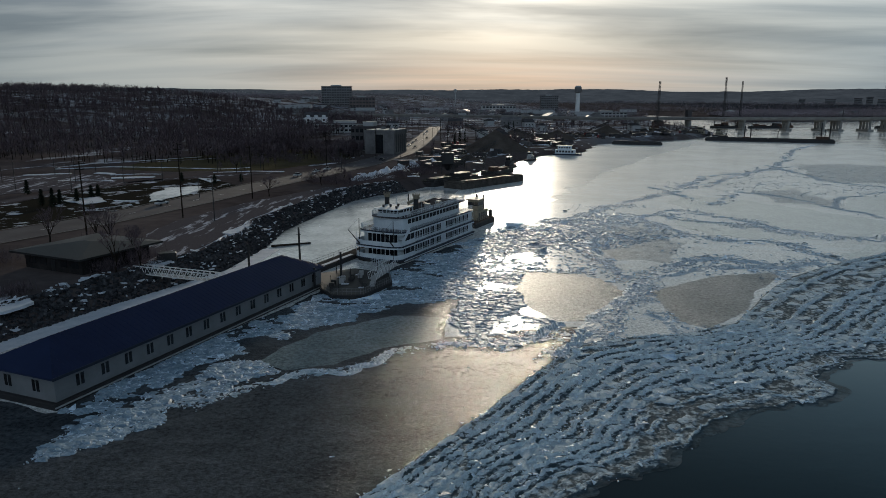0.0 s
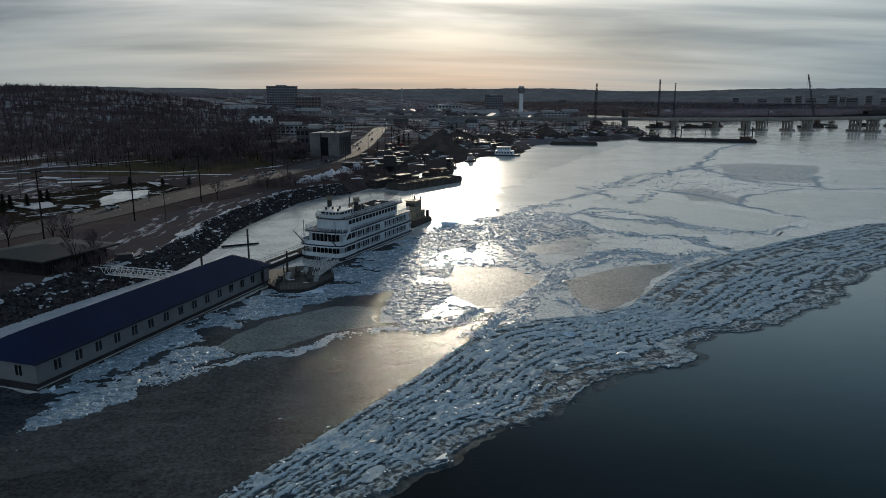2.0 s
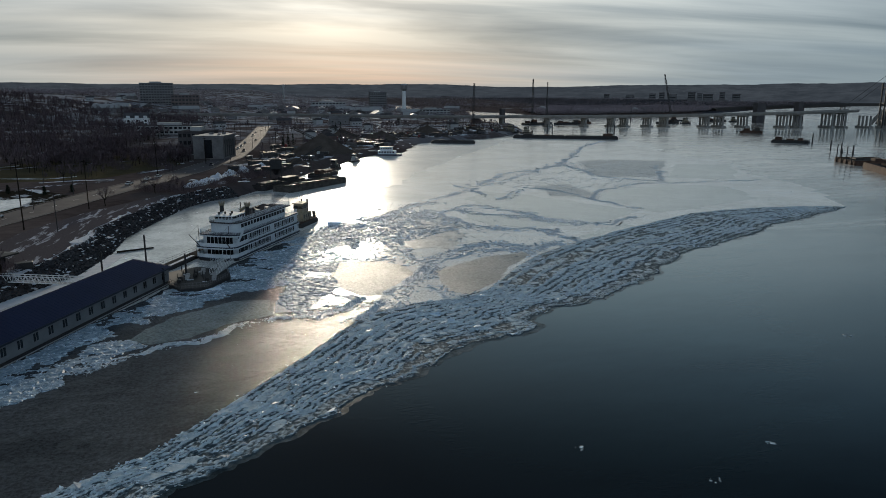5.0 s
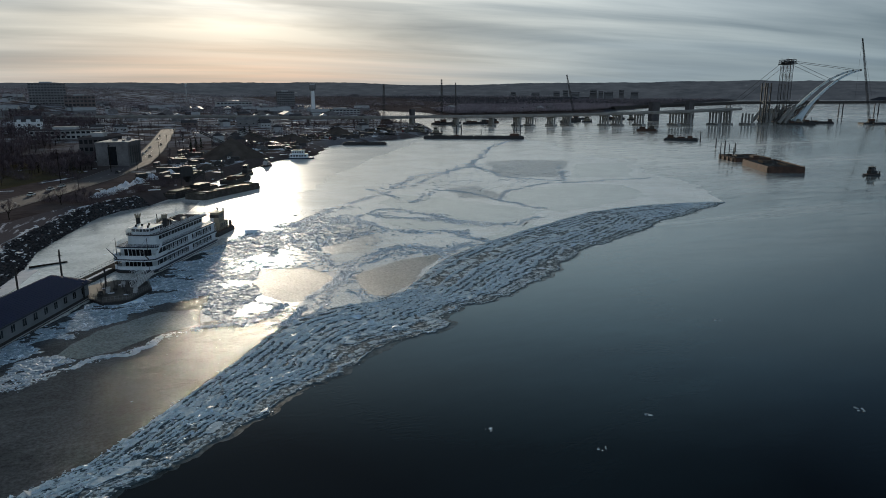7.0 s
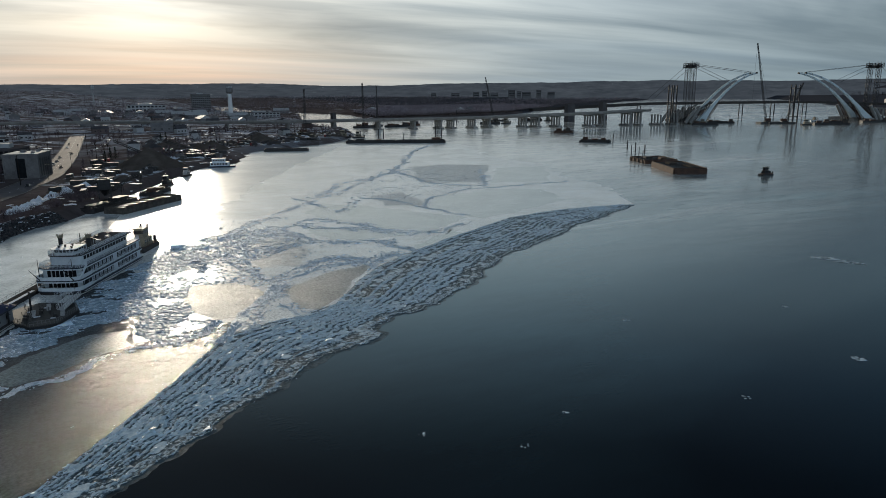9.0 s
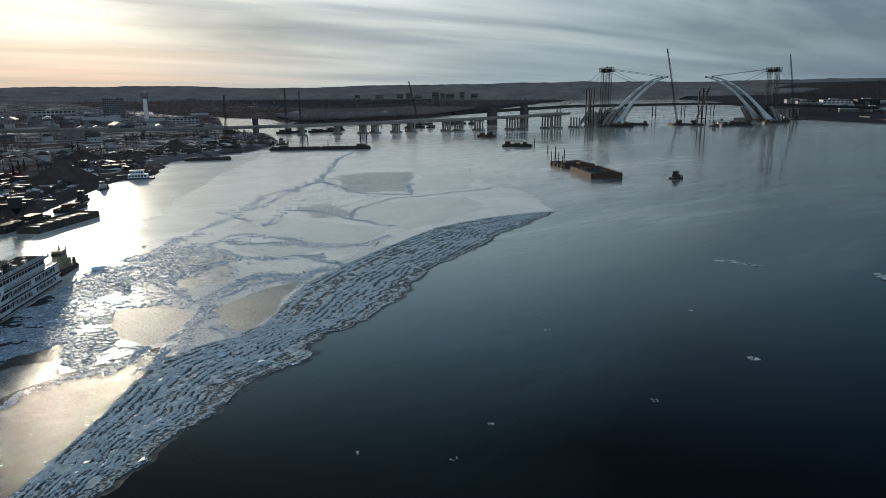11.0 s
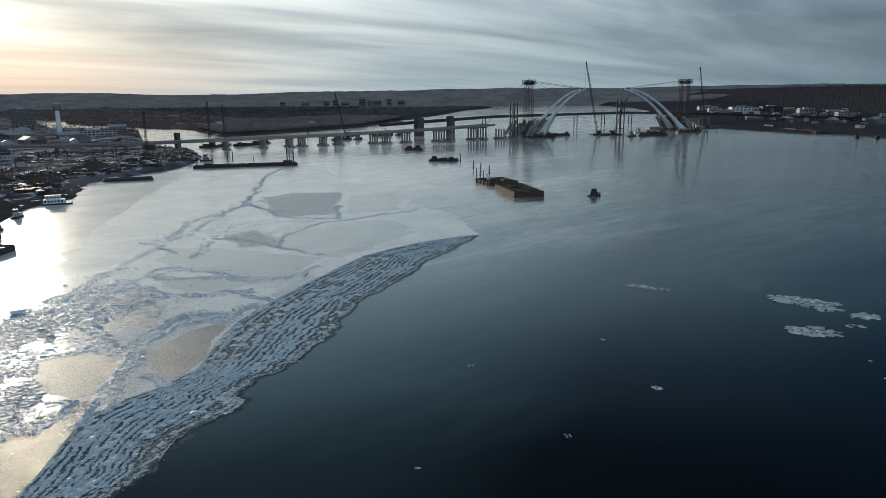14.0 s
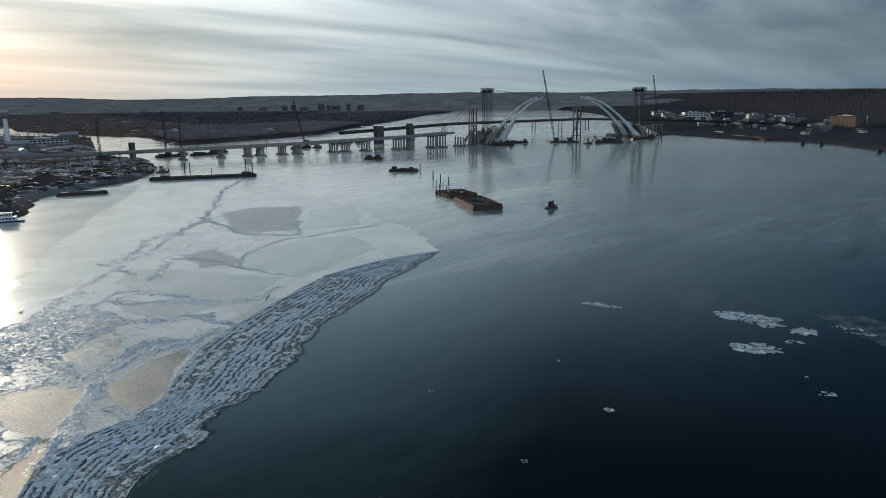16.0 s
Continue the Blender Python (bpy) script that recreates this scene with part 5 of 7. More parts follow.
def rib(foot, way, reach, rise, lean, name):
    """A half arch that grows from foot; box section, tapering."""
    bm = bmesh.new()
    rings = []
    for i in range(15):
        t = i / 14
        x = reach * t
        z = rise * (1 - (1 - t * 0.86) ** 2.0) / (1 - 0.14 ** 2.0)
        c = foot + way * x + side * lean * t + Vector((0, 0, z))
        slope = math.atan2(rise * 1.72 * (1 - t * 0.86), reach)
        nrm = (-math.sin(slope) * way + Vector((0, 0, math.cos(slope))))
        w, d = 1.5 - 0.4 * t + 1.6 * (1 - t) ** 7, 3.4 - 1.3 * t + 8.0 * (1 - t) ** 7
        rings.append([bm.verts.new(c + side * a * w + nrm * b * d * 0.5) for a, b in ((-1, -1), (1, -1), (1, 1), (-1, 1))])
    for r0, r1 in zip(rings, rings[1:]):
        for i in range(4):
            bm.faces.new((r0[i], r1[i], r1[(i + 1) % 4], r0[(i + 1) % 4]))
    bm.faces.new(rings[-1])
    bm.faces.new(rings[0][::-1])
    bmesh.ops.recalc_face_normals(bm, faces=bm.faces[:])
    ob = part(name, bm, ARCHW, bridge, "white steel arch rib")
    for t in (0.22, 0.36, 0.50, 0.64, 0.78, 0.92, 1.0):
        z = rise * (1 - (1 - t * 0.86) ** 2.0) / (1 - 0.14 ** 2.0)
        c = foot + way * reach * t + side * lean * t + Vector((0, 0, z))
        slope = math.atan2(rise * 1.72 * (1 - t * 0.86), reach)
        m = Matrix.Translation(c) @ Matrix((way, side, Vector((0, 0, 1)))).transposed().to_4x4() @ Matrix.Rotation(-slope, 4, "Y")
        w, d = 1.6 - 0.4 * t, 3.6 - 1.3 * t
        part("splice", boxed(-0.35, 0.35 if t < 1 else 2.2, -w, w, -d * 0.52, d * 0.52, m), STEEL, ob)
    return ob


for f, way in ((F1, span), (F2, -span)):
    for o, lean in ((0, 5), (26, -5), (44, 5), (70, -5)):
        if o < 30:
            rib(f + side * o, way, 88 if way == span else 112, 71, lean, "arch_rib")
        part("arch_base", prism(bmesh.new(), [((f + side * o).x + a, (f + side * o).y + b) for a, b in ((-9, -5), (9, -5), (9, 5), (-9, 5))], -1.5, 5), CONCRETE, bridge)
        if o < 30:
            for k, (a, b, h1) in enumerate(((-30, 14, 27), (-20, 8, 20), (6, 30, 34))):
                q, q2 = f + side * (o + 4) + way * a, f + side * (o + 4) + way * b
                part("falsework", lattice(bmesh.new(), (q.x, q.y, 1), (q2.x, q2.y, h1), 6, 4, 6, 0.45), RUST if k else STEEL, bridge, "dark leaning steel falsework")
        for k in range(2):
            q = f + side * o - way * (16 + 8 * k)
            part("stub_pier", rodded(q, q + way * 14 + Vector((0, 0, 22 - 4 * k)), 2.6, n=8), CONCRETE, bridge)


def stay_tower(p, z):
    t = thing("stay_tower", "dark lattice tower with cable stays holding the arch", "tower", None, "temporary towers")
    for o in (0, 17):
        q = p + side * o
        part("tower_leg", lattice(bmesh.new(), (q.x, q.y, 3), (q.x, q.y, z), 5.2, 5.2, 17, 0.36), STEEL, t)
        head = part("tower_head", lattice(bmesh.new(), (q.x, q.y, z - 1), (q.x, q.y, z + 5.5), 9, 9, 2, 0.5), STEEL, t)
        part("platform", boxed(q.x - 5.5, q.x + 5.5, q.y - 5, q.y + 5, z - 0.6, z + 0.2), STEEL, head)
        part("winch", boxed(q.x - 3, q.x + 3, q.y - 2.5, q.y + 2.5, z + 0.2, z + 3.4, bevel=0.3), BLACK, head)
        for sx in (-4.6, 4.6):
            part("post", rodded((q.x + sx, q.y, z), (q.x + sx, q.y, z + 8), 0.3, n=5), STEEL, head)
    part("cross_beam", lattice(bmesh.new(), p + Vector((0, 0, z - 2)), p + side * 17 + Vector((0, 0, z - 2)), 3, 3, 4, 0.3), STEEL, t)
    return t


T1, T2 = F1 - span * 12 + side * 6, F2 + span * 14 + side * 6
for p, way, f in ((T1, span, F1), (T2, -span, F2)):
    t = stay_tower(p, 82)
    for o in (0, 17):
        for reach, z in ((85 if way == span else 109, 72), (51, 58)):
            part("stay_cable", rodded(p + side * o + Vector((0, 0, 84)), f + side * (o + 5) + way * reach + Vector((0, 0, z)), 0.22, n=4), STEEL, t)
        part("stay_cable", rodded(p + side * o + Vector((0, 0, 84)), p + side * o - way * 95 + Vector((0, 0, 8)), 0.22, n=4), STEEL, t)
for p in (F1 - span * 48, F1 + span * 153):
    t = thing("steel_frame", "tall dark steel pile frame standing in the river", "pile frame", None, "pile frames")
    for a in (0, 8):
        for b in (0, 9):
            q = p + span * a + side * b
            part("column", rodded((q.x, q.y, -2), (q.x, q.y, 56), 1.0, n=8), STEEL, t)
    for z in (8, 30, 50):
        part("brace", boxed(-0.5, 8.5, -0.5, 9.5, z, z + 1.2, pose(p.x, p.y, 0, 0, 0, math.degrees(math.atan2(span.y, span.x)))), STEEL, t)

old = thing("old_bridge", "old dark steel bridge behind the new one", "bridge")
OLD = [(640, 884), (760, 886), (900, 890), (1250, 850), (1420, 740), (1520, 600), (1620, 480)]
OLDZ = [21, 24, 27, 26, 20, 13, 9]
p, z = deck_run("deck", old, OLD, OLDZ, 12, 3.6, STEEL)
for i in range(3, len(p) - 1, 3):
    for o in (-4, 4):
        part("pier", rodded((p[i][0], p[i][1] + o, -1.5), (p[i][0], p[i][1] + o, z[i] - 3.5), 1.0, 0.8, n=8), STEEL, old)
for x, y, w2, h2 in ((704, 866, 7, 29), (772, 866, 4, 31), (308, 880, 2.5, 22)):
    part("tower_pier", boxed(x - w2, x + w2, y - 5, y + 5, -1.5, h2), DARKWALL, old)


# ---- cranes ----
def crane(x, y, z, top, lean, heading, label="lattice boom crane", barge=True):
    c = thing("crane", label, "crane", pose(x, y, z, 0, 0, heading), "cranes")
    if barge:
        part("barge", boxed(-22, 14, -7, 7, -0.4, 2.2, bevel=0.2), STEEL, c)
    z0 = 2.2 if barge else 0.0
    part("crawler", boxed(-4, 4, -3.5, 3.5, z0, z0 + 1.6, bevel=0.3), BLACK, c)
    part("cab", boxed(-5, 3, -2.2, 2.2, z0 + 1.6, z0 + 5.0, bevel=0.2), RUST, c)
    tip = Vector((math.sin(radians(lean)) * top, 0, math.cos(radians(lean)) * top))
    part("boom", lattice(bmesh.new(), (2, 0, z0 + 2), tip, 2.4, 1.2, max(8, int(top / 4)), 0.22), STEEL, c)
    part("hoist_line", rodded(tip, (tip.x, 0, 8), 0.1, n=4), BLACK, c)
    part("boom_stay", rodded(tip, (-5, 0, z0 + 9), 0.12, n=4), BLACK, c)
    part("gantry", rodded((-2, 0, z0 + 4), (-5, 0, z0 + 9), 0.3, n=4), STEEL, c)
    return c


crane(906, 652, 0, 118, 13, 160, "tall lattice boom crane on a barge beside the arches")
crane(919, 633, 0, 62, 20, -35, "short lattice boom crane on a barge beside the arches")
crane(1181, 622, 0, 112, 11, 160, "tall lattice boom crane behind the far arch")
crane(228, 750, 0, 54, 3, 30, "lattice boom crane near the bridge approach")
crane(353, 878, 0, 62, 2, 200, "lattice boom crane near the bridge approach")
crane(383, 905, 0, 58, 2, 60, "lattice boom crane near the bridge approach")
crane(620, 960, 0, 74, 14, 170, "lattice boom crane upriver of the bridge")


# ---- town ----
tower = thing("water_tower", "white fluted tower with dark drum top", "tower", pose(262, 1370, gz(262, 1370)))
bm = rodded((0, 0, 0), (0, 0, 46), 4.6, 3.6, n=16)
part("shaft", bm, PAINT, tower)
bm = rodded((0, 0, 44), (0, 0, 47), 3.6, 6.8, n=16)
rod(bm, (0, 0, 47), (0, 0, 55), 6.8, n=16)
part("drum", bm, DIRTYCON, tower, "dark grey drum top")
rod_ob = rodded((0, 0, 55), (0, 0, 58), 6.0, 5.0, n=16)
part("cap", rod_ob, DULL, tower)


def block(x, y, L, W, Hh, turn, wall, label, floors, bays, name="office_building", z=None):
    """A flat-roofed building with separate windows in rows."""
    b = thing(name, label, "building", pose(x, y, gz(x, y) if z is None else z, 0, 0, turn))
    part("wall", boxed(-L / 2, L / 2, -W / 2, W / 2, -2, Hh), wall, b)
    part("roof", boxed(-L / 2 - 0.3, L / 2 + 0.3, -W / 2 - 0.3, W / 2 + 0.3, Hh, Hh + 0.6), ROOFING, b)
    part("roof_unit", boxed(-L * 0.2, L * 0.15, -W * 0.2, W * 0.2, Hh + 0.6, Hh + 3.2), DULL, b)
    fh = Hh / floors
    for side_y in (-W / 2 - 0.04,):
        for k in range(floors):
            for i in range(bays):
                cx = -L / 2 + (i + 0.5) * L / bays
                part("window", boxed(cx - L / bays * 0.34, cx + L / bays * 0.34, side_y - 0.05, side_y + 0.05, k * fh + fh * 0.3, k * fh + fh * 0.8), GLASS, b)
    for k in range(floors):
        part("window", boxed(L / 2 - 0.02, L / 2 + 0.08, -W * 0.4, W * 0.4, k * fh + fh * 0.3, k * fh + fh * 0.8), GLASS, b)
    return b


block(-222, 1480, 62, 30, 55, 5, DIRTYCON, "tall grey slab office building above downtown", 11, 12, z=7)
block(-160, 1400, 50, 34, 26, 5, BRICKY, "wide dark brick building below the tall slab", 4, 8)
offices = thing("office_building", "pale concrete office building with a dark glazed bay beside the road", "building", pose(-34, 416, gz(-34, 416), 0, 0, -14))
part("wall", boxed(-9, 9, -12, 12, -2, 13), DIRTYCON, offices)
part("glazed_bay", boxed(-2.4, 2.4, -12.25, -11.95, 0.5, 11.4), PORT, offices, "tall dark glazed entrance bay")
for x in (-8.7, -2.8, 2.8, 8.7):
    part("pilaster", boxed(x - 0.35, x + 0.35, -12.5, -11.95, -1, 12.6), DIRTYCON, offices)
for y in (-8, -4, 0, 4, 8):
    part("window", boxed(8.95, 9.08, y - 1.0, y + 1.0, 1.0, 11.2), PORT, offices)
part("parapet", boxed(-9.4, 9.4, -12.6, 12.4, 12.6, 13.9), DIRTYCON, offices)
part("roof", boxed(-9.0, 9.0, -12.0, 12.0, 13.88, 13.95), DULL, offices)
for x, y, q in ((-4, 2, 2.0), (3, 6, 1.6), (4, -6, 1.2)):
    part("roof_unit", boxed(x, x + q * 1.4, y, y + q, 13.95, 13.95 + q * 0.7, bevel=0.05), DIRTYCON, offices)
block(-47, 456, 20, 24, 14, -10, DARKWALL, "low grey office wing with a pale flat roof", 3, 7)
block(286, 1900, 46, 24, 42, 0, DIRTYCON, "grey hotel slab far downtown", 9, 9)
block(150, 1900, 90, 50, 16, 0, DULL, "long pale hall with flat roof", 2, 10, "hall")
block(300, 1290, 70, 26, 9, 4, DULL, "low white building at the foot of the tower", 2, 10, "hall")
block(-437, 1064, 30, 22, 22, 20, DIRTYCON, "grey building on the wooded bluff", 5, 6, z=22)


def gable(bm, L, W, z0, z1, over=0.5):
    vs = [bm.verts.new(q) for q in ((-L / 2 - over, -W / 2 - over, z0), (L / 2 + over, -W / 2 - over, z0), (L / 2 + over, W / 2 + over, z0), (-L / 2 - over, W / 2 + over, z0), (-L / 2 - over, 0, z1), (L / 2 + over, 0, z1))]
    for f in ((0, 1, 5, 4), (2, 3, 4, 5), (1, 2, 5), (3, 0, 4), (3, 2, 1, 0)):
        bm.faces.new([vs[i] for i in f])
    bmesh.ops.recalc_face_normals(bm, faces=bm.faces[:])
    return bm


# small houses and sheds, three patterns shared
PATTERNS = []
for L, W, h, wl, rf in ((12, 9, 5.5, DULL, ROOFING), (18, 12, 5.0, BRICKY, ROOFING), (26, 16, 6.0, DIRTYCON, DIRTYCON), (13, 9, 5.5, DULL, DULL), (34, 18, 6, DIRTYCON, DULL)):
    PATTERNS.append((mesh_of("wall", boxed(-L / 2, L / 2, -W / 2, W / 2, -3, h), wl), mesh_of("roof", gable(bmesh.new(), L, W, h, h + W * 0.28), rf), mesh_of("window", boxed(-0.7, 0.7, -0.05, 0.05, 0, 1.4), GLASS), L, W))


def house_at(x, y, k, turn, label):
    wl, rf, wn, L, W = PATTERNS[k]
    b = thing("house", label, "house", pose(x, y, gz(x, y), 0, 0, turn), "houses")
    for nm, me in (("wall", wl), ("roof", rf)):
        ob = new(nm, me)
        ob.parent = b
    for i in range(3):
        ob = new("window", wn)
        ob.parent, ob.location = b, (-L * 0.32 + i * L * 0.32, -W / 2 - 0.03, 2)


HOUSELABEL = ["small pale house with dark gabled roof", "dark brick building with dark gabled roof", "grey shed with pale gabled roof", "small white house with snowy roof", "long pale warehouse with metal roof"]
count = 0
for _ in range(900):
    x, y = rng.uniform(-300, 420), rng.uniform(470, 1900)
    q = np.array([float(x)]), np.array([float(y)])
    if count >= 130 or (x < -110 and y < 1000) or (x < -40 and y < 720) or inside(*q, RIVER)[0] or distance(*q, ROAD)[0] < 22 or distance(*q, LINE)[0] < 26 or distance(*q, SOUTH)[0] < 30:
        continue
    k = int(rng.choice(5, p=[0.32, 0.24, 0.16, 0.16, 0.12]))
    if y < 850:
        if distance(*q, SOUTH)[0] < 70:
            continue
        k = k % 2
    house_at(x, y, k, float(rng.uniform(-15, 15) + 90 * rng.integers(0, 2)), HOUSELABEL[k])
    count += 1
count = 0
for _ in range(900):
    x, y = rng.uniform(1150, 2300), rng.uniform(150, 1150)
    q = np.array([float(x)]), np.array([float(y)])
    d = distance(*q, NORTH)[0]
    if count >= 70 or inside(*q, RIVER)[0] or d < 120 or d > 480:
        continue
    k = int(rng.choice(5, p=[0.25, 0.2, 0.2, 0.15, 0.2]))
    house_at(x, y, k, float(rng.uniform(-60, 30)), HOUSELABEL[k])
    count += 1


# ---- woods ----
def woods(name, x, y, z, tall, label, slivers=26, material=None):
    """Many bare trees in one mesh: trunks and fans of thin twig slivers."""
    n = len(x)
    k = slivers
    az, el = rng.uniform(0, 6.283, (n, k)), rng.uniform(-0.1, 1.3, (n, k))
    base = tall[:, None] * rng.uniform(0.22, 0.62, (n, k))
    ln = tall[:, None] * rng.uniform(0.22, 0.38, (n, k))
    wd = tall[:, None] * rng.uniform(0.006, 0.020, (n, k))
    o = np.stack([np.cos(az) * np.cos(el), np.sin(az) * np.cos(el), np.sin(el)], -1)
    s0 = np.stack([-np.sin(az), np.cos(az), 0 * az], -1)
    c = np.stack([x[:, None] + 0 * az, y[:, None] + 0 * az, z[:, None] + base], -1)
    v = np.stack([c, c + o * ln[..., None] + s0 * wd[..., None], c + o * (0.9 * ln)[..., None] - s0 * wd[..., None] * 1.6], -2)
    v = v.reshape(-1, 3)
    f = np.arange(len(v)).reshape(-1, 3)
    tv = []
    for a in (0, 2.1, 4.2):
        tv.append(np.stack([x + 0.02 * tall * math.cos(a), y + 0.02 * tall * math.sin(a), z - 1], -1))
    tv.append(np.stack([x, y, z + tall * 0.8], -1))
    t = np.stack(tv, 1)
    me = raw(name, v, f, material or TWIG)
    ob = tagged(new(name, me), label, "trees", kind="stuff")
    tr = raw("trunks", t.reshape(-1, 3), np.concatenate([4 * np.arange(n)[:, None] + np.array(q) for q in ((0, 1, 3), (1, 2, 3), (2, 0, 3))], 0), BARK)
    o2 = new("trunks", tr)
    o2.parent = ob
    return ob


def scatter(n, x0, x1, y0, y1, test):
    x, y = rng.uniform(x0, x1, n), rng.uniform(y0, y1, n)
    ok = test(x, y)
    x, y = x[ok], y[ok]
    return x, y, height(x, y)


dry = lambda x, y: ~inside(x, y, RIVER) & (distance(x, y, ROAD) > 16) & (distance(x, y, LINE) > 20)
x, y, z = scatter(9000, -700, -90, 250, 1100, lambda x, y: dry(x, y) & (distance(x, y, ROAD) > 70) & (lumps(x, y, 70, 30) + (-x) / 900 > 0.42) & (y > 330 - 0.25 * (x + 100)))
woods("woods", x, y, z, rng.uniform(8, 14, len(x)), "dense bare winter woods on the bluff", 36)
x, y, z = scatter(9000, -1500, 420, 900, 2600, lambda x, y: dry(x, y) & (lumps(x, y, 140, 31) > 0.3))
woods("woods", x, y, z, rng.uniform(6, 11, len(x)), "bare winter trees between houses of the town", 24, PALEHAZETWIG)
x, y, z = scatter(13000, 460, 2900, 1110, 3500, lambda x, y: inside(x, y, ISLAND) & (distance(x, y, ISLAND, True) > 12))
woods("woods", x, y, z, rng.uniform(8, 13, len(x)), "dense bare woods on the river island", 20, PALEHAZETWIG)
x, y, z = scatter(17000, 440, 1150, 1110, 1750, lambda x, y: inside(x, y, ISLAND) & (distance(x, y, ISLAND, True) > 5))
woods("woods", x, y, z, rng.uniform(7, 12, len(x)), "dense purple-brown woods at the head of the island", 22, PALEHAZETWIG)
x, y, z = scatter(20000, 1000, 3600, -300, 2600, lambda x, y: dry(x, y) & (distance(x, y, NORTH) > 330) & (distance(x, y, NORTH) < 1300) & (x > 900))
woods("woods", x, y, z, rng.uniform(10, 18, len(x)), "bare woods on the far bluff", 18, BLUEHAZETWIG)
x, y, z = scatter(4000, -160, 300, 300, 1000, lambda x, y: dry(x, y) & (lumps(x, y, 40, 33) > 0.66) & (distance(x, y, SOUTH) > 20))
woods("woods", x, y, z, rng.uniform(5, 10, len(x)), "scattered bare trees and brush along the road", 40)


x, y, z = scatter(16000, -900, 1700, 1300, 3700, lambda x, y: dry(x, y) & (lumps(x, y, 160, 35) > 0.28) & (np.hypot(x, y) < 3650))
woods("woods", x, y, z, rng.uniform(9, 16, len(x)), "bare woods on the plain beyond the town", 14, PALEHAZETWIG)


x, y, z = scatter(420, -125, -44, 332, 440, lambda x, y: dry(x, y) & (lumps(x, y, 22, 34) > 0.30) & (y > 372 - 0.1 * (x + 125)) & (np.hypot(x + 36, y - 418) > 19))
woods("woods", x, y, z, rng.uniform(6, 10, len(x)), "brown thicket of bare trees before the offices", 90)

# gravel heaps
def heap(x, y, r, h):
    n = 40
    bm = bmesh.new()
    top = bm.verts.new((0, 0, h))
    last = None
    rings = []
    for k in range(1, 9):
        t = k / 8
        rings.append([bm.verts.new((math.cos(a) * r * t * (1 + 0.12 * noise.noise((math.cos(a) * 1.5, math.sin(a) * 1.5, x))), math.sin(a) * r * t * (1 + 0.12 * noise.noise((math.cos(a) * 1.5, math.sin(a) * 1.5, y))), h * (1 - t) ** 1.05 + 0.5 * noise.noise((a, t * 5, x)) * (1 - t))) for a in (i * math.tau / n for i in range(n))])
    for i in range(n):
        bm.faces.new((top, rings[0][i], rings[0][(i + 1) % n]))
        for p, q in zip(rings, rings[1:]):
            bm.faces.new((p[i], q[i], q[(i + 1) % n], p[(i + 1) % n]))
    me = mesh_of("gravel_mound", bm, GRAVEL)
    ob = tagged(new("gravel_mound", me), "conical mound of dark brown gravel in the yard", "gravel mound", "gravel mounds")
    ob.location = (x, y, 3.3)
    return ob


heap(33, 438, 22, 13)
heap(92, 560, 16, 8)
heap(62, 590, 18, 8)
heap(150, 640, 18, 9)


# ---- the near bank ----
def patch(name, outline, z, material, label, category, rough=1.0, thick=0.06, seed=50):
    line = list(outline) + [outline[0]]
    pts = [tuple(p) for p in ragged(line, 1.5, rough, seed)][:-1]
    return tagged(part(name, prism(bmesh.new(), pts, z - 0.3, z + thick), material), label, category, kind="structure")


def spotted(name, base, white, scale, lo, hi, stretch=(1, 1, 1), turn=0.0):
    """A dark surface on which old snow lies in patches."""
    m = bpy.data.materials.new(name)
    m.use_nodes = True
    k = Nodes(m.node_tree)
    at = k.map(k.add("ShaderNodeTexCoord").outputs["Object"], stretch, (0, 0, turn))
    big, small = k.noise(at, scale, 6, 0.65, 0.4), k.noise(at, scale * 12, 3)
    c = k.mix(small, tuple(v * 0.6 for v in base), tuple(v * 1.4 for v in base))
    c = k.mix(k.ramp(big, [(lo, 0.0), (hi, 1.0)]), c, white)
    s = k.add("ShaderNodeBsdfPrincipled")
    k.put(s.inputs["Base Color"], c)
    s.inputs["Roughness"].default_value = 0.85
    s.inputs["Specular IOR Level"].default_value = 0.0
    k.t.links.new(s.outputs[0], k.add("ShaderNodeOutputMaterial").inputs[0])
    return m


LOTSNOW = spotted("icy_parking_lot", (0.125, 0.110, 0.114), (0.56, 0.56, 0.60), 0.16, 0.535, 0.61, (2.6, 0.45, 1), 64)
YARD = spotted("snowy_gravel_yard", (0.115, 0.100, 0.092), (0.56, 0.57, 0.60), 0.075, 0.49, 0.58, (1.2, 0.7, 1), 40)
BANK = spotted("snowy_bank", (0.035, 0.031, 0.024), (0.55, 0.58, 0.62), 0.14, 0.55, 0.60)
patch("parking_lot", [(-61, 124), (-64, 143), (-70, 160), (-70, 178), (-60, 212), (-42, 248), (-35, 246), (-37, 236), (-44, 207), (-48.6, 180), (-48.2, 158), (-51.5, 140)], 3.52, LOTSNOW, "worn grey parking lot with streaks of ice", "parking lot", 0.3)
patch("parking_lot", [(-96, 128), (-84, 122), (-69, 106), (-74, 92), (-82, 84), (-106, 100)], 3.52, LOTSNOW, "dark worn lot beside the low building", "parking lot", 0.3)
patch("parking_lot", [(-185, 282), (-166, 296), (-142, 288), (-124, 262), (-132, 246), (-150, 226), (-190, 250)], 3.54, LOTSNOW, "grey lot edged with ploughed snow", "parking lot", 0.4)
patch("meadow", [(-148, 316), (-120, 304), (-78, 312), (-48, 372), (-70, 452), (-124, 418), (-157, 360)], 3.50, GRASS, "flat brown winter meadow", "meadow", 1.0)
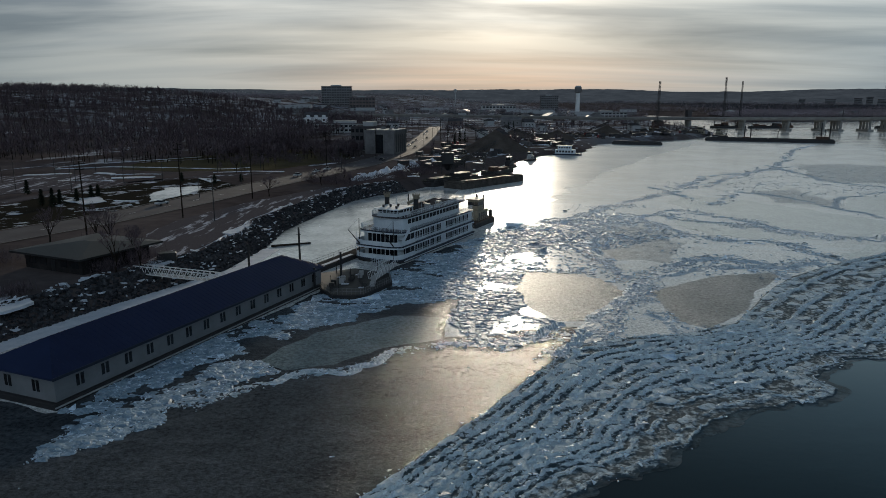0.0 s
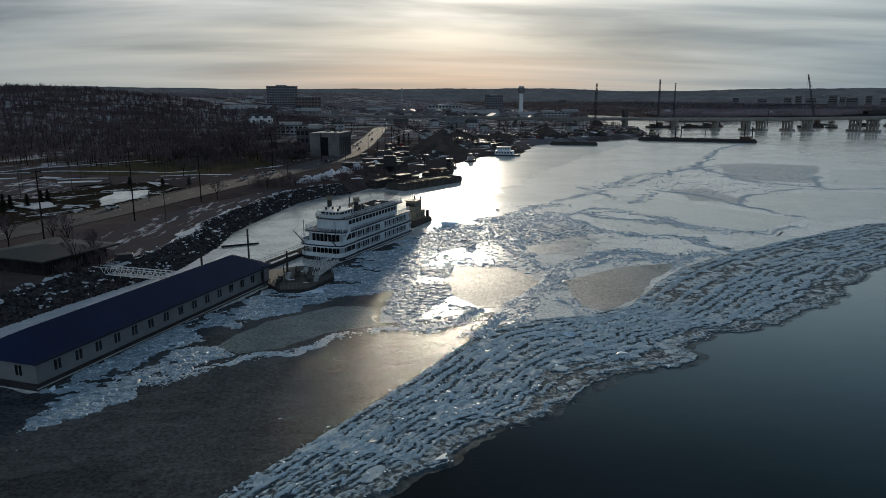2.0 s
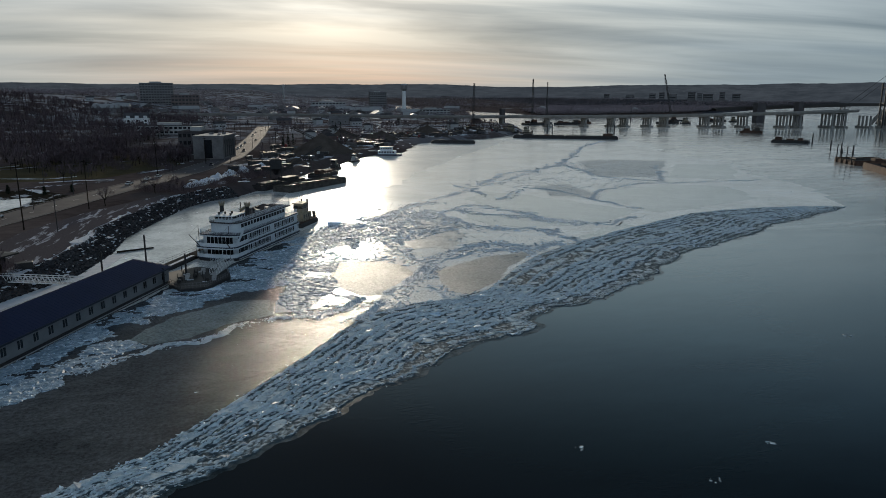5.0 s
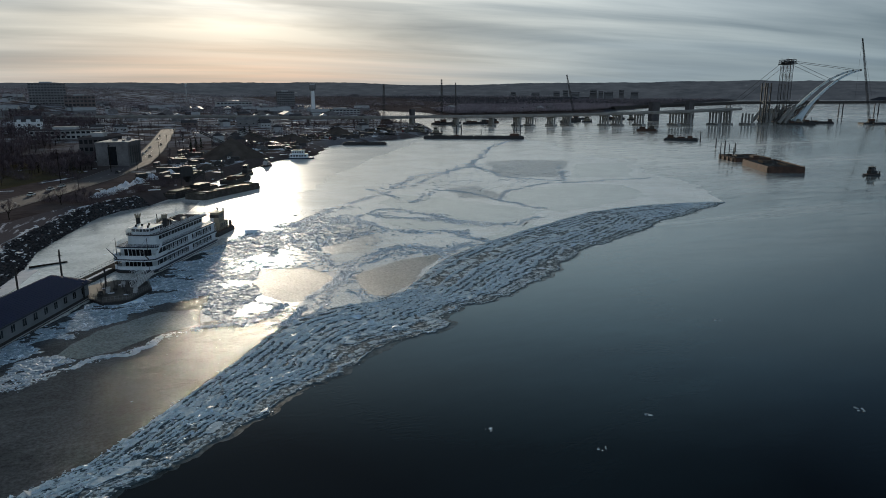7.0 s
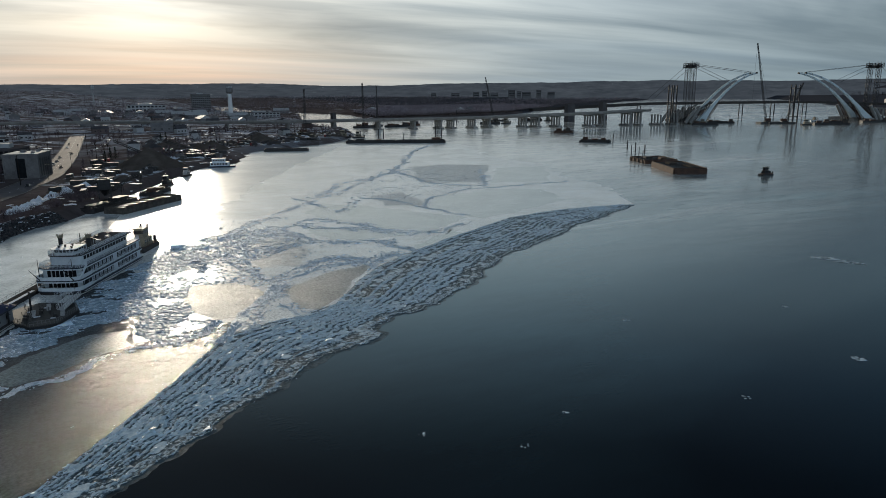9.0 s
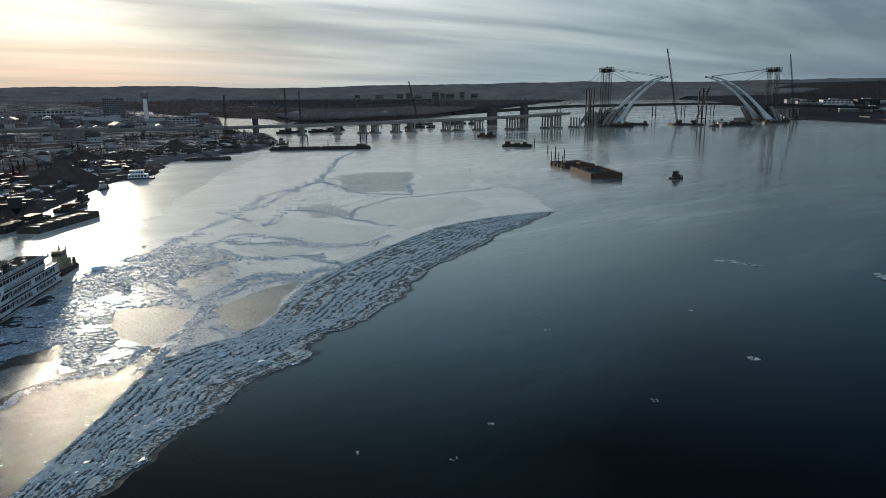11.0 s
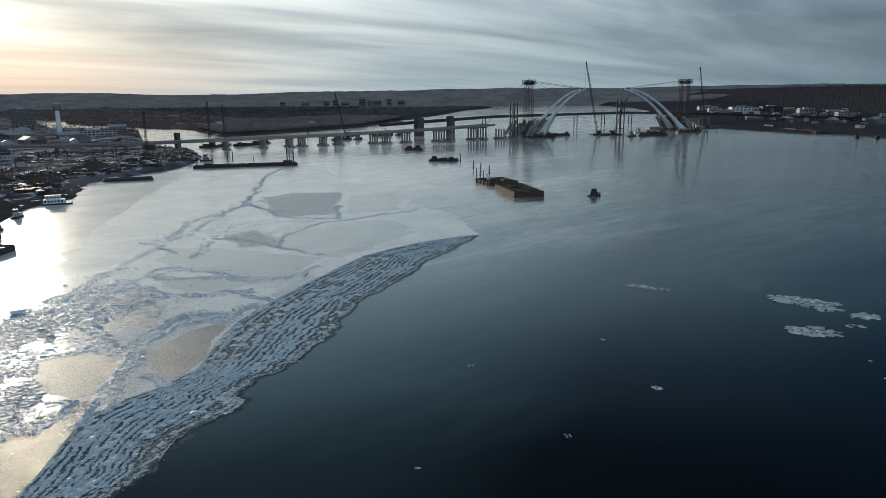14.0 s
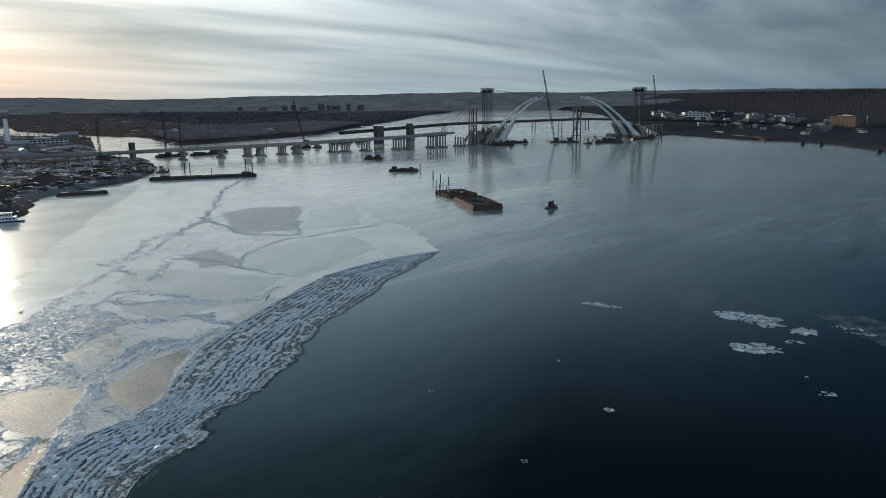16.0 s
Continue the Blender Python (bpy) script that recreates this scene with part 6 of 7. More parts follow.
patch("meadow", [(-135, 170), (-112, 158), (-96, 186), (-86, 218), (-76, 256), (-96, 280), (-118, 262), (-130, 220)], 3.49, BANK, "brown verge with patches of snow beside the road", "verge", 1.0)
patch("frozen_pond", [(-98, 226), (-99, 246), (-88, 250), (-84, 229), (-91, 212)], 3.62, SNOWICE, "small frozen pond covered in pale ice", "pond", 1.2)
for i, o in enumerate(([(-71, 96), (-70, 101), (-66, 107), (-64, 103), (-67, 96)], [(-99, 278), (-87, 271), (-89, 263)], [(-57, 127), (-56, 131), (-53, 131), (-54, 127)], [(-176, 290), (-160, 297), (-160, 294), (-175, 287)], [(-150, 300), (-140, 296), (-141, 292), (-150, 296)], [(-120, 214), (-108, 206), (-104, 212), (-112, 222)], [(-52, 160), (-49, 172), (-47, 172), (-49, 158)], [(-135, 280), (-118, 284), (-118, 280), (-134, 276)], [(-196, 262), (-186, 252), (-183, 255), (-192, 266)])):
    patch("snow_patch", o, 3.58, SNOW, "low drift of old white snow", "snow", 0.9, 0.18, 60 + i)
for line, wd in (([(-200, 306), (-189, 334), (-153, 350), (-118, 378), (-80, 400)], 4.0), ([(-190, 268), (-150, 262), (-122, 262), (-100, 284), (-70, 300)], 5.0), ([(-136, 209), (-131, 228), (-122, 255), (-112, 276)], 6.0)):
    tagged(new("path", raw("path", *ribbon(line, wd, 3.63), LOTSNOW)), "pale icy path across the park", "path", kind="structure")
for off in (-7.9, 7.9):
    vs, fs = ribbon(ROAD, 0.5, 3.60)
    p, _ = along(ROAD, 140)
    g = np.gradient(p, axis=0)
    g /= np.hypot(*g.T)[:, None]
    q = p + np.stack([-g[:, 1], g[:, 0]], -1) * off
    tagged(new("kerb", raw("kerb", *ribbon([tuple(v) for v in q], 0.5, 3.72), CONCRETE)), "pale concrete kerb along the road", "kerb", kind="structure")
p, u = along(ROAD, 180)
bm = bmesh.new()
for i in range(0, 179, 3):
    d = p[i + 1] - p[i]
    box(bm, -1.5, 1.5, -0.08, 0.08, 0, 0.012, plan(p[i][0], p[i][1], 3.575, *d))
tagged(part("lane_marking", bm, PAINT), "worn dashed white lane lines on the road", "road marking", kind="structure")

# stones of the bank
STONES = []
for i in range(5):
    bm = bmesh.new()
    bmesh.ops.create_icosphere(bm, subdivisions=1, radius=0.5)
    for vv in bm.verts:
        vv.co *= 0.75 + 0.5 * random.random()
        vv.co.z *= 0.7
    STONES.append(mesh_of("stone", bm, STONE))
riprap = thing("riprap", "bank of dark broken stone above the river", "riprap", kind="structure")
line, _ = along([p for p in SOUTH if 50 < p[1] < 270], 400)
g = np.gradient(line, axis=0)
g /= np.hypot(*g.T)[:, None]
inland = np.stack([-g[:, 1], g[:, 0]], -1)
for i in range(300):
    k = int(rng.integers(20, 190))
    q = line[k] + inland[k] * rng.uniform(-0.5, 5.2)
    ob = new("stone", STONES[i % 5])
    ob.parent = riprap
    s = float(rng.uniform(0.5, 1.0))
    ob.matrix_local = pose(q[0], q[1], gz(q[0], q[1]) + 0.15, *rng.uniform(0, 360, 3)) @ Matrix.Diagonal((s, s, s, 1))
n = 7500
k = rng.integers(0, 400, n)
q = line[k] + inland[k] * rng.uniform(-1.0, 5.6, n)[:, None] + rng.normal(0, 0.4, (n, 2))
s = rng.uniform(0.28, 0.72, n)
me = shards("stones", np.c_[q, height(q[:, 0], q[:, 1]) + 0.12], np.stack([s, s * 0.8, s * 0.6], -1), 0.6, STONE)
tagged(new("stones", me), "", kind="stuff").parent = riprap
n = 420
k = rng.integers(0, 400, n)
q = line[k] + inland[k] * rng.uniform(0, 8, n)[:, None]
s = rng.lognormal(-0.45, 0.5, n)
tagged(new("snow_bits", shards("snow_bits", np.c_[q, height(q[:, 0], q[:, 1]) + 0.25], np.stack([s, s * 0.6, 0.2 + 0 * s], -1), 0.15, SNOW)), "small remnants of snow among the stones", "snow", kind="stuff")
# remnants of snow about the town
x, y, z = scatter(4200, -420, 330, 280, 1150, lambda x, y: dry(x, y) & (lumps(x, y, 60, 44) > 0.45) & ((x > -100) | (y > 900)))
s = rng.lognormal(1.0, 0.6, len(x))
tagged(new("snow_bits", shards("snow_bits", np.stack([x, y, z + 0.05], -1), np.stack([s, s * 0.5, 0.25 + 0 * s], -1), 0.02, SNOW)), "thin remnants of snow across yards and verges", "snow", kind="stuff")

# low building on the bank
low_b = thing("pavilion", "low pale building with dark overhanging flat roof", "building", plan(-80, 126.5, 3.5, 0.91, -0.42))
part("wall", boxed(0.8, 16.2, 0.8, 16, 0, 3.0), TARRED, low_b)
part("roof", hip_roof(bmesh.new(), -1, 18, -1, 18, 3.35, 4.3, 8.5, 0.35), BLACK, low_b)
for x in (2.0, 5.0, 10.5, 13.5):
    part("window", boxed(x, x + 1.8, 0.74, 0.82, 1.0, 2.4), GLASS, low_b)
part("door", boxed(8.0, 9.1, 0.73, 0.82, 0.0, 2.1), BLACK, low_b)

# gangway from the bank to the floating hall
gang = thing("gangway", "white steel truss gangway from the bank to the hall", "gangway", plan(-57.7, 126, 2.6, 14.6, -5.6))
part("walkway", boxed(0, 19.6, -0.8, 0.8, 0, 0.15), DULL, gang)
for y in (-0.8, 0.8):
    bm = rodded((0, y, 1.5), (19.6, y, 1.5), 0.1, n=6)
    rod(bm, (0, y, 0.1), (19.6, y, 0.1), 0.1, n=6)
    for i in range(15):
        x = i * 19.6 / 15
        rod(bm, (x, y, 0.1), (x + 0.66, y, 1.5), 0.07, n=4)
        rod(bm, (x + 0.66, y, 1.5), (x + 1.32, y, 0.1), 0.07, n=4)
    part("truss", bm, PAINT, gang)
shed = thing("bin", "black steel bin on the bank", "bin", pose(-54.5, 132.5, 3.3, 0, 0, 20))
part("body", boxed(-1.8, 1.8, -1, 1, 0, 1.8, bevel=0.08), BLACK, shed)

# landing stage between hall and boat
dock = thing("landing_stage", "dark floating landing stage with pale railings", "dock")
part("float", prism(bmesh.new(), [(-22.5, 121.5), (-19.5, 116.8), (-14, 117.2), (-9.6, 126), (-10.5, 133), (-18, 137), (-24.5, 133)], -0.4, 0.7), HULL, dock)
part("decking", prism(bmesh.new(), [(-22.3, 121.7), (-19.4, 117), (-14.1, 117.4), (-9.8, 126), (-10.7, 132.8), (-18, 136.8), (-24.3, 133)], 0.7, 0.8), STEEL, dock)
part("railing", railing([(-19.4, 117.1), (-14.1, 117.5), (-9.9, 126), (-10.8, 132.7)], 0.8, 1.1, 0.8), GREYWALL, dock)
part("railing", railing([(-22.2, 121.6), (-19.4, 117.1)], 0.8, 1.15, 0.7), STEEL, dock)
for x, y, sx, sy in ((-19, 124, 1.4, 0.8), (-15.5, 121.5, 1.0, 0.7), (-20.5, 129, 1.6, 0.7), (-17.2, 131, 1.1, 0.6)):
    part("snow_cover", boxed(x, x + sx, y, y + sy, 0.8, 0.9, bevel=0.04), SNOW, dock)
dock_rng = random.Random(11)
for i in range(16):
    x, y = dock_rng.uniform(-21.5, -13), dock_rng.uniform(120.5, 133)
    part("stanchion", rodded((x, y, 0.8), (x, y, 0.8 + dock_rng.uniform(0.9, 2.2)), 0.06, n=5), STEEL, dock)
part("ramp", boxed(0, 8.5, -0.9, 0.9, 0, 0.12, pose(-13.5, 127.5, 0.85, 0, -9, 63)), DULL, dock, "white boarding ramp")
for y in (-0.9, 0.9):
    bm = bmesh.new()
    for i in range(8):
        rod(bm, (i * 1.06, y, 0.1), (i * 1.06, y, 1.3), 0.05, n=4)
        rod(bm, (i * 1.06, y, 0.1), (i * 1.06 + 1.06, y, 1.3), 0.04, n=4)
    rod(bm, (0, y, 1.3), (8.5, y, 1.3), 0.06, n=4)
    ob = part("ramp_truss", bm, PAINT, dock)
    ob.matrix_local = pose(-13.5, 127.5, 0.85, 0, -9, 63)
for i in range(12):
    x, y = -21 + (i % 6) * 1.5, 122.5 + (i % 5) * 2.1
    part("crate", boxed(x, x + 0.9, y, y + 0.7, 0.8, 1.5 + 0.2 * (i % 2), bevel=0.05), (STEEL, DULL)[i % 2], dock)
walkw = thing("pontoon_walkway", "long dark pontoon walkway behind the riverboat", "walkway", plan(-26.5, 136.5, 0, 0.40, 0.917))
part("pontoon", boxed(0, 46, -1.6, 1.6, -0.3, 0.9, bevel=0.08), HULL, walkw)
part("decking", boxed(0, 46, -1.5, 1.5, 0.9, 1.0), WOODDECK, walkw)
part("railing", railing([(0, 1.5), (46, 1.5)], 1.0, 1.0, 2.0), STEEL, walkw)
part("snow_cover", boxed(1, 14, -1.2, -0.3, 1.0, 1.08, bevel=0.03), SNOW, walkw)
for x, y, top in ((-31.3, 146.8, 7.5), (-19.5, 127.8, 6.2), (-38.5, 133.0, 6.5), (-23.6, 122.5, 4.4)):
    pl = thing("mooring_pole", "dark round mooring pole with a cross bar", "pole", pose(x, y, -1), "mooring poles")
    part("shaft", rodded((0, 0, 0), (0, 0, top + 1), 0.24, 0.2, n=10), BLACK, pl)
    part("cross_bar", rodded((-0.5, 0, top - 0.6), (0.5, 0, top - 0.6), 0.06, n=6), BLACK, pl)
log_ = tagged(part("drift_boom", rodded((-41, 161, 0.25), (-32.4, 165, 0.25), 0.35, 0.2, n=8), BARK), "dark drifting log frozen in the slough", "log")

# poles, lamps, cars
def light_pole(x, y, h):
    b = thing("light_pole", "slim dark parking lot light pole", "light pole", pose(x, y, 3.5), "light poles")
    part("shaft", rodded((0, 0, 0), (0, 0, h), 0.14, 0.09, n=8), STEEL, b)
    part("arm", rodded((-0.9, 0, h), (0.9, 0, h), 0.06, n=6), STEEL, b)
    for s in (-0.9, 0.9):
        part("lamp_head", boxed(s - 0.3, s + 0.3, -0.16, 0.16, h - 0.1, h + 0.06), STEEL, b)


def utility_pole(x, y, h, turn=60):
    b = thing("utility_pole", "tall dark wooden utility pole with crossarm", "utility pole", pose(x, y, 3.4, 0, 0, turn), "utility poles")
    part("shaft", rodded((0, 0, 0), (0, 0, h), 0.2, 0.13, n=8), BARK, b)
    for z in (h - 0.6, h - 1.8):
        part("crossarm", boxed(-1.3, 1.3, -0.08, 0.08, z, z + 0.16), BARK, b)
    for s in (-1.1, 0.0, 1.1):
        part("insulator", rodded((s, 0, h - 0.44), (s, 0, h - 0.2), 0.07, n=6), STEEL, b)


for x, y, h in ((-70, 183, 20), (-61, 219, 17), (-53, 315, 17), (-79, 150, 18), (-36, 372, 16), (-30, 440, 16), (-27, 520, 16), (3, 480, 15), (-2, 560, 15)):
    utility_pole(x, y, h)
for x, y, h in ((-59.5, 177, 11), (-117, 252, 10), (-147, 236, 11), (-124, 229, 10), (-152, 302, 11), (-110, 270, 9), (-168, 262, 10), (-160, 284, 10), (-140, 262, 10), (-79, 222, 7), (-176, 246, 10), (-98, 300, 9), (-84, 318, 9), (-190, 276, 10), (-130, 290, 10)):
    light_pole(x, y, h)


lamps, _ = along([p for p in ROAD if p[1] > 250], 16)
for i, (x, y) in enumerate(lamps[:15]):
    light_pole(float(x) + (9.5 if i % 2 else -9.5), float(y), 10)


def car(x, y, turn, k):
    b = thing("car", ("white parked car", "black car", "silver grey car", "dark red car")[k] + " on the riverside road", "car", pose(x, y, 3.58, 0, 0, turn), "cars")
    part("body", boxed(-2.2, 2.2, -0.9, 0.9, 0.35, 0.95, bevel=0.15), CARPAINT[k], b)
    part("cabin", boxed(-1.2, 1.0, -0.78, 0.78, 0.95, 1.5, bevel=0.2), GLASS, b)
    part("roof", boxed(-0.9, 0.7, -0.7, 0.7, 1.48, 1.54, bevel=0.02), CARPAINT[k], b)
    for sx in (-1.4, 1.4):
        for sy in (-0.85, 0.85):
            part("wheel", rodded((sx, sy - 0.1, 0.33), (sx, sy + 0.1, 0.33), 0.33, n=10), BLACK, b)


for x, y, k in ((-77, 204, 0), (-61.7, 285, 0), (-49, 310, 0), (-33, 360, 1), (-26, 405, 2), (-20, 459, 1), (-17, 536, 2), (-53, 300, 0), (-22, 480, 0), (-18, 570, 1), (-14, 640, 0), (-12, 690, 2), (-19, 505, 2)):
    q, _ = along(ROAD, 300)
    i = int(np.argmin(np.hypot(q[:, 0] - x, q[:, 1] - y)))
    d = q[min(i + 1, 299)] - q[i - 1]
    car(q[i][0] + (3.5 if k % 2 else -3.5) * 0.9, q[i][1], math.degrees(math.atan2(d[1], d[0])), k)


# ---- single trees ----
def bare_tree(x, y, h, seed, spread=0.55, label="bare winter tree with fine spreading twigs", z=3.4):
    r = random.Random(seed)
    trunk, twigs = bmesh.new(), bmesh.new()

    def grow(p, d, ln, rad, depth):
        e = p + d * ln
        rod(trunk if depth < 3 else twigs, p, e, rad, rad * 0.65, n=6 if depth < 2 else 3)
        if depth == 6:
            return
        for _ in range(r.choice((2, 3, 3)) if depth else 4):
            t = (d + Vector((r.uniform(-1, 1), r.uniform(-1, 1), r.uniform(-0.35, 0.7))) * spread).normalized()
            grow(p + d * ln * r.uniform(0.6, 1.0), t, ln * r.uniform(0.6, 0.82), max(rad * 0.55, 0.02), depth + 1)

    grow(Vector((0, 0, 0)), Vector((r.uniform(-0.08, 0.08), r.uniform(-0.08, 0.08), 1)).normalized(), h * 0.3, h * 0.022, 0)
    b = thing("tree", label, "tree", pose(x, y, z, 0, 0, r.uniform(0, 360)), "bare trees")
    part("trunk", trunk, BARK, b)
    part("crown", twigs, TWIG, b)
    return b


T = [bare_tree(-60, 122.5, 10, 1), bare_tree(-70, 142, 11, 2), bare_tree(-57, 224.5, 9, 3, 0.7, "round bushy bare tree beside the parking lot")]
for i, (x, y, s) in enumerate(((-60, 131, 0.85), (-76, 148, 0.9), (-64, 140, 0.8), (-57, 126, 0.7), (-85, 146, 0.9), (-34, 252, 0.75), (-40, 258, 0.8), (-45, 254, 0.75), (-38, 264, 0.8), (-50, 262, 0.6), (-90, 300, 0.9), (-60, 372, 1.0), (-56, 392, 1.0), (-72, 380, 1.1), (-84, 398, 1.1), (-50, 360, 0.8), (-100, 410, 1.1), (-20, 300, 0.5), (-115, 392, 1.0), (-28, 430, 0.9), (8, 520, 0.9), (10, 560, 1.0), (14, 600, 1.0), (5, 640, 1.1))):
    copy_thing(T[i % 3], pose(x, y, 3.4, 0, 0, i * 67) @ Matrix.Diagonal((s, s, s, 1)))


def evergreen(x, y, h, seed):
    r = random.Random(seed)
    b = thing("evergreen", "small dark conical evergreen tree", "tree", pose(x, y, 3.4), "evergreens")
    part("trunk", rodded((0, 0, 0), (0, 0, h * 0.9), 0.12, 0.04, n=6), BARK, b)
    bm = bmesh.new()
    for k in range(420):
        t = r.random() ** 0.8
        a, rad = r.uniform(0, 6.28), (1 - t) * h * 0.27 + 0.08
        c = Vector((math.cos(a) * rad * r.uniform(0.3, 1), math.sin(a) * rad * r.uniform(0.3, 1), 0.3 + t * h * 0.95))
        d = Vector((math.cos(a), math.sin(a), -0.35)) * r.uniform(0.4, 0.9)
        sd = Vector((-math.sin(a), math.cos(a), 0)) * r.uniform(0.15, 0.3)
        vs = [bm.verts.new(q) for q in (c - d * 0.5 + sd, c - d * 0.5 - sd, c + d)]
        bm.faces.new(vs)
    part("foliage", bm, PINE, b)


for i, (x, y, h) in enumerate(((-139, 229, 5), (-119.5, 203.5, 5), (-116, 203, 5.5), (-116, 207, 4.5), (-114, 213, 4), (-114, 222, 4), (-113, 224.5, 4), (-101, 266, 3.5), (-86, 259, 3.5), (-78, 266, 3), (8, 470, 9), (12, 490, 10), (16, 510, 9), (60, 640, 12), (66, 655, 12))):
    evergreen(x, y, h, i)


# ---- gravel yard along the shore ----
def snow_heap(x, y, L, W, h, seed, label="lumpy blue-white mound of ploughed snow"):
    bm = bmesh.new()
    bmesh.ops.create_grid(bm, x_segments=16, y_segments=8, size=1)
    for vv in bm.verts:
        fall = max(0, 1 - (vv.co.x ** 2) ** 1.5) * max(0, 1 - vv.co.y ** 2)
        vv.co.z = h * fall * (0.6 + 0.8 * noise.noise((vv.co.x * 3, vv.co.y * 2, seed))) - 0.05
        vv.co.x *= L / 2
        vv.co.y *= W / 2
    ob = tagged(new("snow_mound", mesh_of("snow_mound", bm, SNOW)), label, "snow mound", "snow mounds")
    ob.matrix_world = pose(x, y, 3.5, 0, 0, 60 + seed * 7)
    return ob


for i, (x, y, L) in enumerate(((-32, 276, 14), (-28, 290, 14), (-25, 304, 13), (-20, 318, 14), (-14, 330, 12), (-6, 352, 9), (-1, 372, 8))):
    snow_heap(x, y, L, 6, 2.6, i)
silo = thing("hopper_tower", "dark steel loading hopper tower by the barges", "tower", pose(2, 300, 3.2))
part("bin", boxed(-2.8, 2.8, -2.4, 2.4, 4, 9, bevel=0.3), BLACK, silo)
part("cone", rodded((0, 0, 1.5), (0, 0, 4.2), 0.8, 2.2, n=10), BLACK, silo)
for sx in (-2.5, 2.5):
    for sy in (-2.1, 2.1):
        part("leg", boxed(sx - 0.25, sx + 0.25, sy - 0.25, sy + 0.25, 0, 4.2), STEEL, silo)
part("head_frame", lattice(bmesh.new(), (0, 0, 9), (0, 0, 14), 3, 1.5, 4, 0.15), STEEL, silo)


def conveyor(x, y, turn, L, rise):
    c = thing("conveyor", "long inclined lattice conveyor in the gravel yard", "conveyor", pose(x, y, 3.4, 0, 0, turn), "conveyors")
    part("frame", lattice(bmesh.new(), (0, 0, 1), (L, 0, rise), 1.2, 1.2, int(L / 2), 0.12), STEEL, c)
    for t in (0.35, 0.75):
        part("leg", rodded((L * t, -0.8, 0), (L * t, -0.3, 1 + (rise - 1) * t), 0.15, n=5), STEEL, c)
        part("leg", rodded((L * t, 0.8, 0), (L * t, 0.3, 1 + (rise - 1) * t), 0.15, n=5), STEEL, c)


conveyor(44, 452, 140, 38, 15)
conveyor(2, 305, 40, 30, 12)
conveyor(80, 540, 160, 34, 11)
conveyor(110, 590, 30, 40, 12)


def container(x, y, turn, m, L=9.0):
    b = thing("container", "ribbed steel container in the riverside yard", "container", pose(x, y, 3.3, 0, 0, turn), "containers")
    part("body", boxed(-L / 2, L / 2, -1.25, 1.25, 0.1, 2.7, bevel=0.05), m, b)
    for i in range(8):
        for y0 in (-1.3, 1.26):
            part("rib", boxed(-L / 2 + 0.5 + i * (L - 1) / 8, -L / 2 + 0.65 + i * (L - 1) / 8, y0, y0 + 0.05, 0.2, 2.6), m, b)


def truck(x, y, turn, k):
    b = thing("truck", "dump truck parked in the gravel yard", "truck", pose(x, y, 3.4, 0, 0, turn), "trucks")
    part("bed", boxed(-4, 1.2, -1.25, 1.25, 1.2, 2.8, bevel=0.08), (STEEL, DARKWALL)[k % 2], b)
    part("cab", boxed(1.5, 3.4, -1.2, 1.2, 0.8, 2.9, bevel=0.15), CARPAINT[k % 4], b)
    part("windscreen", boxed(3.38, 3.43, -1.0, 1.0, 1.8, 2.6), GLASS, b)
    for sx in (-3, -1.8, 2.6):
        for sy in (-1.1, 1.1):
            part("wheel", rodded((sx, sy - 0.15, 0.5), (sx, sy + 0.15, 0.5), 0.5, n=10), BLACK, b)


made = 0
for _ in range(1500):
    t = rng.random()
    k = int(rng.integers(0, 4))
    x, y = float(rng.uniform(-20, 260)), float(rng.uniform(275, 720))
    q = np.array([x]), np.array([y])
    d = distance(*q, SOUTH)[0]
    if made > 170 or inside(*q, RIVER)[0] or d > 75 or d < 9 or distance(*q, ROAD)[0] < 14 or min(math.hypot(x - a, y - b) for a, b in ((30, 438), (92, 560), (62, 590), (150, 640))) < 24:
        continue
    a = float(rng.uniform(0, 180))
    if t < 0.4:
        container(x, y, a, (STEEL, DARKWALL, DIRTYCON, STEEL)[k], float(rng.choice((6, 9, 12))))
    elif t < 0.65:
        truck(x, y, a, k)
    elif t < 0.8:
        heap(x, y, float(rng.uniform(4, 8)), float(rng.uniform(1.5, 3.5)))
    else:
        snow_heap(x, y, float(rng.uniform(6, 12)), 4, 1.2, made, "low mound of dirty snow in the yard")
    made += 1

tagged(new("yard_ground", raw("yard_ground", *ribbon([(-8, 356), (14, 405), (30, 445), (58, 488), (82, 566), (136, 624), (186, 664), (222, 712), (250, 770)], 44, 3.56, 5.0), YARD)), "gravel yard with patches of snow along the shore", "yard", kind="structure")

# houseboat at the yard
hb = thing("houseboat", "white two-deck houseboat moored at the yard shore", "boat", plan(70, 443, 0, 0.96, -0.28), "workboats")
part("hull", boxed(0, 18, 0, 6, -0.3, 1.0, bevel=0.2), TRIM, hb)
part("cabin", boxed(1.5, 14, 0.6, 5.4, 1.0, 3.6, bevel=0.08), BOATWHITE, hb)
part("upper_cabin", boxed(3, 11.5, 1.1, 4.9, 3.6, 6.0, bevel=0.08), BOATWHITE, hb)
part("roof", boxed(2.4, 12.2, 0.7, 5.3, 6.0, 6.2), DULL, hb)
for i in range(6):
    part("window", boxed(2.2 + i * 1.9, 3.4 + i * 1.9, 0.56, 0.62, 1.8, 3.0), GLASS, hb)
for i in range(5):
    part("window", boxed(3.6 + i * 1.6, 4.6 + i * 1.6, 1.06, 1.12, 4.4, 5.4), GLASS, hb)
part("railing", railing([(14, 0.3), (17.8, 0.3), (17.8, 5.7)], 1.0), BOATWHITE, hb)


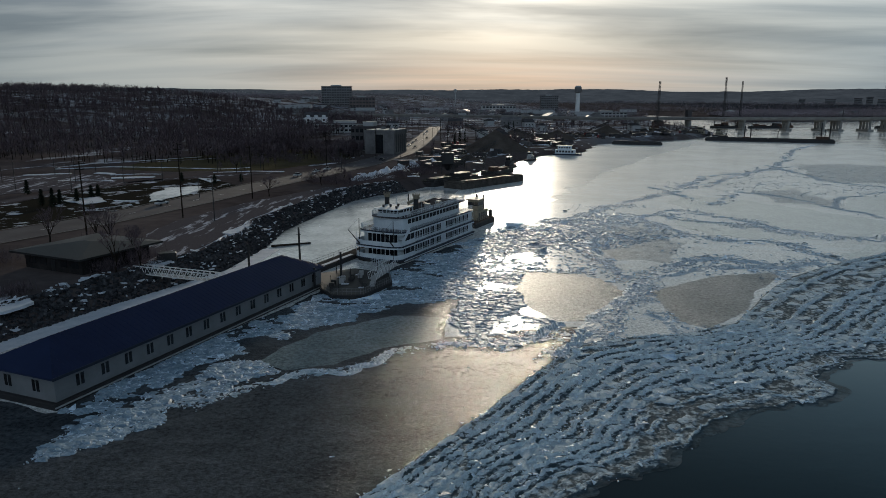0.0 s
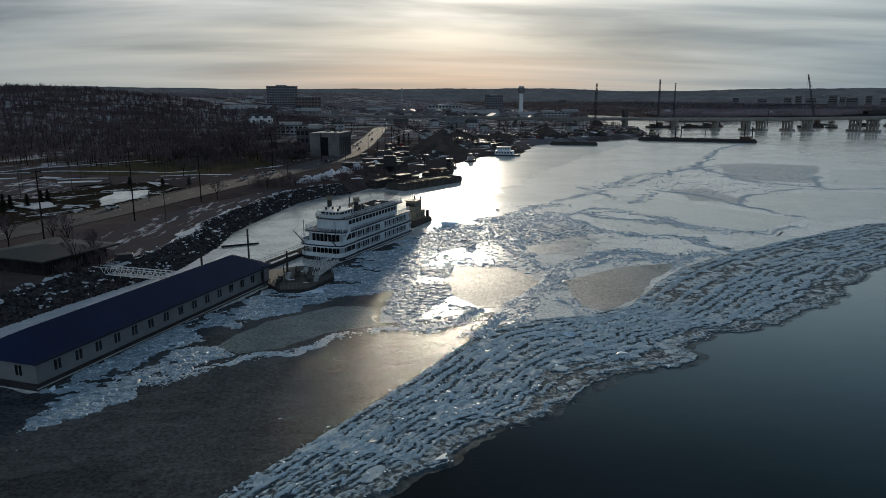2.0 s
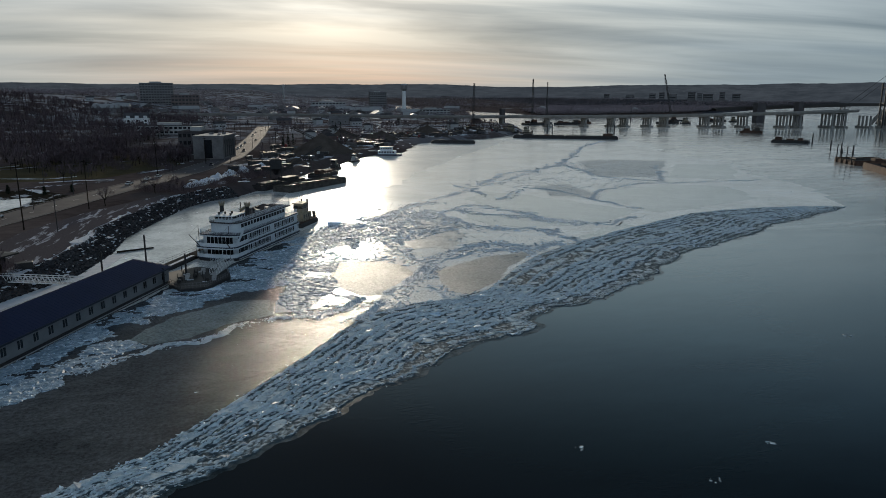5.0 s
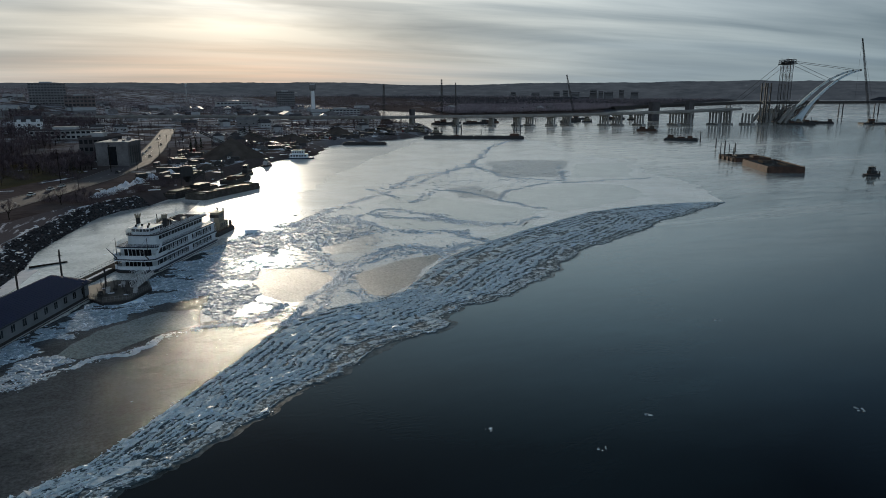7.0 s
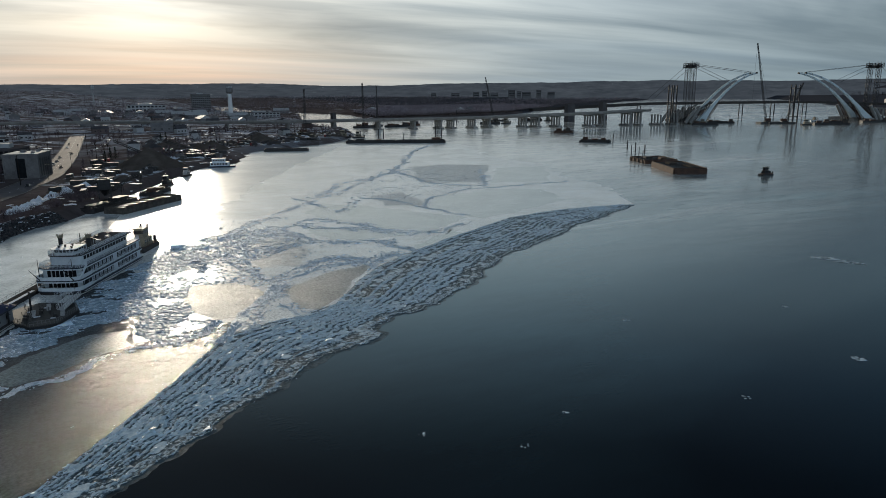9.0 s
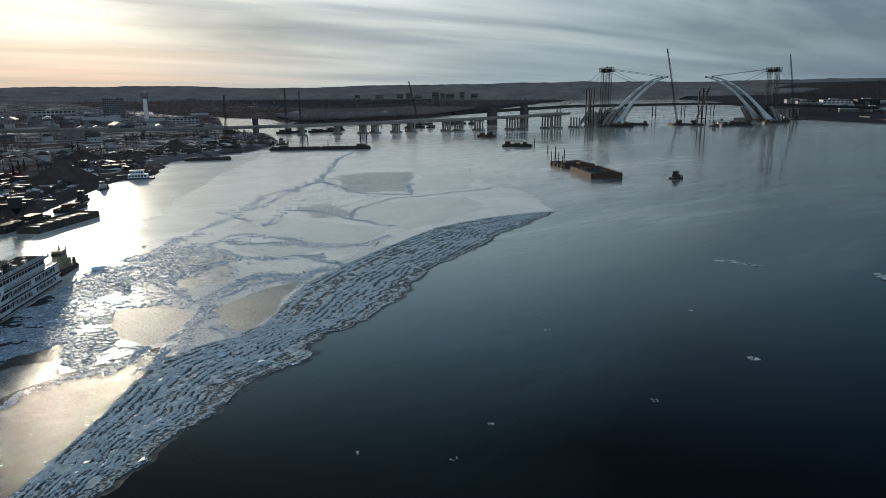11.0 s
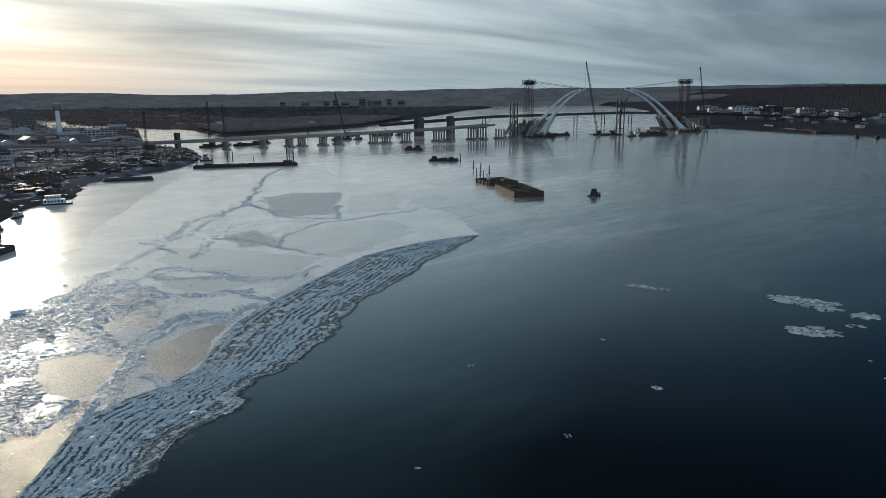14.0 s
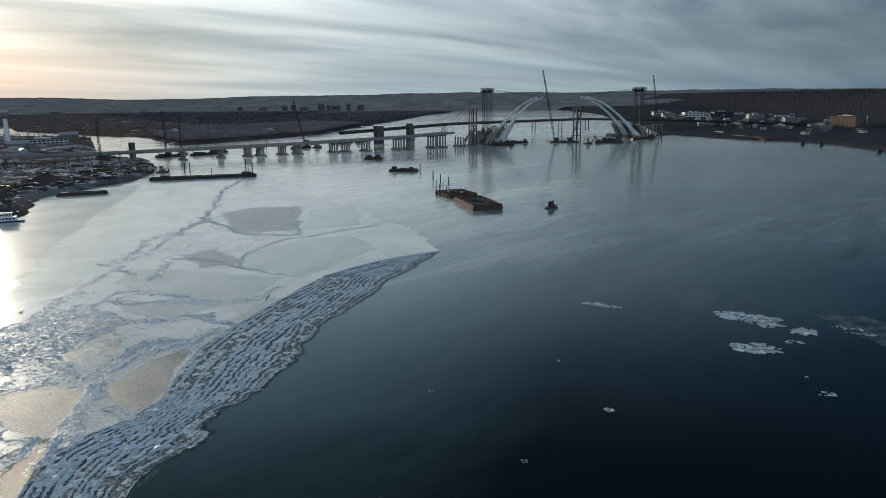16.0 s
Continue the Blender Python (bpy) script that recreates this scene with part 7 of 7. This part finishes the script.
# ---- work fleet, shores and skyline ----
for x, y, h in ((451, 469, 9), (413, 407, 8), (402, 385, 8), (398, 370, 7), (516, 905, 22), (319, 588, 16), (324, 584, 13), (282, 652, 11), (286, 648, 11)):
    p1 = thing("river_pile", "single dark steel pile standing in the river", "pile", pose(x, y, -3), "river piles")
    part("shaft", rodded((0, 0, 0), (0, 0, h + 3), 0.55, 0.45, n=10), STEEL, p1)
    part("cap", rodded((0, 0, h + 3), (0, 0, h + 3.4), 0.7, n=10), DULL, p1)
for x, y, dx, dy, s in ((246, 690, 0.8, -0.6, 1.3), (262, 680, 0.9, -0.4, 1.1), (234, 700, 0.7, -0.7, 1.0), (204, 707, 0.6, -0.8, 1.1), (576, 862, 0.9, 0.2, 1.3), (690, 908, 0.9, 0.3, 1.2), (226, 666, 0.9, -0.4, 0.9), (999, 634, 0.4, 0.9, 1.1), (898, 588, 0.9, -0.4, 1.2), (796, 683, 0.7, -0.7, 1.2)):
    towboat(plan(x, y, 0, dx, dy), s, "dark towboat among the moored work barges")
for x, y, dx, dy, L, W, m in ((340, 876, 0.98, 0.1, 40, 12, STEEL), (385, 868, 0.98, 0.1, 36, 12, HULL), (420, 884, 0.9, 0.3, 30, 10, RUST), (545, 868, 0.95, 0.2, 34, 12, STEEL), (655, 918, 0.95, 0.2, 40, 13, HULL), (502, 634, 0.7, -0.7, 22, 8, RUST), (777, 676, 0.7, -0.7, 36, 14, STEEL), (925, 588, 0.75, -0.65, 46, 15, STEEL), (981, 614, 0.75, -0.65, 34, 12, HULL), (1092, 614, 0.8, -0.6, 34, 12, RUST), (837, 704, 0.7, -0.7, 40, 14, HULL), (1037, 588, 0.8, -0.5, 40, 12, STEEL)):
    deck_barge(plan(x, y, 0, dx, dy), L, W, "work barge carrying machinery near the bridge piers", ((3, 2, 6, 4, 3.2), (12, 3, 7, 5, 2.2), (L - 8, 2, 5, 4, 4.2)), m, 2.0, 2 if L > 35 else 0)
pale = thing("site_cabin", "long white site cabin on a work barge", "cabin", plan(934, 601, 2.2, 0.75, -0.65))
part("wall", boxed(0, 16, 0, 5, 0, 3.2, bevel=0.1), PAINT, pale)
part("roof", boxed(-0.3, 16.3, -0.3, 5.3, 3.2, 3.5), DULL, pale)
for i in range(4):
    part("window", boxed(1.5 + 4 * i, 3.3 + 4 * i, -0.05, 0.05, 1.2, 2.4), GLASS, pale)
deck_barge(plan(1191, 493, 0, -0.54, -0.84), 100, 16, "long red-brown barge lying on the far shore", ((10, 4, 30, 7, 1.5), (60, 4, 20, 6, 2.0)), RUST, 3.2)
deck_barge(plan(1278, 566, 0, -0.6, -0.8), 44, 12, "white moored barge on the far shore", ((4, 2, 34, 8, 3.5),), PAINT, 2.2)

for x, y, turn in ((1076, 328, 30), (1079, 303, 30), (988, 203, 20)):
    d = thing("small_dock", "small dark floating dock with a shelter", "dock", pose(x, y, 0, 0, 0, turn), "small docks")
    part("float", boxed(-5, 5, -3, 3, -0.3, 0.8, bevel=0.1), HULL, d)
    part("shelter", boxed(-3, 3, -2, 2, 0.8, 3.4, bevel=0.1), BLACK, d)
    part("roof", boxed(-3.4, 3.4, -2.4, 2.4, 3.4, 3.6), STEEL, d)
    for sx in (-4.6, 4.6):
        part("pile", rodded((sx, 0, -2), (sx, 0, 5), 0.25, n=8), BARK, d)

# flats and sheds along the far shore
a = block(1620, 440, 70, 20, 20, 58, BRICKY, "brown brick apartment block with white stair towers", 6, 16, "apartment_block", 5)
for x in (-40, -14, 14, 40):
    part("stair_tower", boxed(x - 2.5, x + 2.5, -11.6, -10.2, 0, 21.5), DULL, a, "pale stair tower")
for x, y, L, W, H1, m, txt in ((2170, 1190, 60, 30, 12, DULL, "long white warehouse below the far bluff"), (2095, 1031, 70, 34, 13, PAINT, "white warehouse below the far bluff"), (2126, 955, 60, 34, 14, TRIM, "blue warehouse below the far bluff"), (2040, 1090, 40, 24, 10, DULL, "pale warehouse below the far bluff"), (2110, 845, 40, 24, 9, PAINT, "small white warehouse below the far bluff"), (2010, 800, 46, 24, 8, DULL, "pale low hall below the far bluff"), (1850, 640, 40, 22, 8, DULL, "pale low hall below the far bluff"), (1690, 470, 46, 24, 16, BRICKY, "brown brick building behind the far shore")):
    block(x, y, L, W, H1, -45, m, txt, 2, 6, "warehouse", 6)
b = thing("white_house", "large white gabled house above the park", "house", pose(-150, 830, gz(-150, 830), 0, 0, 8))
part("wall", boxed(-13, 13, -8, 8, -2, 9), PAINT, b)
part("roof", gable(bmesh.new(), 26, 16, 9, 15), ROOFING, b)
for x in (-9, 0, 9):
    part("gable_dormer", boxed(x - 2, x + 2, -8.4, -5, 8.4, 11.5, bevel=0.1), PAINT, b)
    for z in (1.0, 4.6):
        part("window", boxed(x - 1.2, x + 1.2, -8.08, -7.98, z, z + 2.2), GLASS, b)
for x, y, k in ((694, 1385, 3), (745, 1310, 4), (720, 1345, 0), (660, 1410, 3), (780, 1330, 2), (600, 1470, 4)):
    house_at(x, y, k, 20 + k * 9, HOUSELABEL[k])
block(-95, 690, 60, 22, 8, -6, DULL, "long low white office beyond the road", 2, 14)

# far skyline
sky_r = random.Random(5)
for ang, rad, wd, hh in ((14.0, 3560, 40, 44), (30.5, 3500, 30, 62), (31.2, 3520, 26, 70), (32.0, 3500, 40, 56), (33.4, 3540, 34, 74), (34.0, 3500, 22, 64), (34.6, 3520, 44, 60), (35.6, 3550, 24, 72), (36.6, 3520, 36, 58), (28.8, 3500, 40, 54), (27.0, 3540, 26, 58)):
    x, y = rad * math.sin(radians(ang)), rad * math.cos(radians(ang))
    hh *= 0.66
    b = thing("far_tower", "hazy pale tower block on the horizon", "building", pose(x, y, 0, 0, 0, -ang), "far towers")
    part("wall", boxed(-wd / 2, wd / 2, -12, 12, 0, hh), DIRTYCON, b)
    part("roof", boxed(-wd / 2 - 1, wd / 2 + 1, -13, 13, hh, hh + 2), ROOFING, b)
    for z in range(24, int(hh) - 4, 8):
        part("window", boxed(-wd / 2 + 2, wd / 2 - 2, -12.3, -12, z, z + 4), GLASS, b)
for ang, rad, hh in ((-9.5, 2600, 62), (1.0, 2800, 64)):
    x, y = rad * math.sin(radians(ang)), rad * math.cos(radians(ang))
    b = thing("water_tower", "small far water tower above the hills", "tower", pose(x, y, 0), "far towers")
    part("shaft", rodded((0, 0, 0), (0, 0, hh), 2.2, 1.8, n=10), DULL, b)
    part("tank", rodded((0, 0, hh), (0, 0, hh + 9), 5, 7, n=12), DULL, b)
    part("cap", rodded((0, 0, hh + 9), (0, 0, hh + 13), 7, 2, n=12), DULL, b)

# brush along the shore and round the low building
def brush(x, y, w1, h1, seed):
    r = np.random.default_rng(seed)
    k = 900
    az, el = r.uniform(0, 6.283, k), r.uniform(0.15, 1.4, k)
    c = np.stack([r.normal(0, w1 * 0.3, k), r.normal(0, w1 * 0.3, k), r.uniform(0, h1 * 0.45, k)], -1)
    o = np.stack([np.cos(az) * np.cos(el), np.sin(az) * np.cos(el), np.sin(el)], -1) * (h1 * r.uniform(0.2, 0.5, k))[:, None]
    s0 = np.stack([-np.sin(az), np.cos(az), 0 * az], -1) * r.uniform(0.015, 0.05, k)[:, None]
    v = np.stack([c - s0, c + s0, c + o], 1).reshape(-1, 3)
    ob = tagged(new("brush", raw("brush", v, np.arange(3 * k).reshape(-1, 3), TWIG)), "dense dark thicket of bare brush", "shrub", "thickets")
    ob.location = (x, y, gz(x, y) - 0.1)


for i, (x, y, w1, h1) in enumerate(((-58, 128, 6, 5), (-63, 134, 7, 6), (-68, 138, 6, 5), (-62, 123, 4, 4), (-74, 146, 6, 5), (-34, 250, 6, 5), (-39, 256, 7, 6), (-44, 260, 7, 6), (-50, 262, 6, 5), (-30, 262, 7, 5), (-24, 270, 6, 5), (-86, 128, 7, 5), (-92, 118, 7, 6), (-98, 132, 8, 6), (-70, 108, 5, 3), (-18, 282, 6, 5), (-10, 292, 7, 6), (-4, 300, 7, 6), (-14, 306, 7, 6), (4, 322, 6, 5), (-8, 322, 7, 6), (-92, 340, 9, 6), (-75, 350, 9, 6), (-60, 362, 9, 7), (-52, 346, 8, 6), (-84, 368, 9, 7), (-66, 384, 9, 7))):
    brush(x, y, w1, h1, i)

# streaks of snow left by the plough
for i, (line, wd) in enumerate((([(-177, 315), (-157, 326), (-129, 322), (-101, 315), (-90, 322)], 1.6), ([(-181, 323), (-174, 341), (-157, 358), (-134, 384)], 2.2), ([(-140, 290), (-128, 294), (-120, 293)], 1.6), ([(-150, 268), (-140, 271), (-128, 268)], 1.6), ([(-104, 192), (-99, 198), (-94, 206)], 1.4), ([(-103, 214), (-95, 213)], 2.4), ([(-52, 140), (-50, 160), (-50.5, 180), (-46, 207)], 0.8), ([(-90, 108), (-70, 100)], 1.0), ([(-88, 96), (-74, 92)], 1.2), ([(-100, 300), (-84, 306), (-70, 304)], 1.6), ([(-64, 330), (-52, 350)], 1.4))):
    pts = ragged(line, 1.2, 0.35, 300 + i)
    g = np.gradient(pts, axis=0)
    g /= np.hypot(*g.T)[:, None] + 1e-9
    half = wd * 0.9 * np.clip(1.8 * lumps(1.2 * np.arange(len(pts)), 0 * pts[:, 0], 5.0, 320 + i) * lumps(1.2 * np.arange(len(pts)), 0 * pts[:, 0], 1.7, 420 + i) - 0.30, 0.0, 0.8)[:, None]
    side = np.stack([-g[:, 1], g[:, 0]], -1) * half
    top = np.full((len(pts), 1), 3.78)
    rows = [np.c_[pts - side * 1.2, top * 0 + 3.5], np.c_[pts - side * 0.6, top], np.c_[pts + side * 0.6, top], np.c_[pts + side * 1.2, top * 0 + 3.5]]
    n = len(pts)
    j = np.arange(n - 1)
    tagged(new("snow_streak", raw("snow_streak", np.concatenate(rows), np.concatenate([np.stack([j + o, j + 1 + o, j + 1 + o + n, j + o + n], -1) for o in (0, n, 2 * n)]), SNOW)), "thin streak of old ploughed snow on asphalt", "snow", kind="stuff")
